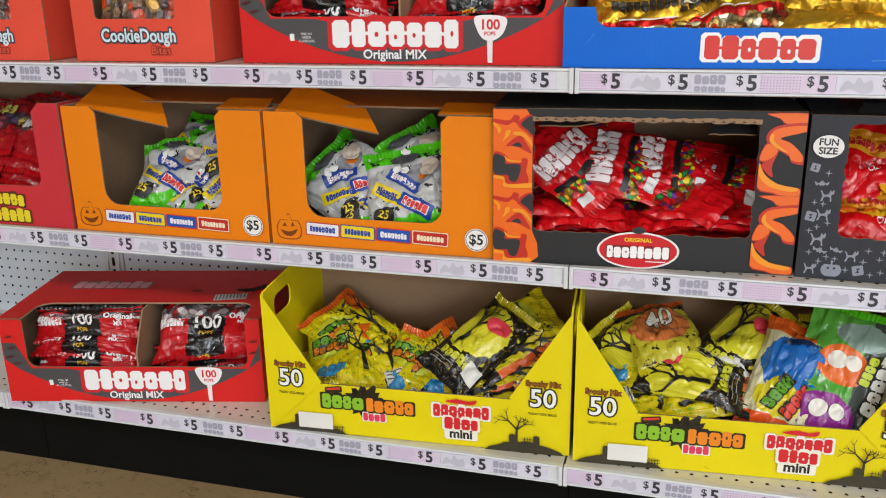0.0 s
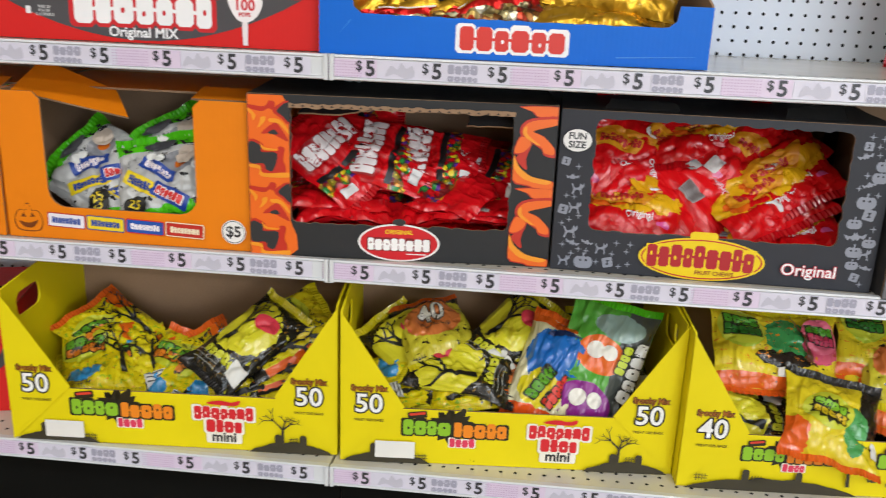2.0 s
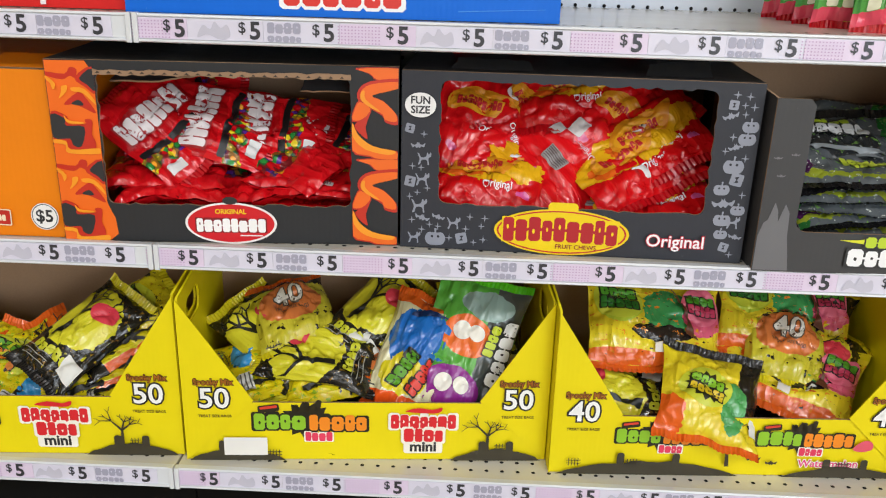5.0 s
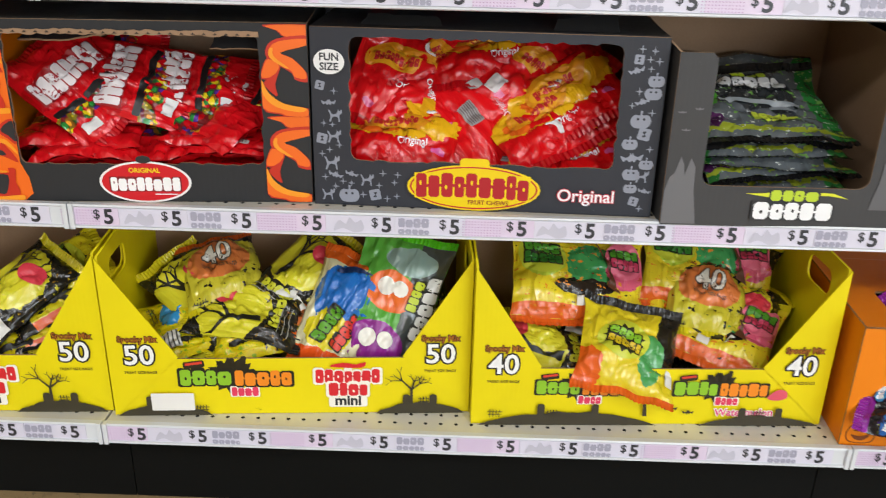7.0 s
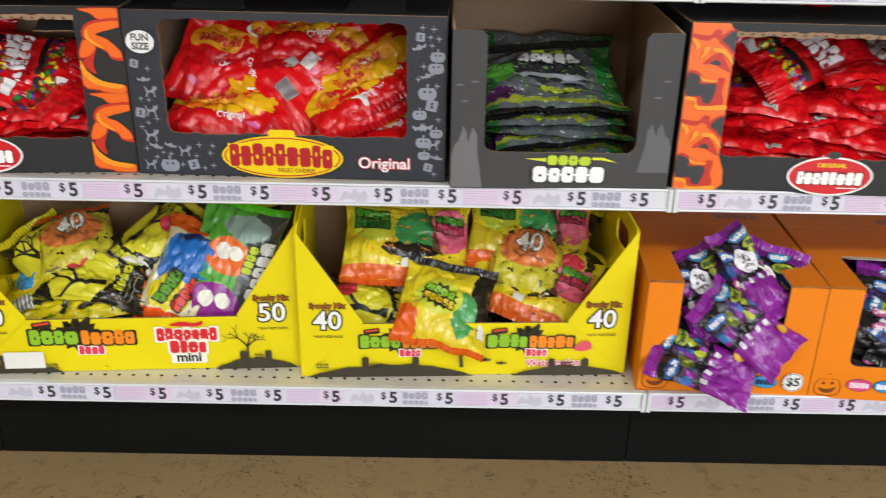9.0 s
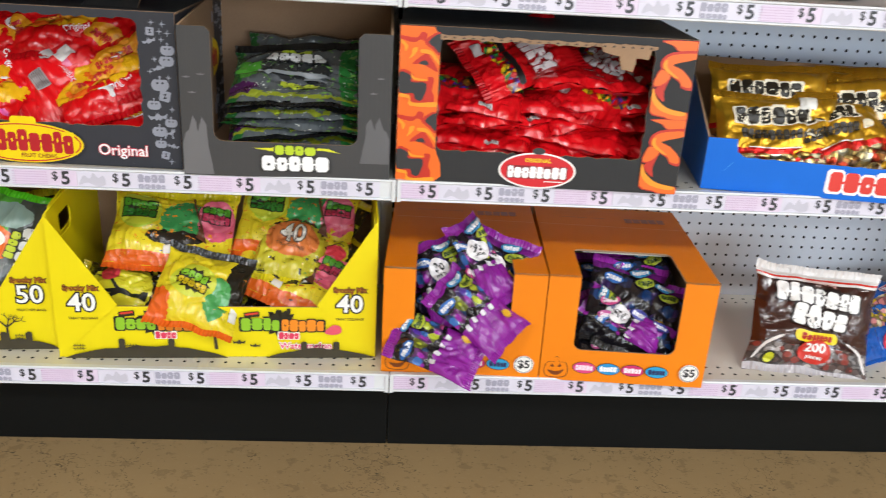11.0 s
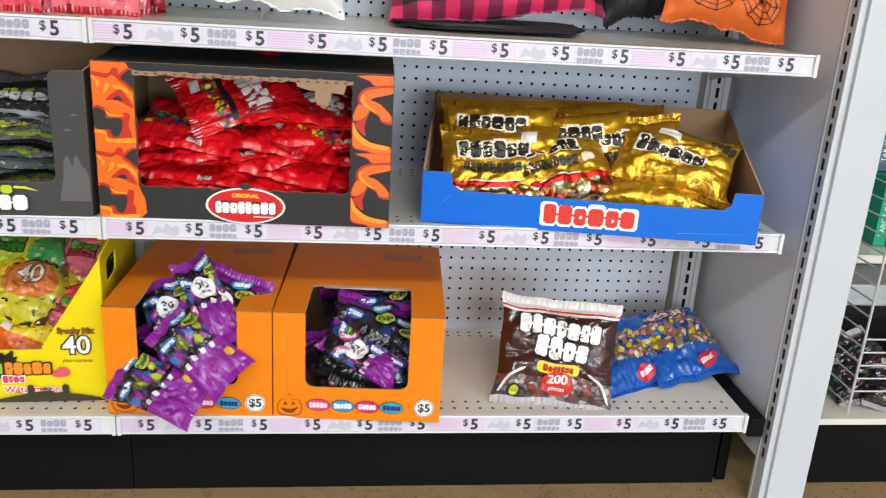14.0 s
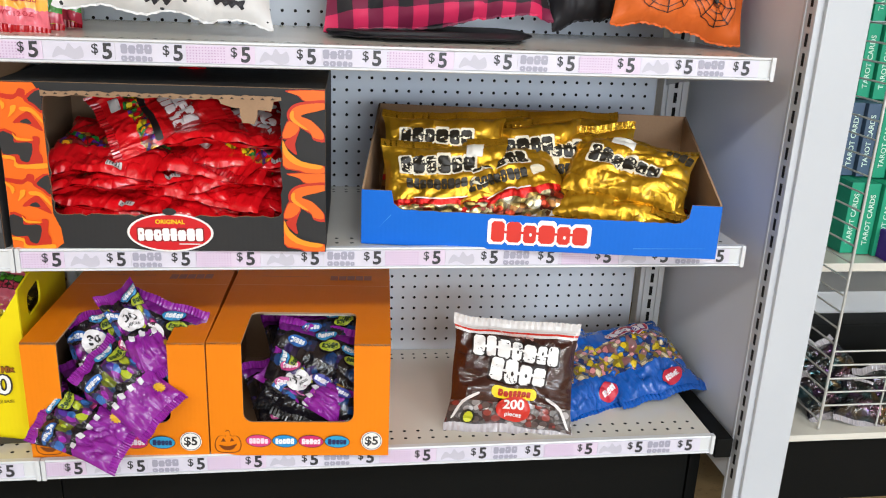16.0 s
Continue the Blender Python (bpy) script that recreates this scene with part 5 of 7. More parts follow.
MELON_FILM = film("pink_green_film", "dcc42a", [("vband", 0.0, 0.3, "e2485c", 0.3), ("oval", 0.68, 0.45, 0.3, 0.3, "3f9f4c", 0.4), ("band", 0.08, 0.26, "5aa84a", 0.3), ("band", 0.0, 0.08, "e2485c", 0.1)], 0.18)
BITES_FILM = film("orange_brown_film", "c8441c", [("cells", 0.1, 0.5, 9, ["6a4a34", "8a6a50", "4a3020", "c8441c", "e0a83a"], 0.4), ("oval", 0.7, 0.6, 0.26, 0.14, "2f6fb2", 0.4)], 0.2)
RED_SEAL, GREEN_SEAL, GOLD_SEAL = film("red_seal", "b80c16", []), film("green_seal", "4fc018", []), film("gold_seal", "c89a28", [], 0.26, 0.85)
YELLOW_SEAL, ORANGE_SEAL, BLACK_SEAL = film("yellow_seal", "dccb1c", []), film("orange_seal", "e2601c", []), film("black_seal", "1a191a", [])
PURPLE_SEAL, CLEAR_SEAL = film("purple_seal", "8e2496", []), film("clear_seal", "b8b2b6", [])


def white_word(art, n):
    art.shape("bag_band", [rounded(-0.07, -0.032, 0.07, -0.02, 0.002, 1)], "171416")
    art.word("bag_word", 0.0, 0.024, 0.128, 0.046, 8, 21, "e6dede", "9c0a12", 0.002)
    art.shape("bag_barcode", [rounded(-0.055, -0.08, -0.025, -0.062, 0.001, 1)], "d8d6d4")


def fold_print(art, n):
    if n in (1, 3):
        art.shape("bag_barcode", [rounded(0.02, -0.078, 0.045, -0.066, 0.001, 1)], "cfcac8")
        for k in range(5):
            art.shape("barcode_bar", [rounded(0.022 + 0.0045 * k, -0.0775, 0.0236 + 0.0045 * k, -0.0665, 0.0003, 1)], "4a4644")


def chew_print(art, n):
    art.shape("bag_sweep", [smooth([(-0.06, 0.03), (-0.02, 0.05), (0.03, 0.044), (0.06, 0.05), (0.05, 0.03), (0.03, 0.004), (-0.02, 0.004), (-0.06, 0.0)], 4)], "dd8f16")
    art.shape("bag_oval", [oval(-0.012, 0.02, 0.048, 0.019, 24, 6)], "e8a41e")
    art.word("bag_word", -0.012, 0.02, 0.076, 0.018, 9, 33, "c0202a", turn=6)
    art.text("bag_text", "Original", 0.015, 0.024, -0.02, "f4eaea", 0.0002)
    if n % 2:
        art.shape("bag_panel", [rounded(-0.06, -0.07, -0.035, -0.04, 0.002, 1)], "d6d2d0")
    else:
        art.shape("size_spot", [oval(0.04, 0.055, 0.015, 0.012)], "eeeaea")
        art.text("bag_text", "FUN", 0.008, 0.04, 0.0585, "2a2a2a", 0.0002)
        art.text("bag_text", "SIZE", 0.008, 0.04, 0.051, "2a2a2a", 0.0002)


def chew_back_print(art, n):
    art.shape("facts_panel", [moved(rounded(-0.02, -0.014, 0.02, 0.014, 0.001, 1), -0.01, -0.01, 1, 1, 90)], "9a9694")
    for k in range(6):
        art.shape("facts_line", [moved(rounded(-0.018, -0.0009, 0.018, 0.0009, 0.0004, 1), -0.02 + 0.004 * k, -0.01, 1, 1, 90)], "6a5a5a")
    art.shape("bag_barcode", [rounded(0.015, 0.02, 0.04, 0.036, 0.001, 1)], "b4b0ae")
    art.text("bag_text", "Original", 0.015, 0.04, -0.03, "f0c8cc", 0.0002, 90)
    art.shape("size_spot", [oval(0.05, -0.065, 0.011, 0.011)], "1c191a")


def twist_print(art, n):
    art.word("bag_word", 0.0, 0.062, 0.06, 0.016, 4, 41, "b9d028")
    art.word("bag_word", 0.0, 0.04, 0.12, 0.024, 5, 42, "e8e8e8", "232323", 0.0012)
    art.shape("bag_line", [rounded(-0.07, -0.018, 0.07, -0.008, 0.002, 1)], "8d9296")
    art.word("bag_word", 0.01, -0.05, 0.07, 0.016, 5, 43, "c3d23c")


def gold_print(art, n):
    art.word("bag_word", -0.012, 0.035, 0.14, 0.034, 6, 51, "1f1a12", "efe6cf", 0.0026)
    art.word("bag_word", -0.015, -0.003, 0.115, 0.021, 9, 52, "2a2214")
    art.shape("bag_spot", [oval(0.065, -0.002, 0.016, 0.009)], "e6ddc4")
    art.shape("bag_line", [rounded(-0.06, -0.033, 0.04, -0.0305, 0.0008, 1)], "f0e6dc")
    if n == 1:
        art.shape("facts_panel", [rounded(0.04, 0.045, 0.07, 0.078, 0.001, 1)], "e4e2dc")


def tangy_print(art, n):
    art.shape("bag_badge", [oval(-0.03, 0.03, 0.05, 0.034, 22, 10)], "c4c82c")
    art.word("bag_word", -0.03, 0.038, 0.075, 0.018, 4, 71, "5c9a22", "1e1c10", 0.0016)
    art.word("bag_word", -0.03, 0.02, 0.075, 0.018, 5, 72, "d87a1c", "1e1c10", 0.0016)
    art.limbs("tree_print", bare_tree(0.045, -0.06, 0.13, 11 + n), "1d1b12")
    fence(art, -0.06, -0.082, 9, "1d1b12")
    art.shape("bat_print", [moved(BAT, 0.03, 0.07, 0.012, 0.011, 15)], "1d1b12")
    if n == 0:
        art.shape("facts_panel", [rounded(0.02, -0.085, 0.06, -0.045, 0.001, 1)], "dcdad2")
        for k in range(5):
            art.shape("facts_line", [rounded(0.023, -0.081 + 0.0075 * k, 0.057, -0.0785 + 0.0075 * k, 0.0004, 1)], "55534e")


def night_print(art, n):
    art.limbs("tree_print", bare_tree(-0.03, -0.04, 0.14, 21 + n), "15140f")
    art.word("bag_word", 0.0, -0.062, 0.08, 0.018, 5, 75, "c8c82a")
    art.shape("bag_badge", [oval(0.02, 0.045, 0.026, 0.02)], "d83a4a")
    for k in range(3):
        art.shape("bag_line", [rounded(-0.05, -0.088 + 0.008 * k, 0.01, -0.0865 + 0.008 * k, 0.0006, 1)], "8f8d80")
    art.shape("facts_panel", [rounded(0.03, -0.08, 0.065, -0.045, 0.001, 1)], "dcdad2")


def gummy_print(art, n):
    art.shape("bag_badge", [oval(-0.07, 0.035, 0.045, 0.04, 22)], "c7d03a")
    art.word("bag_word", -0.07, 0.047, 0.068, 0.02, 4, 71, "4f9a2a", "1e1c10", 0.0018)
    art.word("bag_word", -0.07, 0.025, 0.07, 0.02, 5, 72, "2f7a2a", "1e1c10", 0.0018)
    art.shape("bag_badge", [oval(0.085, 0.035, 0.036, 0.036, 22)], "e46a86")
    art.word("bag_word", 0.085, 0.045, 0.055, 0.017, 4, 73, "4f9a2a", "1e1c10", 0.0014)
    art.word("bag_word", 0.085, 0.026, 0.055, 0.017, 5, 74, "c0365a", "1e1c10", 0.0014)
    art.shape("broom_print", [[(0.03, 0.08), (0.034, 0.08), (0.062, 0.0), (0.074, -0.03), (0.05, -0.02), (0.056, 0.002)]], "5e3420")
    art.shape("facts_panel", [rounded(-0.01, -0.06, 0.012, -0.042, 0.001, 1)], "d8d0c4")


def forty_print(art, n):
    art.text("count_text", "40", 0.055, 0.0, 0.022, "5a4a3a", 0.0028)
    art.text("count_text", "40", 0.055, 0.0, 0.022, "e8e4da", 0.0006)
    art.text("size_text", "TREAT SIZE BAGS", 0.008, 0.0, -0.008, "3a3020", 0.0001)
    art.text("mix_text", "Spooky Mix", 0.016, 0.0, 0.06, "8a2e14", 0.0004)
    fence(art, -0.06, -0.08, 5, "1c1a14")


def blue_print(art, n):
    art.word("bag_word", -0.01, -0.025, 0.07, 0.024, 4, 71, "5c9a22", "1e1c10", 0.002, turn=70)
    art.word("bag_word", 0.025, -0.03, 0.07, 0.022, 5, 72, "d83a2a", "1e1c10", 0.002, turn=70)
    art.shape("bag_line", [smooth([(-0.03, 0.07), (0.0, 0.09), (0.05, 0.075), (0.02, 0.08)], 4)], "0e2a5a")


def green_print(art, n):
    for ex, ez, r in ((-0.015, 0.03, 0.017), (0.012, 0.035, 0.015), (-0.02, -0.065, 0.016), (0.012, -0.062, 0.014)):
        art.shape("round_print", [oval(ex, ez, r, r)], "f0ece0")
    art.word("bag_word", 0.042, 0.03, 0.06, 0.018, 4, 41, "c8d62c", "20201c", 0.0012, turn=85)
    art.word("bag_word", 0.066, 0.01, 0.12, 0.026, 5, 42, "eeeeea", "20201c", 0.0014, turn=85)
    art.text("count_text", "48", 0.02, -0.06, -0.02, "e6df3a", 0.0006, 90)


def lolly_print(art, n):
    art.text("count_text", "100", 0.045, -0.005, -0.002, "16120f", 0.0026)
    art.text("count_text", "100", 0.045, -0.005, -0.002, "f2eeec", 0.001)
    art.text("count_text", "POPS", 0.014, -0.005, -0.03, "e0b22a", 0.0004)
    art.word("bag_word", -0.085, 0.0, 0.06, 0.022, 7, 111, "f0ecec", "c0141c", 0.001)
    art.text("flavour_text", "Original", 0.02, 0.08, 0.008, "f2eeee", 0.0005)
    art.text("flavour_text", "MIX", 0.013, 0.08, -0.008, "f2eeee", 0.0004)


def lolly_roll_print(art, n):
    art.text("count_text", "100", 0.036, -0.005, 0.004, "16120f", 0.0024)
    art.text("count_text", "100", 0.036, -0.005, 0.004, "f2eeec", 0.0008)
    art.text("count_text", "POPS", 0.0105, -0.005, -0.018, "e0b22a", 0.0003)
    art.word("bag_word", -0.082, 0.004, 0.06, 0.02, 7, 111, "f0ecec", "c0141c", 0.001)
    art.text("flavour_text", "Original", 0.018, 0.076, 0.009, "f2eeee", 0.0005)
    art.text("flavour_text", "MIX", 0.012, 0.076, -0.006, "f2eeee", 0.0004)


def skull_print(art, n):
    art.shape("chip", [moved(rounded(-0.04, -0.012, 0.04, 0.012, 0.003), -0.035, -0.012, 1, 1, -38)], "f0d21e")
    art.word("chip_word", -0.035, -0.012, 0.062, 0.013, 9, 131, "22449a", turn=-38)
    art.shape("chip", [moved(rounded(-0.036, -0.012, 0.036, 0.012, 0.003), -0.005, 0.012, 1, 1, -38)], "24469c")
    art.word("chip_word", -0.005, 0.012, 0.056, 0.012, 8, 132, "f0e4e4", turn=-38)
    art.shape("chip", [moved(rounded(-0.036, -0.014, 0.036, 0.014, 0.003), 0.015, -0.045, 1, 1, -38)], "1d3f9a")
    art.word("chip_word", 0.015, -0.045, 0.055, 0.016, 6, 133, "d8302c", "f0ecec", 0.001, turn=-38)
    art.shape("round_print", [oval(0.05, 0.03, 0.02, 0.02)], "c8b8a8")
    art.shape("dark_patch", [smooth([(-0.03, 0.06), (0.0, 0.075), (0.03, 0.062), (0.01, 0.045)], 4)], "4a4a4e")
    art.shape("teeth", [oval(0.0 + 0.0, 0.03, 0.009, 0.008, 12)], "ecebe6")
    art.shape("teeth", [oval(-0.015, 0.036, 0.009, 0.008, 12)], "ecebe6")
    art.shape("count_field", [oval(-0.05, -0.052, 0.022, 0.018, 16)], "1c1a16")
    art.text("count_text", "25", 0.022, -0.05, -0.05, "e8cc28", 0.0004, -20)


def oval_print(art, n, key="black"):
    spots = [(-0.03, 0.045, "2a6ab8", "f0f0f2"), (0.034, 0.05, "a9b52e", "26401a"), (-0.03, -0.005, "c2387a", "f2e2ea"), (0.036, -0.018, "3a3f9a", "e8e8f4"), (-0.03, -0.04, "b84a8a", "f4e4ec"), (0.02, 0.07, "2f8ac0", "f0f0f2")]
    if key == "purple":
        spots = [q for q in spots if q[1] > 0.02]
    for k, (px, pz, field, word) in enumerate(spots):
        art.shape("brand_oval", [oval(px, pz, 0.021, 0.0118, 20, 10 * (k % 3) - 10)], "2a1a30")
        art.shape("brand_oval", [oval(px, pz, 0.0198, 0.0106, 20, 10 * (k % 3) - 10)], field)
        art.word("brand_word", px, pz, 0.03, 0.01, 5, 101 + k, word, turn=10 * (k % 3) - 10)
    if n:
        return
    art.shape("count_spot", [oval(0.0, 0.022, 0.022, 0.024)], "e8e4e6")
    art.text("count_text", "30", 0.022, 0.0, 0.026, "1d1a1e", 0.0008)
    art.text("count_text", "PIECES", 0.0075, 0.0, 0.011, "1d1a1e", 0.0002)


def purple_print(art, n):
    oval_print(art, n, "purple")
    for k in range(4):
        art.shape("facts_chip", [moved(rounded(-0.0045, -0.006, 0.0045, 0.006, 0.0015, 2), -0.036 + 0.02 * k, -0.012 - 0.002 * k, 1, 1, -12)], "d6cfd8")
    art.shape("leaf_print", [moved(SPLAT, 0.035, -0.05, 0.009, 0.011)], "d0a01e")


def pebble_print(art, n):
    art.word("bag_word", 0.0, 0.03, 0.13, 0.03, 7, 122, "e0ce6a", "2a1a14", 0.002)
    art.word("bag_word", -0.02, -0.02, 0.1, 0.022, 8, 123, "e8e2e2")


def melon_print(art, n):
    art.word("bag_word", 0.0, 0.06, 0.11, 0.03, 4, 71, "5c9a22", "1e1c10", 0.002)
    for k in range(4):
        art.shape("facts_chip", [rounded(-0.06 + 0.022 * k, -0.1, -0.044 + 0.022 * k, -0.082, 0.003, 2)], "e6e2c0")
    art.shape("round_print", [oval(0.03, 0.0, 0.035, 0.045)], "5aae5a")
    art.shape("round_print", [oval(0.02, 0.012, 0.01, 0.01)], "3c8a46")
    art.shape("round_print", [oval(0.045, 0.012, 0.01, 0.01)], "3c8a46")


bag_kind("red", 0.15, 0.185, 0.024, RED_FILM, (RED_SEAL, RED_SEAL), white_word, "glossy red candy bag with white print", 4)
bag_kind("red_fold", 0.2, 0.17, 0.021, FOLD_FILM, (RED_SEAL, RED_SEAL), fold_print, "glossy red candy bag lying flat in the stack", 4, bend=0.016)
bag_kind("chew_back", 0.165, 0.2, 0.022, CHEW_BACK, (RED_SEAL, RED_SEAL), chew_back_print, "red candy bag turned with its back to the front", 2)
bag_kind("chew", 0.16, 0.19, 0.024, CHEW_FILM, (RED_SEAL, RED_SEAL), chew_print, "red candy bag with yellow oval print", 3)
bag_kind("chew_y", 0.19, 0.125, 0.026, CHEW_YELLOW, (RED_SEAL, RED_SEAL), chew_print, "yellow and red candy bag", 2)
bag_kind("twist", 0.235, 0.19, 0.022, TWIST_FILM, (BLACK_SEAL, BLACK_SEAL), twist_print, "black and green candy twist bag", 3)
bag_kind("gold", 0.225, 0.15, 0.055, GOLD_FILM, (GOLD_SEAL, CLEAR_SEAL), gold_print, "shiny gold candy bag with black print", 4, bend=0.012)
GOLD_TOP = film("plain_gold_film", "dba92c", [("splat", 7, 0.7, "e8d8a0", 0.1)], 0.28, 0.8, 0.2, 0.45)


def gold_lying_print(art, n):
    art.word("bag_word", -0.01, 0.0, 0.135, 0.034, 6, 51, "1f1a12", "efe6cf", 0.0026, turn=-6)
    art.word("bag_word", 0.085, 0.045, 0.05, 0.022, 4, 53, "2a2214", turn=174)
    art.shape("facts_panel", [moved(rounded(-0.022, -0.013, 0.022, 0.013, 0.001, 1), -0.02, 0.045, 1, 1, -4)], "e4e2dc")


bag_kind("gold_lying", 0.225, 0.135, 0.055, GOLD_TOP, (GOLD_SEAL, GOLD_SEAL), gold_lying_print, "shiny gold candy bag lying across the tray", 2, bend=0.012)
bag_kind("tangy", 0.155, 0.18, 0.034, TANGY_FILM, (ORANGE_SEAL, YELLOW_SEAL), tangy_print, "yellow candy bag with black splash print", 3)
bag_kind("tangy_plain", 0.155, 0.18, 0.034, TANGY_PLAIN, (YELLOW_SEAL, BLACK_SEAL), tangy_print, "yellow candy bag with an orange edge", 2)
bag_kind("night", 0.13, 0.2, 0.045, NIGHT_FILM, (YELLOW_SEAL, BLACK_SEAL), night_print, "black and yellow candy bag with a bare tree print", 2)
bag_kind("gummy", 0.245, 0.16, 0.036, GUMMY_FILM, (YELLOW_SEAL, ORANGE_SEAL), gummy_print, "yellow and orange gummy candy bag with green print", 3)
SMALL_GUMMY = film("small_gummy_film", "e2cb26", [("oval", 0.02, 0.1, 0.22, 0.3, "e2601c", 0.4), ("oval", 0.95, 0.75, 0.18, 0.5, "1e1b16", 0.3), ("oval", 0.72, 0.4, 0.14, 0.3, "4a9a52", 0.4), ("splat", 4, 0.68, "d8782a", 0.1)], 0.16)


def small_gummy_print(art, n):
    art.shape("bag_badge", [oval(-0.015, 0.005, 0.046, 0.036, 22, 8)], "c7cc34")
    art.shape("logo_splash", [moved(SPLAT, -0.015, 0.005, 0.038, 0.028)], "2a2812")
    art.word("bag_word", -0.015, 0.014, 0.058, 0.017, 4, 71, "86bd2a", "1e1c10", 0.0016, turn=172)
    art.word("bag_word", -0.015, -0.005, 0.06, 0.017, 5, 72, "d6b81c", "1e1c10", 0.0016, turn=172)
    art.shape("facts_panel", [rounded(0.07, -0.05, 0.085, -0.02, 0.001, 1)], "d8d6d0")


bag_kind("gummy_small", 0.17, 0.15, 0.04, SMALL_GUMMY, (BLACK_SEAL, ORANGE_SEAL), small_gummy_print, "small yellow gummy candy bag", 1)
bag_kind("forty", 0.145, 0.145, 0.045, FORTY_FILM, (ORANGE_SEAL, YELLOW_SEAL), forty_print, "candy bag with an orange count label", 2)
bag_kind("blue_bag", 0.13, 0.21, 0.055, BLUE_BAG_FILM, (ORANGE_SEAL, ORANGE_SEAL), blue_print, "white and blue candy bag with orange ends", 1)
bag_kind("green_bag", 0.16, 0.24, 0.035, GREEN_BAG_FILM, (GREEN_SEAL, GREEN_SEAL), green_print, "green candy bag with orange and purple round prints", 1)
bag_kind("lolly", 0.235, 0.15, 0.045, LOLLY_FILM, (BLACK_SEAL, RED_SEAL), lolly_print, "red and black lollipop bag with white count", 3)
bag_kind("lolly_roll", 0.235, 0.066, 0.04, LOLLY_FILM, (BLACK_SEAL, RED_SEAL), lolly_roll_print, "red and black lollipop bag with white count", 3, seal=0.006, bend=0.012)
bag_kind("skull", 0.17, 0.155, 0.042, SKULL_FILM, (GREEN_SEAL, GREEN_SEAL), skull_print, "grey and white candy bag with bright green ends", 3)
bag_kind("purple_slim", 0.07, 0.16, 0.036, PURPLE_FILM, (PURPLE_SEAL, PURPLE_SEAL), purple_print, "purple candy bag bunched narrow", 1)
bag_kind("purple", 0.1, 0.155, 0.034, PURPLE_FILM, (PURPLE_SEAL, PURPLE_SEAL), purple_print, "purple candy bag with coloured oval prints", 3)
bag_kind("black", 0.15, 0.16, 0.04, BLACK_FILM, (PURPLE_SEAL, BLACK_SEAL), oval_print, "black candy bag with coloured oval prints", 3)
bag_kind("pebble", 0.2, 0.19, 0.04, PEBBLE_FILM, (RED_SEAL, RED_SEAL), pebble_print, "crimson candy bag with yellow print", 2)
bag_kind("melon", 0.15, 0.24, 0.03, MELON_FILM, (RED_SEAL, RED_SEAL), melon_print, "pink and yellow gummy bag standing on the shelf", 2)
PINK_FILM = film("pink_film", "ee7482", [("band", 0.12, 0.3, "f2b04a", 0.3), ("oval", 0.5, 0.62, 0.35, 0.25, "5aae5a", 0.2), ("splat", 6, 0.66, "f7a0a8", 0.1)], 0.18)


def pink_print(art, n):
    art.text("flavour_text", "Watermelon", 0.03, 0.0, -0.07, "b81830", 0.0022, wide=0.8)
    art.text("flavour_text", "Watermelon", 0.03, 0.0, -0.07, "f6e23a", 0.0004, wide=0.8)
    art.text("weight_text", "NET WT 12 OZ", 0.011, 0.02, -0.102, "c02a3a", 0.0002)


bag_kind("melon_pink", 0.16, 0.24, 0.03, PINK_FILM, (RED_SEAL, RED_SEAL), pink_print, "pink gummy bag standing on the shelf", 1)
bag_kind("bites", 0.2, 0.2, 0.05, BITES_FILM, (RED_SEAL, RED_SEAL), lambda art, n: None, "orange bag of chocolate bites", 1)

# ---- what fills the boxes ----


def fill(box, rows, strip=9.0, size=None):
    """Puts bags into a box: each is slid so that it clears the front up to the height strip, the floor and the sides of that size."""
    for key, x, y, z, lean, spin, yaw in rows:
        ob = bag(key, box @ place(x, y, z, lean, spin, yaw))
        m = np.array(place(x, y, z, lean, spin, yaw))
        co = np.empty(len(ob.data.vertices) * 3)
        ob.data.vertices.foreach_get("co", co)
        co = co.reshape(-1, 3) @ m[:3, :3].T + m[:3, 3]
        low = co[co[:, 2] < strip]
        dy = max(0.0, 0.012 - low[:, 1].min()) if len(low) else 0.0
        dz = max(0.0, 0.008 - co[:, 2].min())
        dx = 0.0
        if size:
            dx = max(0.0, 0.008 - co[:, 0].min()) or min(0.0, size - 0.008 - co[:, 0].max())
        ob.matrix_basis = box @ Matrix.Translation((dx, dy, dz)) @ place(x, y, z, lean, spin, yaw)


rnd = random.Random(17)

# first flame box: flat bags below, leaning bags above
box = pose(-0.133, 0.007, D2, 0, 0, 4.3)
for k in range(4):
    for j in range(2):
        fill(box, [("red_fold", 0.14 + 0.205 * j + rnd.uniform(-0.02, 0.02), 0.115 + rnd.uniform(-0.01, 0.012), 0.022 + 0.021 * k, 84 + rnd.uniform(-5, 4), rnd.uniform(-8, 8), rnd.uniform(-8, 8))], size=0.487)
fill(box, [("red", 0.32, 0.24, 0.11, 44, 85, 0), ("red", 0.14, 0.2, 0.15, 40, 100, 0), ("red", 0.105, 0.115, 0.15, 46, 42, 14), ("red", 0.2, 0.14, 0.148, 46, 74, 8), ("red", 0.28, 0.15, 0.138, 48, 82, 4), ("red", 0.37, 0.15, 0.118, 54, 78, 0), ("red_fold", 0.38, 0.1, 0.11, 72, 60, -8)], size=0.487)

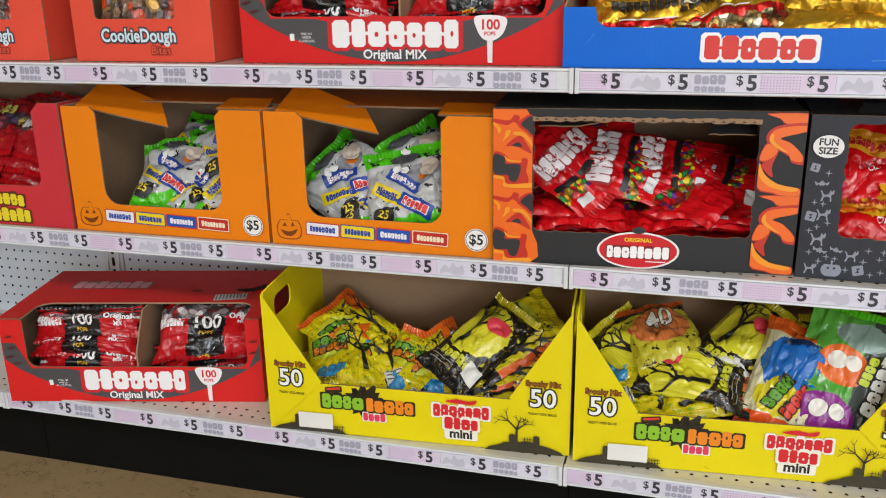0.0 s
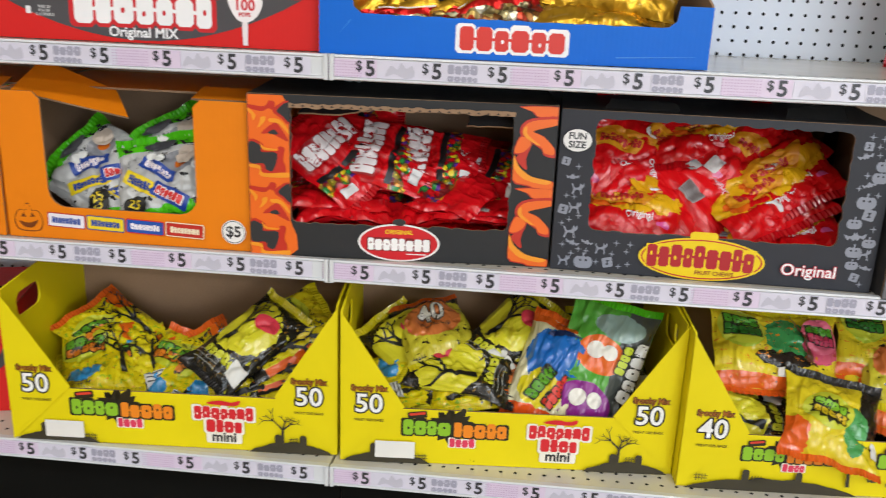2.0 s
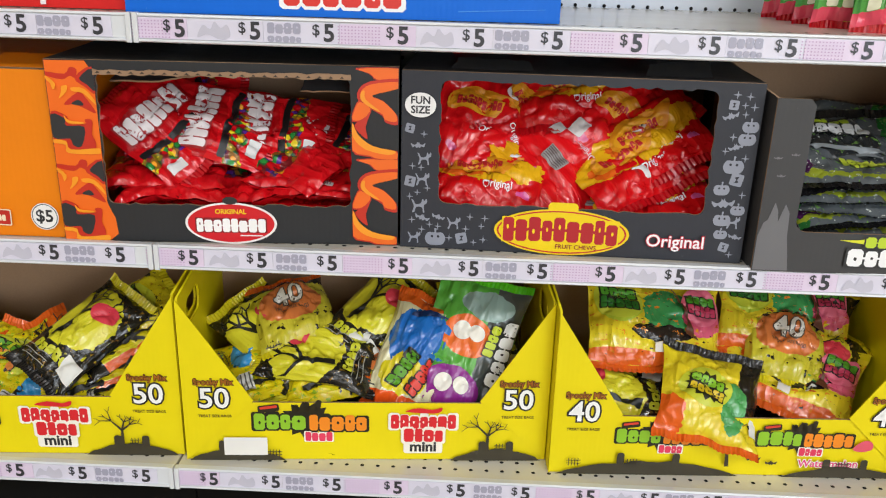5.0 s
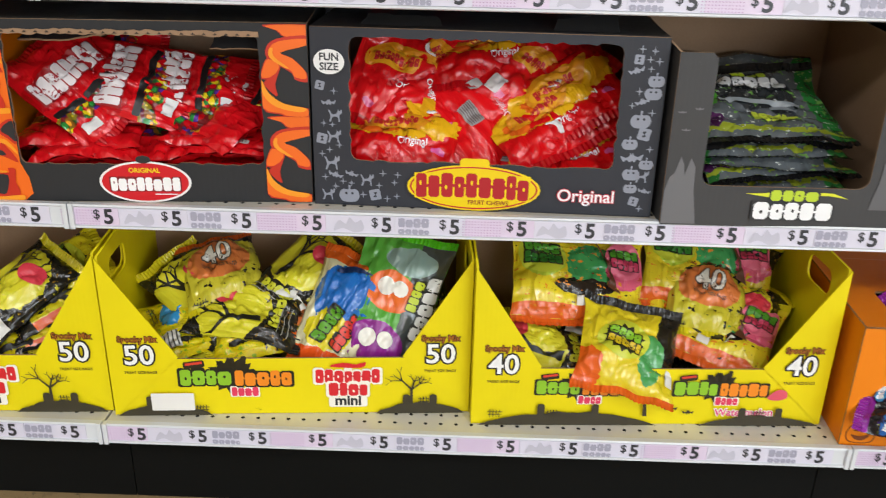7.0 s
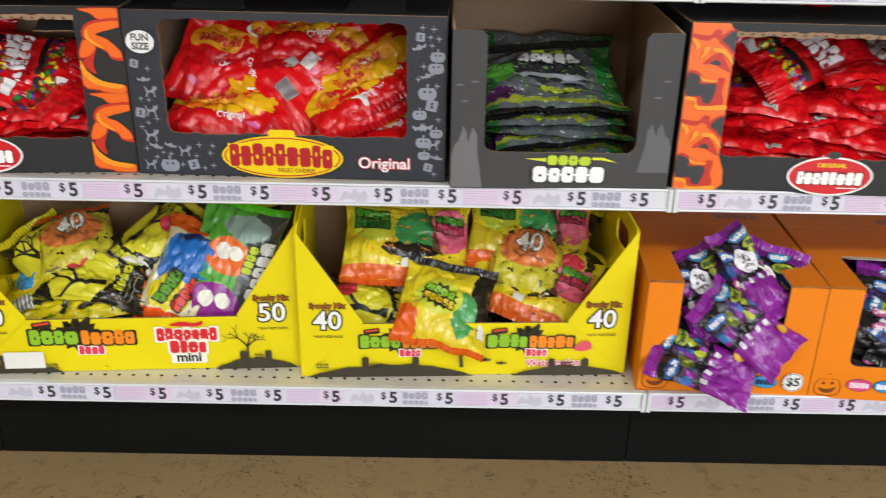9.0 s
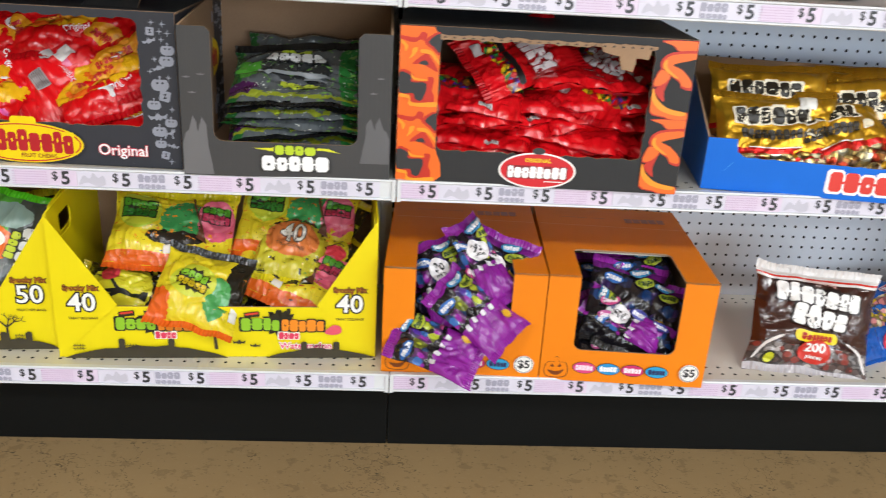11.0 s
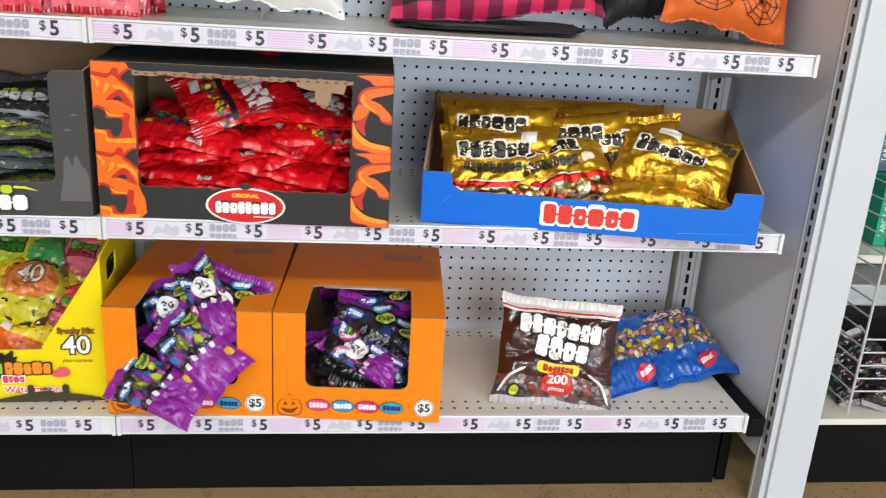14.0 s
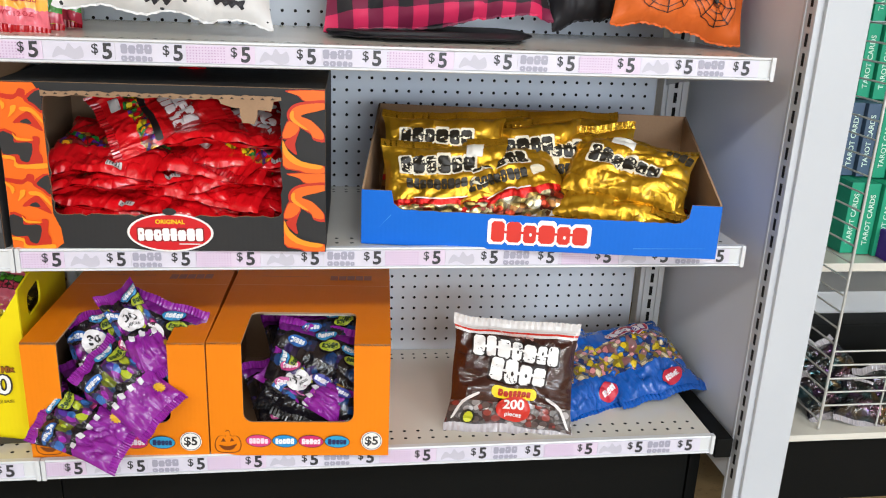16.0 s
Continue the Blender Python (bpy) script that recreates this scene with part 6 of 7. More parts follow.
# second flame box: stacked high
box = pose(1.216, 0.003, D2, 0, 0, -2.2)
for k in range(9):
    for j in range(2):
        if k > 6 and j == 0:
            continue
        fill(box, [("red_fold", 0.14 + 0.205 * j + rnd.uniform(-0.03, 0.03) + (0.025 if k % 2 else -0.02), 0.105 + rnd.uniform(-0.015, 0.02) + 0.003 * k, 0.02 + 0.0195 * k, 78 + rnd.uniform(-8, 7), rnd.uniform(-14, 14), rnd.uniform(-10, 10))], size=0.487)
fill(box, [("red", 0.21, 0.14, 0.205, 48, -62, 0), ("red", 0.36, 0.1, 0.165, 66, -24, -14), ("red", 0.3, 0.2, 0.2, 56, 50, 10), ("red", 0.4, 0.17, 0.17, 52, -34, 0)], size=0.487)

# slate box of chews
box = pose(0.357, 0.038, D2, 0, 0, -2.0)
fill(box, [
    ("chew", 0.13, 0.24, 0.1, 34, 10, 0), ("chew", 0.27, 0.25, 0.1, 34, -25, 0), ("chew", 0.4, 0.24, 0.1, 34, 40, 0),
    ("chew", 0.2, 0.22, 0.19, 36, -14, 0), ("chew", 0.34, 0.23, 0.19, 38, 30, 0), ("chew_y", 0.25, 0.19, 0.205, 50, 6, 0),
    ("chew", 0.1, 0.16, 0.165, 30, -22, 12), ("chew_y", 0.13, 0.075, 0.05, 62, -4, 0), ("chew_y", 0.12, 0.085, 0.088, 54, -8, 0),
    ("chew_back", 0.225, 0.12, 0.125, 42, 38, 4), ("chew", 0.17, 0.16, 0.16, 34, -66, 6), ("chew", 0.33, 0.15, 0.165, 36, -40, 0),
    ("chew_y", 0.37, 0.125, 0.15, 44, 32, -4), ("chew_y", 0.345, 0.1, 0.118, 48, 34, -4), ("chew_back", 0.28, 0.07, 0.055, 62, 80, 0),
    ("chew_y", 0.375, 0.075, 0.075, 50, 24, -6), ("chew_y", 0.4, 0.07, 0.045, 62, 14, -4)], size=0.497)

# grey box of twists
box = pose(0.862, -0.006, D2, 0, 0, 0.5)
for k in range(7):
    fill(box, [("twist", 0.17 + rnd.uniform(-0.012, 0.012), 0.13 + 0.006 * k, 0.022 + 0.017 * k, 82 + rnd.uniform(-5, 4), rnd.uniform(-7, 7) + (180 if k % 3 == 1 else 0), rnd.uniform(-5, 5))], size=0.344)
fill(box, [("twist", 0.17, 0.17, 0.14, 66, 2, 0), ("twist", 0.175, 0.24, 0.14, 62, -5, 0)], size=0.344)

# gold bags
for box, low in ((pose(-0.026, 0.044, D3, 0, 0, 1.8), 0.0), (pose(1.762, 0.028, D2, 0, 0, -8.9), 0.0)):
    fill(box, [
        ("gold", 0.13, 0.15, 0.122, 26, 1, 0), ("gold", 0.138, 0.085, 0.086, 32, 4, 0),
        ("gold", 0.35, 0.23, 0.118, 22, 2, 0), ("gold", 0.38, 0.17, 0.104, 26, 3, 4), ("gold", 0.28, 0.17, 0.11, 22, 8, 0),
        ("gold_lying", 0.46, 0.115, 0.115, 52, -10, -8), ("gold_lying", 0.44, 0.075, 0.07, 62, -8, -6), ("gold", 0.31, 0.1, 0.05, 66, 50, 0), ("gold", 0.24, 0.1, 0.06, 50, 20, 0), ("gold", 0.5, 0.2, 0.06, 60, 10, 0)], 0.062, 0.598)

def pile(box, keys, width, depth, count, low, high, lean, seed, strip):
    """A loose pile of bags, lower ones first."""
    rn = random.Random(seed)
    for k in range(count):
        s = k / max(1, count - 1)
        fill(box, [(keys[k % len(keys)], rn.uniform(0.09, width - 0.09), rn.uniform(0.1, depth - 0.08), low + (high - low) * s, lean + rn.uniform(-9, 9), rn.uniform(-75, 75), rn.uniform(-12, 12))], strip, width)


# yellow box of yellow bags
box = pose(-0.582, 0.003, D1, 0, 0, 3.6)
pile(box, ["tangy", "tangy_plain", "night"], 0.588, 0.3, 11, 0.03, 0.08, 74, 5, 0.105)
fill(box, [
    ("tangy", 0.085, 0.18, 0.135, 62, 40, 20), ("tangy", 0.12, 0.11, 0.112, 66, 12, 8), ("tangy_plain", 0.175, 0.09, 0.092, 64, 24, 4), ("tangy", 0.27, 0.1, 0.09, 60, -16, 0), ("tangy", 0.32, 0.1, 0.1, 58, 35, 0),
    ("tangy_plain", 0.48, 0.13, 0.13, 56, -62, -8), ("tangy", 0.43, 0.1, 0.1, 60, -70, 0), ("tangy_plain", 0.46, 0.085, 0.085, 66, -66, -4), ("night", 0.4, 0.11, 0.165, 58, -34, -6), ("tangy_plain", 0.5, 0.15, 0.165, 54, -48, -10)], 0.105, 0.588)

# yellow box of mixed bags
box = pose(0.013, 0.027, D1, 0, 0, 4.4)
pile(box, ["night", "tangy", "forty", "night"], 0.588, 0.3, 11, 0.03, 0.09, 72, 8, 0.105)
fill(box, [
    ("night", 0.1, 0.15, 0.15, 58, 40, 8), ("forty", 0.155, 0.17, 0.185, 64, 20, 0), ("tangy", 0.1, 0.1, 0.115, 70, -64, 0), ("night", 0.21, 0.1, 0.14, 70, 76, 0), ("night", 0.3, 0.16, 0.185, 54, -40, 0), ("night", 0.14, 0.08, 0.09, 64, 60, 0), ("tangy", 0.235, 0.09, 0.125, 60, -78, 0), ("forty", 0.31, 0.12, 0.13, 58, 50, 0),
    ("blue_bag", 0.37, 0.08, 0.145, 36, -16, -6), ("night", 0.5, 0.16, 0.15, 40, 12, 0), ("green_bag", 0.455, 0.075, 0.165, 26, -14, -8)], 0.105, 0.588)

# yellow box of gummies
box = pose(0.603, 0.037, D1, 0, 0, 3.0)
pile(box, ["night", "gummy_small", "tangy"], 0.588, 0.3, 8, 0.03, 0.08, 74, 9, 0.105)
fill(box, [
    ("night", 0.53, 0.2, 0.17, 46, -20, -14), ("night", 0.49, 0.14, 0.13, 56, -40, -10), ("forty", 0.42, 0.15, 0.165, 52, -12, 0),
    ("gummy", 0.19, 0.15, 0.2, 46, -5, 4), ("gummy", 0.43, 0.2, 0.2, 44, -8, 0), ("night", 0.12, 0.08, 0.1, 66, 84, 0), ("tangy", 0.15, 0.085, 0.075, 70, 88, 0), ("gummy", 0.42, 0.1, 0.125, 60, -24, -4)], 0.105, 0.588)
bag("gummy_small", box @ place(0.258, 0.032, 0.125, 46, -16, 4), "yellow gummy candy bag hanging over the box front")

# tall orange boxes
box = pose(-0.984, 0.02, D2)
fill(box, [("skull", 0.14, 0.13, 0.05, 66, 10, 0), ("skull", 0.17, 0.1, 0.1, 52, 12, 0), ("skull", 0.2, 0.17, 0.14, 50, -8, 0), ("skull", 0.28, 0.15, 0.15, 46, 30, 0), ("skull", 0.2, 0.2, 0.06, 60, 0, 0), ("skull", 0.3, 0.22, 0.08, 50, 180, 0), ("skull", 0.23, 0.09, 0.05, 66, 88, 0), ("skull", 0.21, 0.1, 0.085, 58, 80, 0), ("skull", 0.27, 0.1, 0.095, 56, 100, 0), ("skull", 0.24, 0.16, 0.11, 56, 60, 0)], size=0.42)
box = pose(-0.556, 0.02, D2)
fill(box, [("skull", 0.12, 0.1, 0.1, 40, 60, 0), ("skull", 0.3, 0.2, 0.07, 55, 20, 0), ("skull", 0.17, 0.09, 0.07, 55, 20, 0), ("skull", 0.25, 0.12, 0.125, 40, 40, 0), ("skull", 0.25, 0.055, 0.1, 38, 14, 0)], size=0.42)

# low orange boxes
box = pose(1.203, 0.012, D1, 0, 0, -3.0)
fill(box, [("black", 0.1, 0.2, 0.05, 70, 0, 0), ("black", 0.2, 0.2, 0.05, 70, 20, 0), ("black", 0.15, 0.22, 0.1, 50, 10, 0), ("black", 0.1, 0.11, 0.06, 60, 90, 0), ("black", 0.17, 0.1, 0.1, 44, 20, 0), ("black", 0.18, 0.05, 0.13, 30, -20, 0), ("purple", 0.11, 0.06, 0.16, 40, 24, 0), ("black", 0.205, 0.04, 0.18, 30, -18, 0), ("black", 0.125, 0.03, 0.085, 40, 30, 0)], size=0.298)
bag("purple", box @ place(0.168, -0.006, 0.138, 38, 52, 0), "purple candy bag slung out of the box window")
bag("purple", box @ place(0.1, -0.03, 0.072, 50, 70, -4), "purple candy bag hanging over the shelf edge")
bag("purple_slim", box @ place(0.18, 0.05, 0.215, 40, 34, 0), "purple candy bag standing out of the box top")
box = pose(1.503, -0.002, D1, 0, 0, -4.0)
fill(box, [("black", 0.16, 0.22, 0.06, 66, 0, 0), ("black", 0.15, 0.2, 0.11, 50, 14, 0), ("black", 0.2, 0.14, 0.14, 46, 10, 0), ("black", 0.13, 0.08, 0.065, 52, 20, 0), ("black", 0.19, 0.08, 0.07, 50, -80, 0), ("black", 0.16, 0.1, 0.12, 40, -12, 0), ("black", 0.2, 0.07, 0.1, 46, -20, 0), ("purple_slim", 0.165, 0.045, 0.1, 46, 60, 0)], size=0.31)

# lollipop boxes
for box in (pose(-1.177, -0.03, D1, 0, 0, 13.5), pose(-0.612, 0.07, D3)):
    for k in range(4):
        fill(box, [("lolly_roll", 0.15 + 0.006 * (k % 2), 0.055 + 0.006 * k, 0.042 + 0.036 * k, 34, -4 + 2 * k, 0), ("lolly", 0.15, 0.18, 0.03 + 0.03 * k, 78, 0, 0)], size=0.29)
    fill(box, [("lolly_roll", 0.42, 0.06, 0.045, 36, -4, 0), ("lolly_roll", 0.42, 0.07, 0.085, 36, 12, 0), ("lolly", 0.43, 0.15, 0.05, 74, 4, 0), ("lolly", 0.425, 0.1, 0.135, 48, 4, 0)], size=0.545)

# crimson box, coral boxes, melon bags
box = pose(-1.462, 0.02, D2)
for k in range(5):
    bag("pebble", box @ place(0.31 + rnd.uniform(-0.02, 0.02), 0.12 + 0.01 * k, 0.07 + 0.026 * k, 60, rnd.uniform(-14, 14), 0))
    bag("pebble", box @ place(0.14 + rnd.uniform(-0.02, 0.02), 0.12 + 0.01 * k, 0.07 + 0.026 * k, 60, rnd.uniform(-14, 14), 0))
for x in (-0.968, -1.33):
    bag("bites", pose(x, 0.07, D3) @ place(0.14, 0.045, 0.13, 14, 0, 0))
for k in range(5):
    bag("melon", place(1.025 - 0.006 * k + (0.03 if k == 0 else 0), 0.1 + 0.055 * k, D3 + 0.125, 8, 0, -8), "pink and yellow gummy bag in an upright row")
for k in range(3):
    bag("melon" if k else "melon_pink", place(1.2 + 0.012 * k, 0.115 + 0.06 * k, D3 + 0.125, 8, 0, -6), "pink and yellow gummy bag in an upright row")

# ---- loose bags on the base shelf ----
BROWN_FILM = film("brown_film", "3a1a14", [("band", 0.92, 1.0, "dcd8d6", 0.0), ("band", 0.945, 0.965, "c8322a", 0.01), ("cells", 0.0, 0.24, 15, ["8a8280", "b8b0ae", "5a4a48", "d8d4d2", "8a3a34", "a8a0a0"], 0.08)], 0.2, coat=0.7, crinkle=0.35)
WHITE_SEAL = film("white_zip_film", "dcd8d6", [], 0.3)
BLUE_FILM = film("blue_film", "0f58b4", [("cells", 0.3, 0.72, 16, ["d8b820", "d88a8a", "2a6ab8", "e0a0a0", "d8c028", "1d4a9a", "e8d8b0"], 0.16)], 0.16, coat=0.7)
BLUE_SEAL = film("blue_seal", "0f58b4", [])


def roll_print(art, n):
    art.word("bag_word", 0.0, 0.055, 0.175, 0.04, 7, 141, "f2f0ee", "1c0c0a", 0.002, turn=-4)
    art.word("bag_word", 0.006, 0.012, 0.115, 0.045, 4, 142, "f2f0ee", "1c0c0a", 0.002, turn=-4)
    art.shape("name_plate", [moved(rounded(-0.046, -0.012, 0.046, 0.012, 0.011), 0.002, -0.03, 1, 1, -3)], "ecd21e")
    art.word("name_word", 0.002, -0.03, 0.068, 0.014, 7, 143, "b02a1e", turn=-3)
    art.shape("count_field", [oval(0.003, -0.062, 0.034, 0.027)], "d0362a")
    art.text("count_text", "200", 0.028, 0.003, -0.054, "f4f0ee", 0.0009)
    art.text("count_text", "pieces", 0.013, 0.003, -0.074, "f4f0ee", 0.0003)
    art.text("zip_text", "Resealable Bag", 0.011, 0.0, 0.084, "d8a8a0", 0.0001, -4)
    art.shape("zip_line", [rounded(-0.115, 0.0935, 0.115, 0.0945, 0.0004, 1)], "c8b8b4")
    art.shape("small_badge", [oval(-0.082, -0.083, 0.014, 0.015)], "2a2a1c")
    art.shape("small_badge", [oval(-0.081, -0.083, 0.009, 0.011)], "c9cc2c")
    for sx in (-1, 1):
        art.shape("edge_line", [smooth([(sx * 0.07, -0.035), (sx * 0.1, -0.05), (sx * 0.113, -0.085), (sx * 0.108, -0.085), (sx * 0.096, -0.055), (sx * 0.07, -0.04)], 3)], "e4dedc")


def gum_print(art, n):
    art.shape("logo_edge", [oval(0.0, 0.06, 0.06, 0.02, 26, 4)], "e6d8dc")
    art.shape("logo_field", [oval(0.0, 0.06, 0.056, 0.017, 26, 4)], "b8283e")
    art.word("logo_word", 0.0, 0.06, 0.09, 0.018, 6, 151, "f2eaec", "2a3a8a", 0.001, turn=4)
    art.shape("logo_field", [oval(0.03, -0.08, 0.026, 0.018, 20, 10)], "c8283e")
    art.word("logo_word", 0.03, -0.08, 0.036, 0.012, 6, 152, "f2eaec", turn=10)


bag_kind("roll", 0.245, 0.195, 0.055, BROWN_FILM, (WHITE_SEAL, CLEAR_SEAL), roll_print, "brown stand-up bag of wrapped chocolate sweets", 1, "stand_up_bag", 0.008, 0.016)
bag_kind("gum", 0.215, 0.2, 0.06, BLUE_FILM, (BLUE_SEAL, BLUE_SEAL), gum_print, "blue bag of wrapped bubble gum lying on the shelf", 2, "gum_bag", 0.015)
bag("roll", place(2.055, 0.08, D1 + 0.096, 22, -3, -8))
bag("gum", place(2.21, 0.19, D1 + 0.04, 70, 10, 16))
bag("gum", place(2.365, 0.235, D1 + 0.05, 72, 6, 10))

# ---- treat sacks on the top shelf ----


def cloth(name, base, pattern):
    m, tree, b = base_material(name, 0.6)
    co = tree.nodes.new("ShaderNodeTexCoord").outputs["Object"]
    sep = tree.nodes.new("ShaderNodeSeparateXYZ")
    tree.links.new(co, sep.inputs[0])
    colour = lin(base)
    if pattern == "plaid":
        a = math_node(tree, "GREATER_THAN", math_node(tree, "FRACT", math_node(tree, "MULTIPLY", sep.outputs[0], 19)), 0.5)
        c = math_node(tree, "GREATER_THAN", math_node(tree, "FRACT", math_node(tree, "MULTIPLY", sep.outputs[2], 19)), 0.5)
        both = math_node(tree, "ADD", a, c)
        one = mix_node(tree, math_node(tree, "GREATER_THAN", both, 0.5), lin("d8285a"), lin("7a1a3e"))
        colour = mix_node(tree, math_node(tree, "GREATER_THAN", both, 1.5), one, lin("1b181c"))
    elif pattern == "web":
        v = tree.nodes.new("ShaderNodeTexVoronoi")
        v.feature = "DISTANCE_TO_EDGE"
        v.inputs["Scale"].default_value = 38
        tree.links.new(co, v.inputs["Vector"])
        colour = mix_node(tree, math_node(tree, "LESS_THAN", v.outputs["Distance"], 0.06), lin(base), lin("1c1512"))
    elif pattern == "dots":
        v = tree.nodes.new("ShaderNodeTexVoronoi")
        v.inputs["Scale"].default_value = 45
        tree.links.new(co, v.inputs["Vector"])
        colour = mix_node(tree, math_node(tree, "LESS_THAN", v.outputs["Distance"], 0.16), lin(base), lin("2a2a2e"))
    if isinstance(colour, tuple):
        b.inputs["Base Color"].default_value = colour
    else:
        tree.links.new(colour, b.inputs["Base Color"])
    w = noise_node(tree, 700, 1, 0.5, co)
    bump(tree, b, w.outputs[0], 0.2, 0.0006)
    return m


def sack(x, y, w, d, h, mat, seed, label, sag=0.03):
    """A soft folded treat sack resting on the shelf."""
    bm = bmesh.new()
    n, rings = 36, 14
    o = Vector((seed, seed * 2.3, 0))
    rows = []
    for j in range(rings + 1):
        s = j / rings
        grow = 0.72 + 0.28 * min(1, s * 4) ** 0.6
        row = []
        for i in range(n):
            a = 2 * math.pi * i / n
            cx, cy = math.copysign(abs(math.cos(a)) ** 0.6, math.cos(a)), math.copysign(abs(math.sin(a)) ** 0.6, math.sin(a))
            wr = 1 + 0.12 * noise.noise(Vector((math.cos(a) * 2.5, math.sin(a) * 2.5, s * 2)) + o) + 0.05 * noise.noise(Vector((math.cos(a) * 7, math.sin(a) * 7, s * 5)) + o)
            row.append(bm.verts.new((w / 2 * cx * grow * wr, d / 2 * cy * grow * wr, 0.002 + h * s + sag * (0.5 + noise.noise(Vector((cx, cy, 3)) + o)) * (1 - s) * min(1, s * 6))))
        rows.append(row)
    for j in range(rings):
        for i in range(n):
            bm.faces.new((rows[j][i], rows[j][(i + 1) % n], rows[j + 1][(i + 1) % n], rows[j + 1][i]))
    bm.faces.new(rows[0][::-1])
    bm.faces.new(rows[-1])
    for f in bm.faces:
        f.smooth = True
    return put("treat_sack", bm, mat, None, pose(x, y, D3 + 0.001), label, "treat sack", "treat sacks")


SACK_WHITE, SACK_PLAID, SACK_WEB = cloth("white_dotted_cloth", "dfdcda", "dots"), cloth("pink_plaid_cloth", "d8285a", "plaid"), cloth("orange_web_cloth", "d8641c", "plain")
SACK_DARK = cloth("black_cloth", "1c191d", "none")
def motifs(art, n):
    for k, (px, pz, sc, code, form) in enumerate([(-0.02, -0.13, 0.034, "2c2a30", BAT), (0.1, -0.128, 0.026, "2c2a30", BAT), (-0.075, -0.115, 0.022, "d8641c", GOURD), (0.045, -0.112, 0.02, "4a3a8a", STAR), (0.075, -0.1, 0.02, "d8641c", GOURD), (-0.12, -0.128, 0.02, "2c2a30", BAT), (0.01, -0.095, 0.02, "d8641c", GOURD)]):
        art.shape("printed_motif", [moved(form, px, pz, sc, sc, 12 * k - 20)], code)


def webs(art, n):
    for cx, cz, r in ((-0.045, -0.085, 0.05), (0.055, -0.09, 0.045)):
        for k in range(9):
            a = 2 * math.pi * k / 9
            ex, ez = cx + r * math.cos(a), cz + r * math.sin(a)
            px, pz = -math.sin(a) * 0.0009, math.cos(a) * 0.0009
            art.shape("web_thread", [[(cx + px, cz + pz), (ex + px, ez + pz), (ex - px, ez - pz), (cx - px, cz - pz)]], "1c1512")
            art.level -= 1
        for q in (0.3, 0.55, 0.8, 1.0):
            art.shape("web_ring", [oval(cx, cz, r * q, r * q, 9), oval(cx, cz, r * q - 0.0014, r * q - 0.0014, 9)], "1c1512")
            art.level -= 1
        art.shape("spider_print", [moved(SPLAT, cx, cz, 0.008, 0.01)], "1c1512")


for key, w, h, mat, draw, label in (("sack_white", 0.34, 0.3, SACK_WHITE, motifs, "white treat sack with bats and pumpkins printed on it"), ("sack_plaid", 0.42, 0.32, SACK_PLAID, lambda a, n: None, "pink and black plaid treat sack"),
                                    ("sack_web", 0.25, 0.3, SACK_WEB, webs, "orange treat sack with black spider webs"), ("sack_dark", 0.2, 0.3, SACK_DARK, lambda a, n: None, "black ruffled treat sack"), ("sack_side", 0.16, 0.3, SACK_PLAID, lambda a, n: None, "dark pink plaid sack behind the orange one")):
    bag_kind(key, w, h, 0.1, mat, (mat, mat), draw, label, 1, "treat_sack", 0.03, 0.004)
bag("sack_white", place(1.46, 0.17, D3 + 0.165, 20, -6, 6))
bag("sack_plaid", place(1.9, 0.27, D3 + 0.17, 24, 4, 0))
bag("sack_dark", place(2.2, 0.33, D3 + 0.17, 20, 10, 0))
bag("sack_web", place(2.345, 0.2, D3 + 0.165, 18, -8, 0))
bag("sack_side", place(2.42, 0.3, D3 + 0.18, 18, -14, 0))
sack(1.89, 0.235, 0.36, 0.24, 0.01, SACK_DARK, 4.0, "folded black sack lying under the plaid one", 0.0)

# ---- next unit beyond the end post ----
BAYX = 2.58
put("kick_plate", box_mesh(BAYX, 0.085, 0, BAYX + 1.2, 0.1, 0.165, 0.001), BLACK_STEEL, label="black steel base of the next shelving unit", category="kick plate")
put("base_shelf", box_mesh(BAYX, 0.05, 0.166, BAYX + 1.2, 0.6, 0.18, 0.001), DECK_STEEL, label="white base shelf of the next unit", category="shelf")
put("back_panel", box_mesh(BAYX, 0.6, 0.18, BAYX + 1.2, 0.62, 1.6), PANEL_STEEL, label="grey back panel of the next unit", category="back panel")
SLAT = surface("grey_slat", "b4b3af", 0.4, 0.06)
rack = thing("slatwall", pose(0, 0, 0), "grey slatted rail panel behind the basket", "slatwall")
for k in range(9):
    part("slat", box_mesh(BAYX, 0.56, 0.33 + 0.018 * k, BAYX + 1.2, 0.575, 0.343 + 0.018 * k, 0.002), SLAT, rack)
mid = put("shelf", box_mesh(BAYX, 0.16, 0.49, BAYX + 1.2, 0.6, 0.508, 0.002), DECK_STEEL, label="white middle shelf of the next unit", category="shelf")
plate = put("white_box", box_mesh(2.68, 0.4, 0.29, 3.4, 0.55, 0.35, 0.003), WHITE_STEEL, label="plain white shelf front behind the wire basket", category="shelf front")
# black block added in place of the shade inside the unit, below the white strip
put("interior_shade_block", box_mesh(2.72, 0.32, 0.182, 3.3, 0.39, 0.3, 0.004), BLACK_STEEL, label="black block put in for the shaded interior below the white strip", category="box")


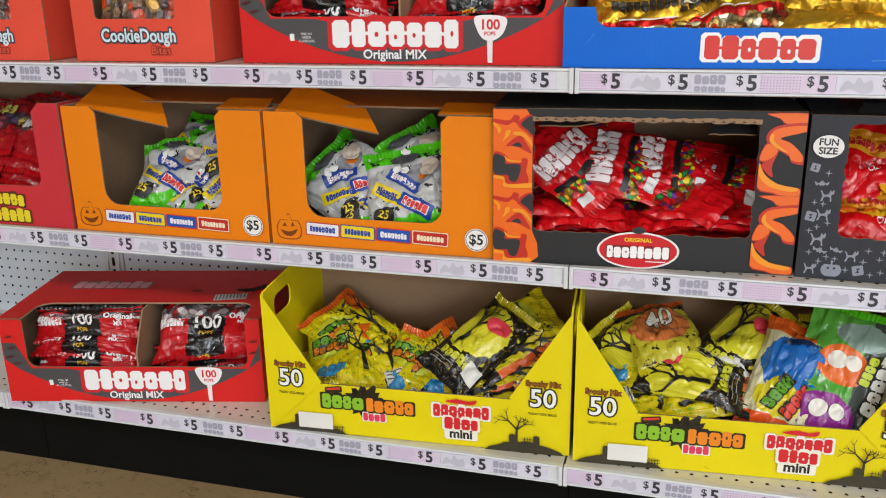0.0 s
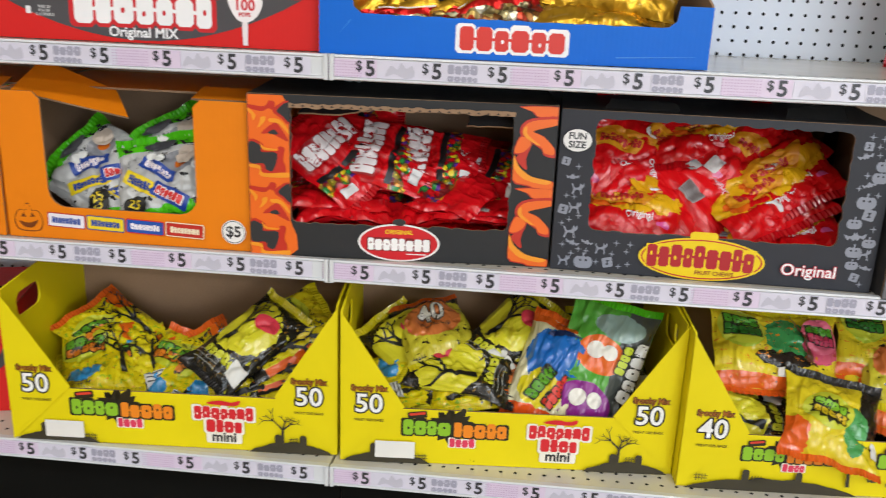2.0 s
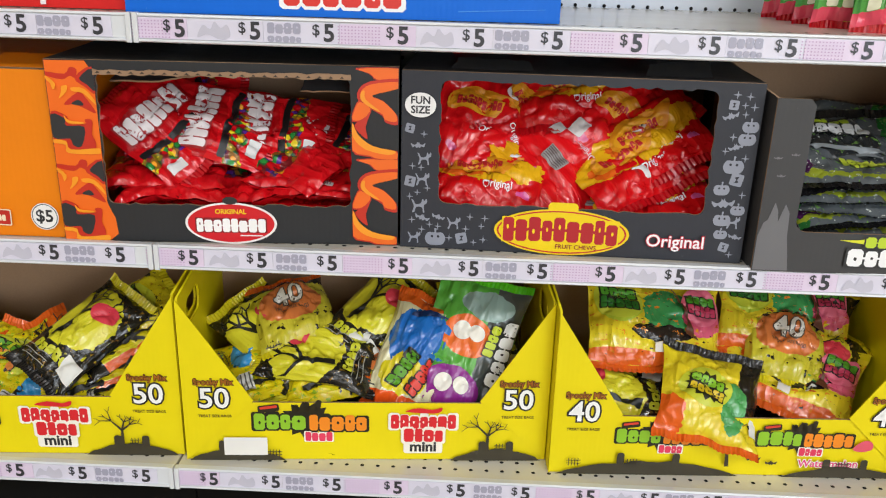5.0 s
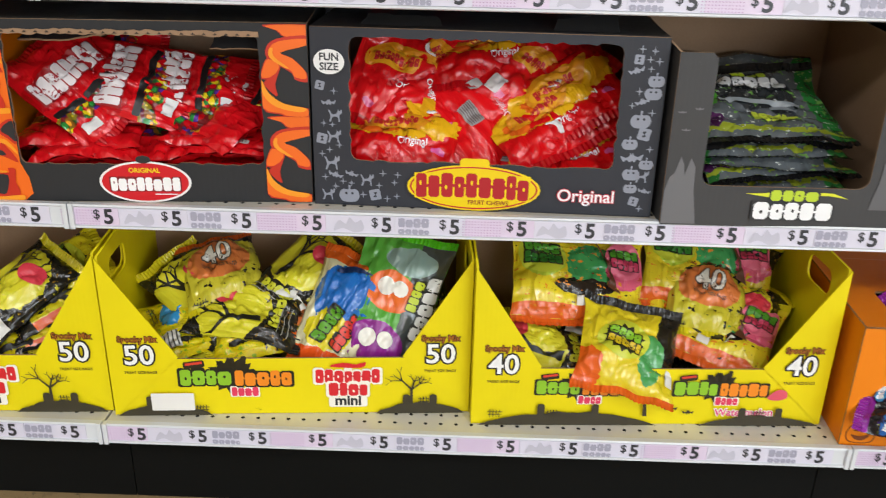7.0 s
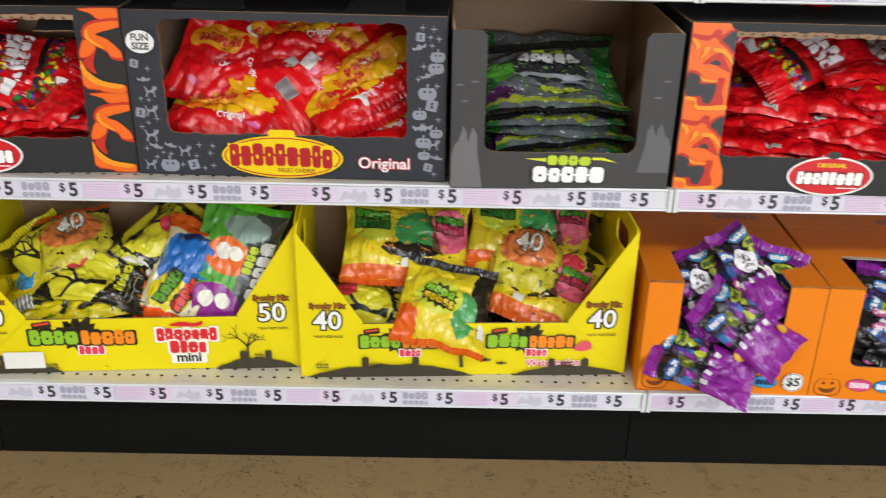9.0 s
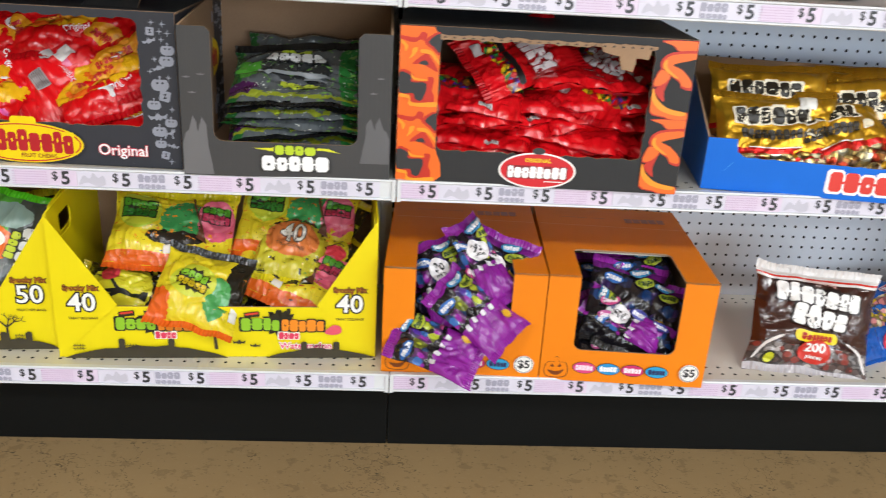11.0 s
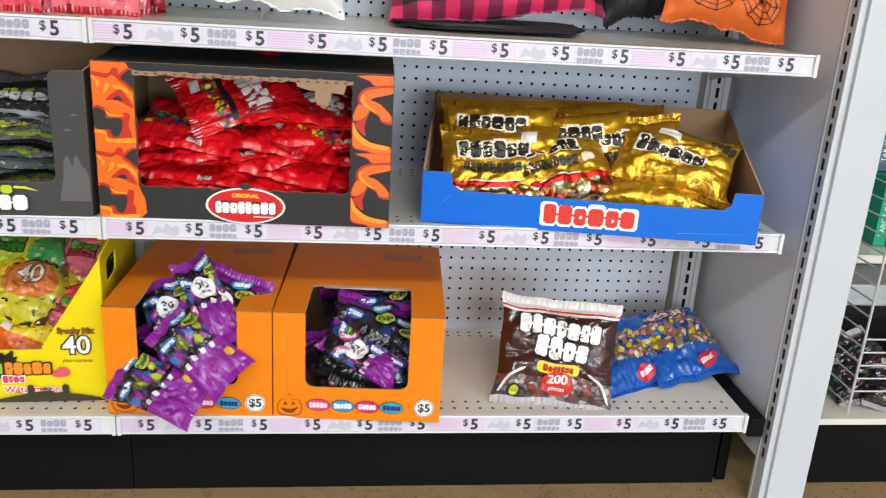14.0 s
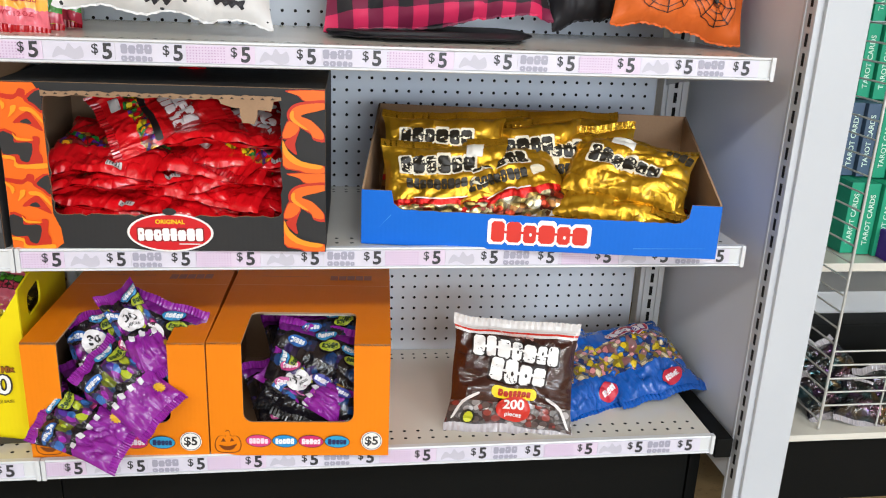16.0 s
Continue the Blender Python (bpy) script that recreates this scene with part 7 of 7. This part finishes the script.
def wire_mesh(runs, r=0.0019):
    cu = bpy.data.curves.new("wire", "CURVE")
    cu.dimensions, cu.bevel_depth, cu.bevel_resolution = "3D", r, 1
    for run in runs:
        sp = cu.splines.new("POLY")
        sp.points.add(len(run) - 1)
        for p, c in zip(sp.points, run):
            p.co = (*c, 1)
    ob = bpy.data.objects.new("wire", cu)
    me = bpy.data.meshes.new_from_object(ob)
    bpy.data.objects.remove(ob)
    bpy.data.curves.remove(cu)
    return me


basket = thing("wire_basket", pose(0, 0, 0), "chrome wire basket rack on the next unit", "wire basket")
bx, by = 2.70, 0.07
part("corner_wire", wire_mesh([[(bx, by, 0.182), (bx, by, 1.4)]], 0.003), WIRE, basket)
for k in range(30):
    zz = 0.2 + 0.034 * k
    part("side_wire", wire_mesh([[(bx, by - 0.003, zz), (bx, 0.5, zz)]]), WIRE, basket)
for k in range(5):
    zz = 0.235 + 0.03 * k
    part("front_wire", wire_mesh([[(bx, by, zz), (bx + 0.9, by, zz)]]), WIRE, basket)
for k in range(6):
    xx = bx + 0.13 * (k + 1)
    part("upright_wire", wire_mesh([[(xx, by + 0.003, 0.182), (xx, by + 0.003, 0.36)]]), WIRE, basket)
CARD_GREEN = board("229c78", "green_card")
CARD_BLUE = board("4a5f78", "blue_grey_card")


def card_box(x, y, z, mat, m_text, label, group):
    t = put("card_box", box_mesh(x, y, z, x + 0.028, y + 0.1, z + 0.152, 0.0012), mat, None, None, label, "card box", group)
    art = Art(t)
    for k in range(2):
        me = lettering("TAROT CARDS", 0.016, 0, 0, 0, 0.0002, 90)
        for v in me.vertices:
            v.co = (v.co.x + x + 0.014, y, v.co.z + z + 0.075)
        if k == 0:
            art.lay("spine_text", me, m_text)
    return t


for j, zz in enumerate((0.51, 0.665, 0.82, 0.975)):
    for k in range(7):
        card_box(2.772 + 0.03 * k, 0.22 - 0.01 * k + 0.05 * j, zz, CARD_GREEN if j != 1 or k > 1 else CARD_BLUE, "cfe8da", "green boxed card deck with light spine lettering" if j != 1 or k > 1 else "blue boxed card deck", "boxed card decks")
for j, zz in enumerate((0.51, 0.665, 0.82, 0.975)):
    for k in range(4):
        card_box(2.6 + 0.03 * k, 0.36, zz, CARD_BLUE, "b8c4d0", "blue-grey boxed card deck", "blue boxed card decks")
put("purple_box", box_mesh(2.84, 0.162, 0.51, 2.9, 0.2, 0.57, 0.002), board("4a1f86", "purple_card"), label="purple card box at the shelf front", category="box")
SHINY = film("iridescent_film", "3a3440", [("cells", 0.0, 1.0, 4, ["4a2a5a", "2a4a4e", "5a4a2a", "3a3440", "5a3a4a"], 0.5)], 0.12, 0.8, 0.9)
bag_kind("shiny", 0.12, 0.09, 0.05, SHINY, (CLEAR_SEAL, CLEAR_SEAL), lambda art, n: None, "iridescent dark foil bag in the wire basket", 2, "foil_bag")
for x, y, z, l, s in ((2.75, 0.15, 0.22, 50, 10), (2.82, 0.12, 0.21, 60, -20), (2.79, 0.2, 0.25, 40, 30), (2.9, 0.15, 0.22, 50, 5), (2.98, 0.17, 0.23, 45, 40), (2.74, 0.23, 0.25, 40, -30)):
    bag("shiny", place(x, y, z, l, s, 0))
put("orange_tag", box_mesh(2.86, 0.075, 0.182, 2.94, 0.12, 0.187), ink("d8541c"), label="orange paper tag lying on the shelf", category="tag")

# scrap of paper under the end bracket
put("paper_scrap", drawn([[(0, 0), (0.05, 0.01), (0.045, 0.05), (0.005, 0.04)]], 0.001), ink("3a7ab8"), None, pose(2.462, 0.2, 0.004, -70, 0, 20), "blue paper scrap on the floor by the post", "paper scrap")
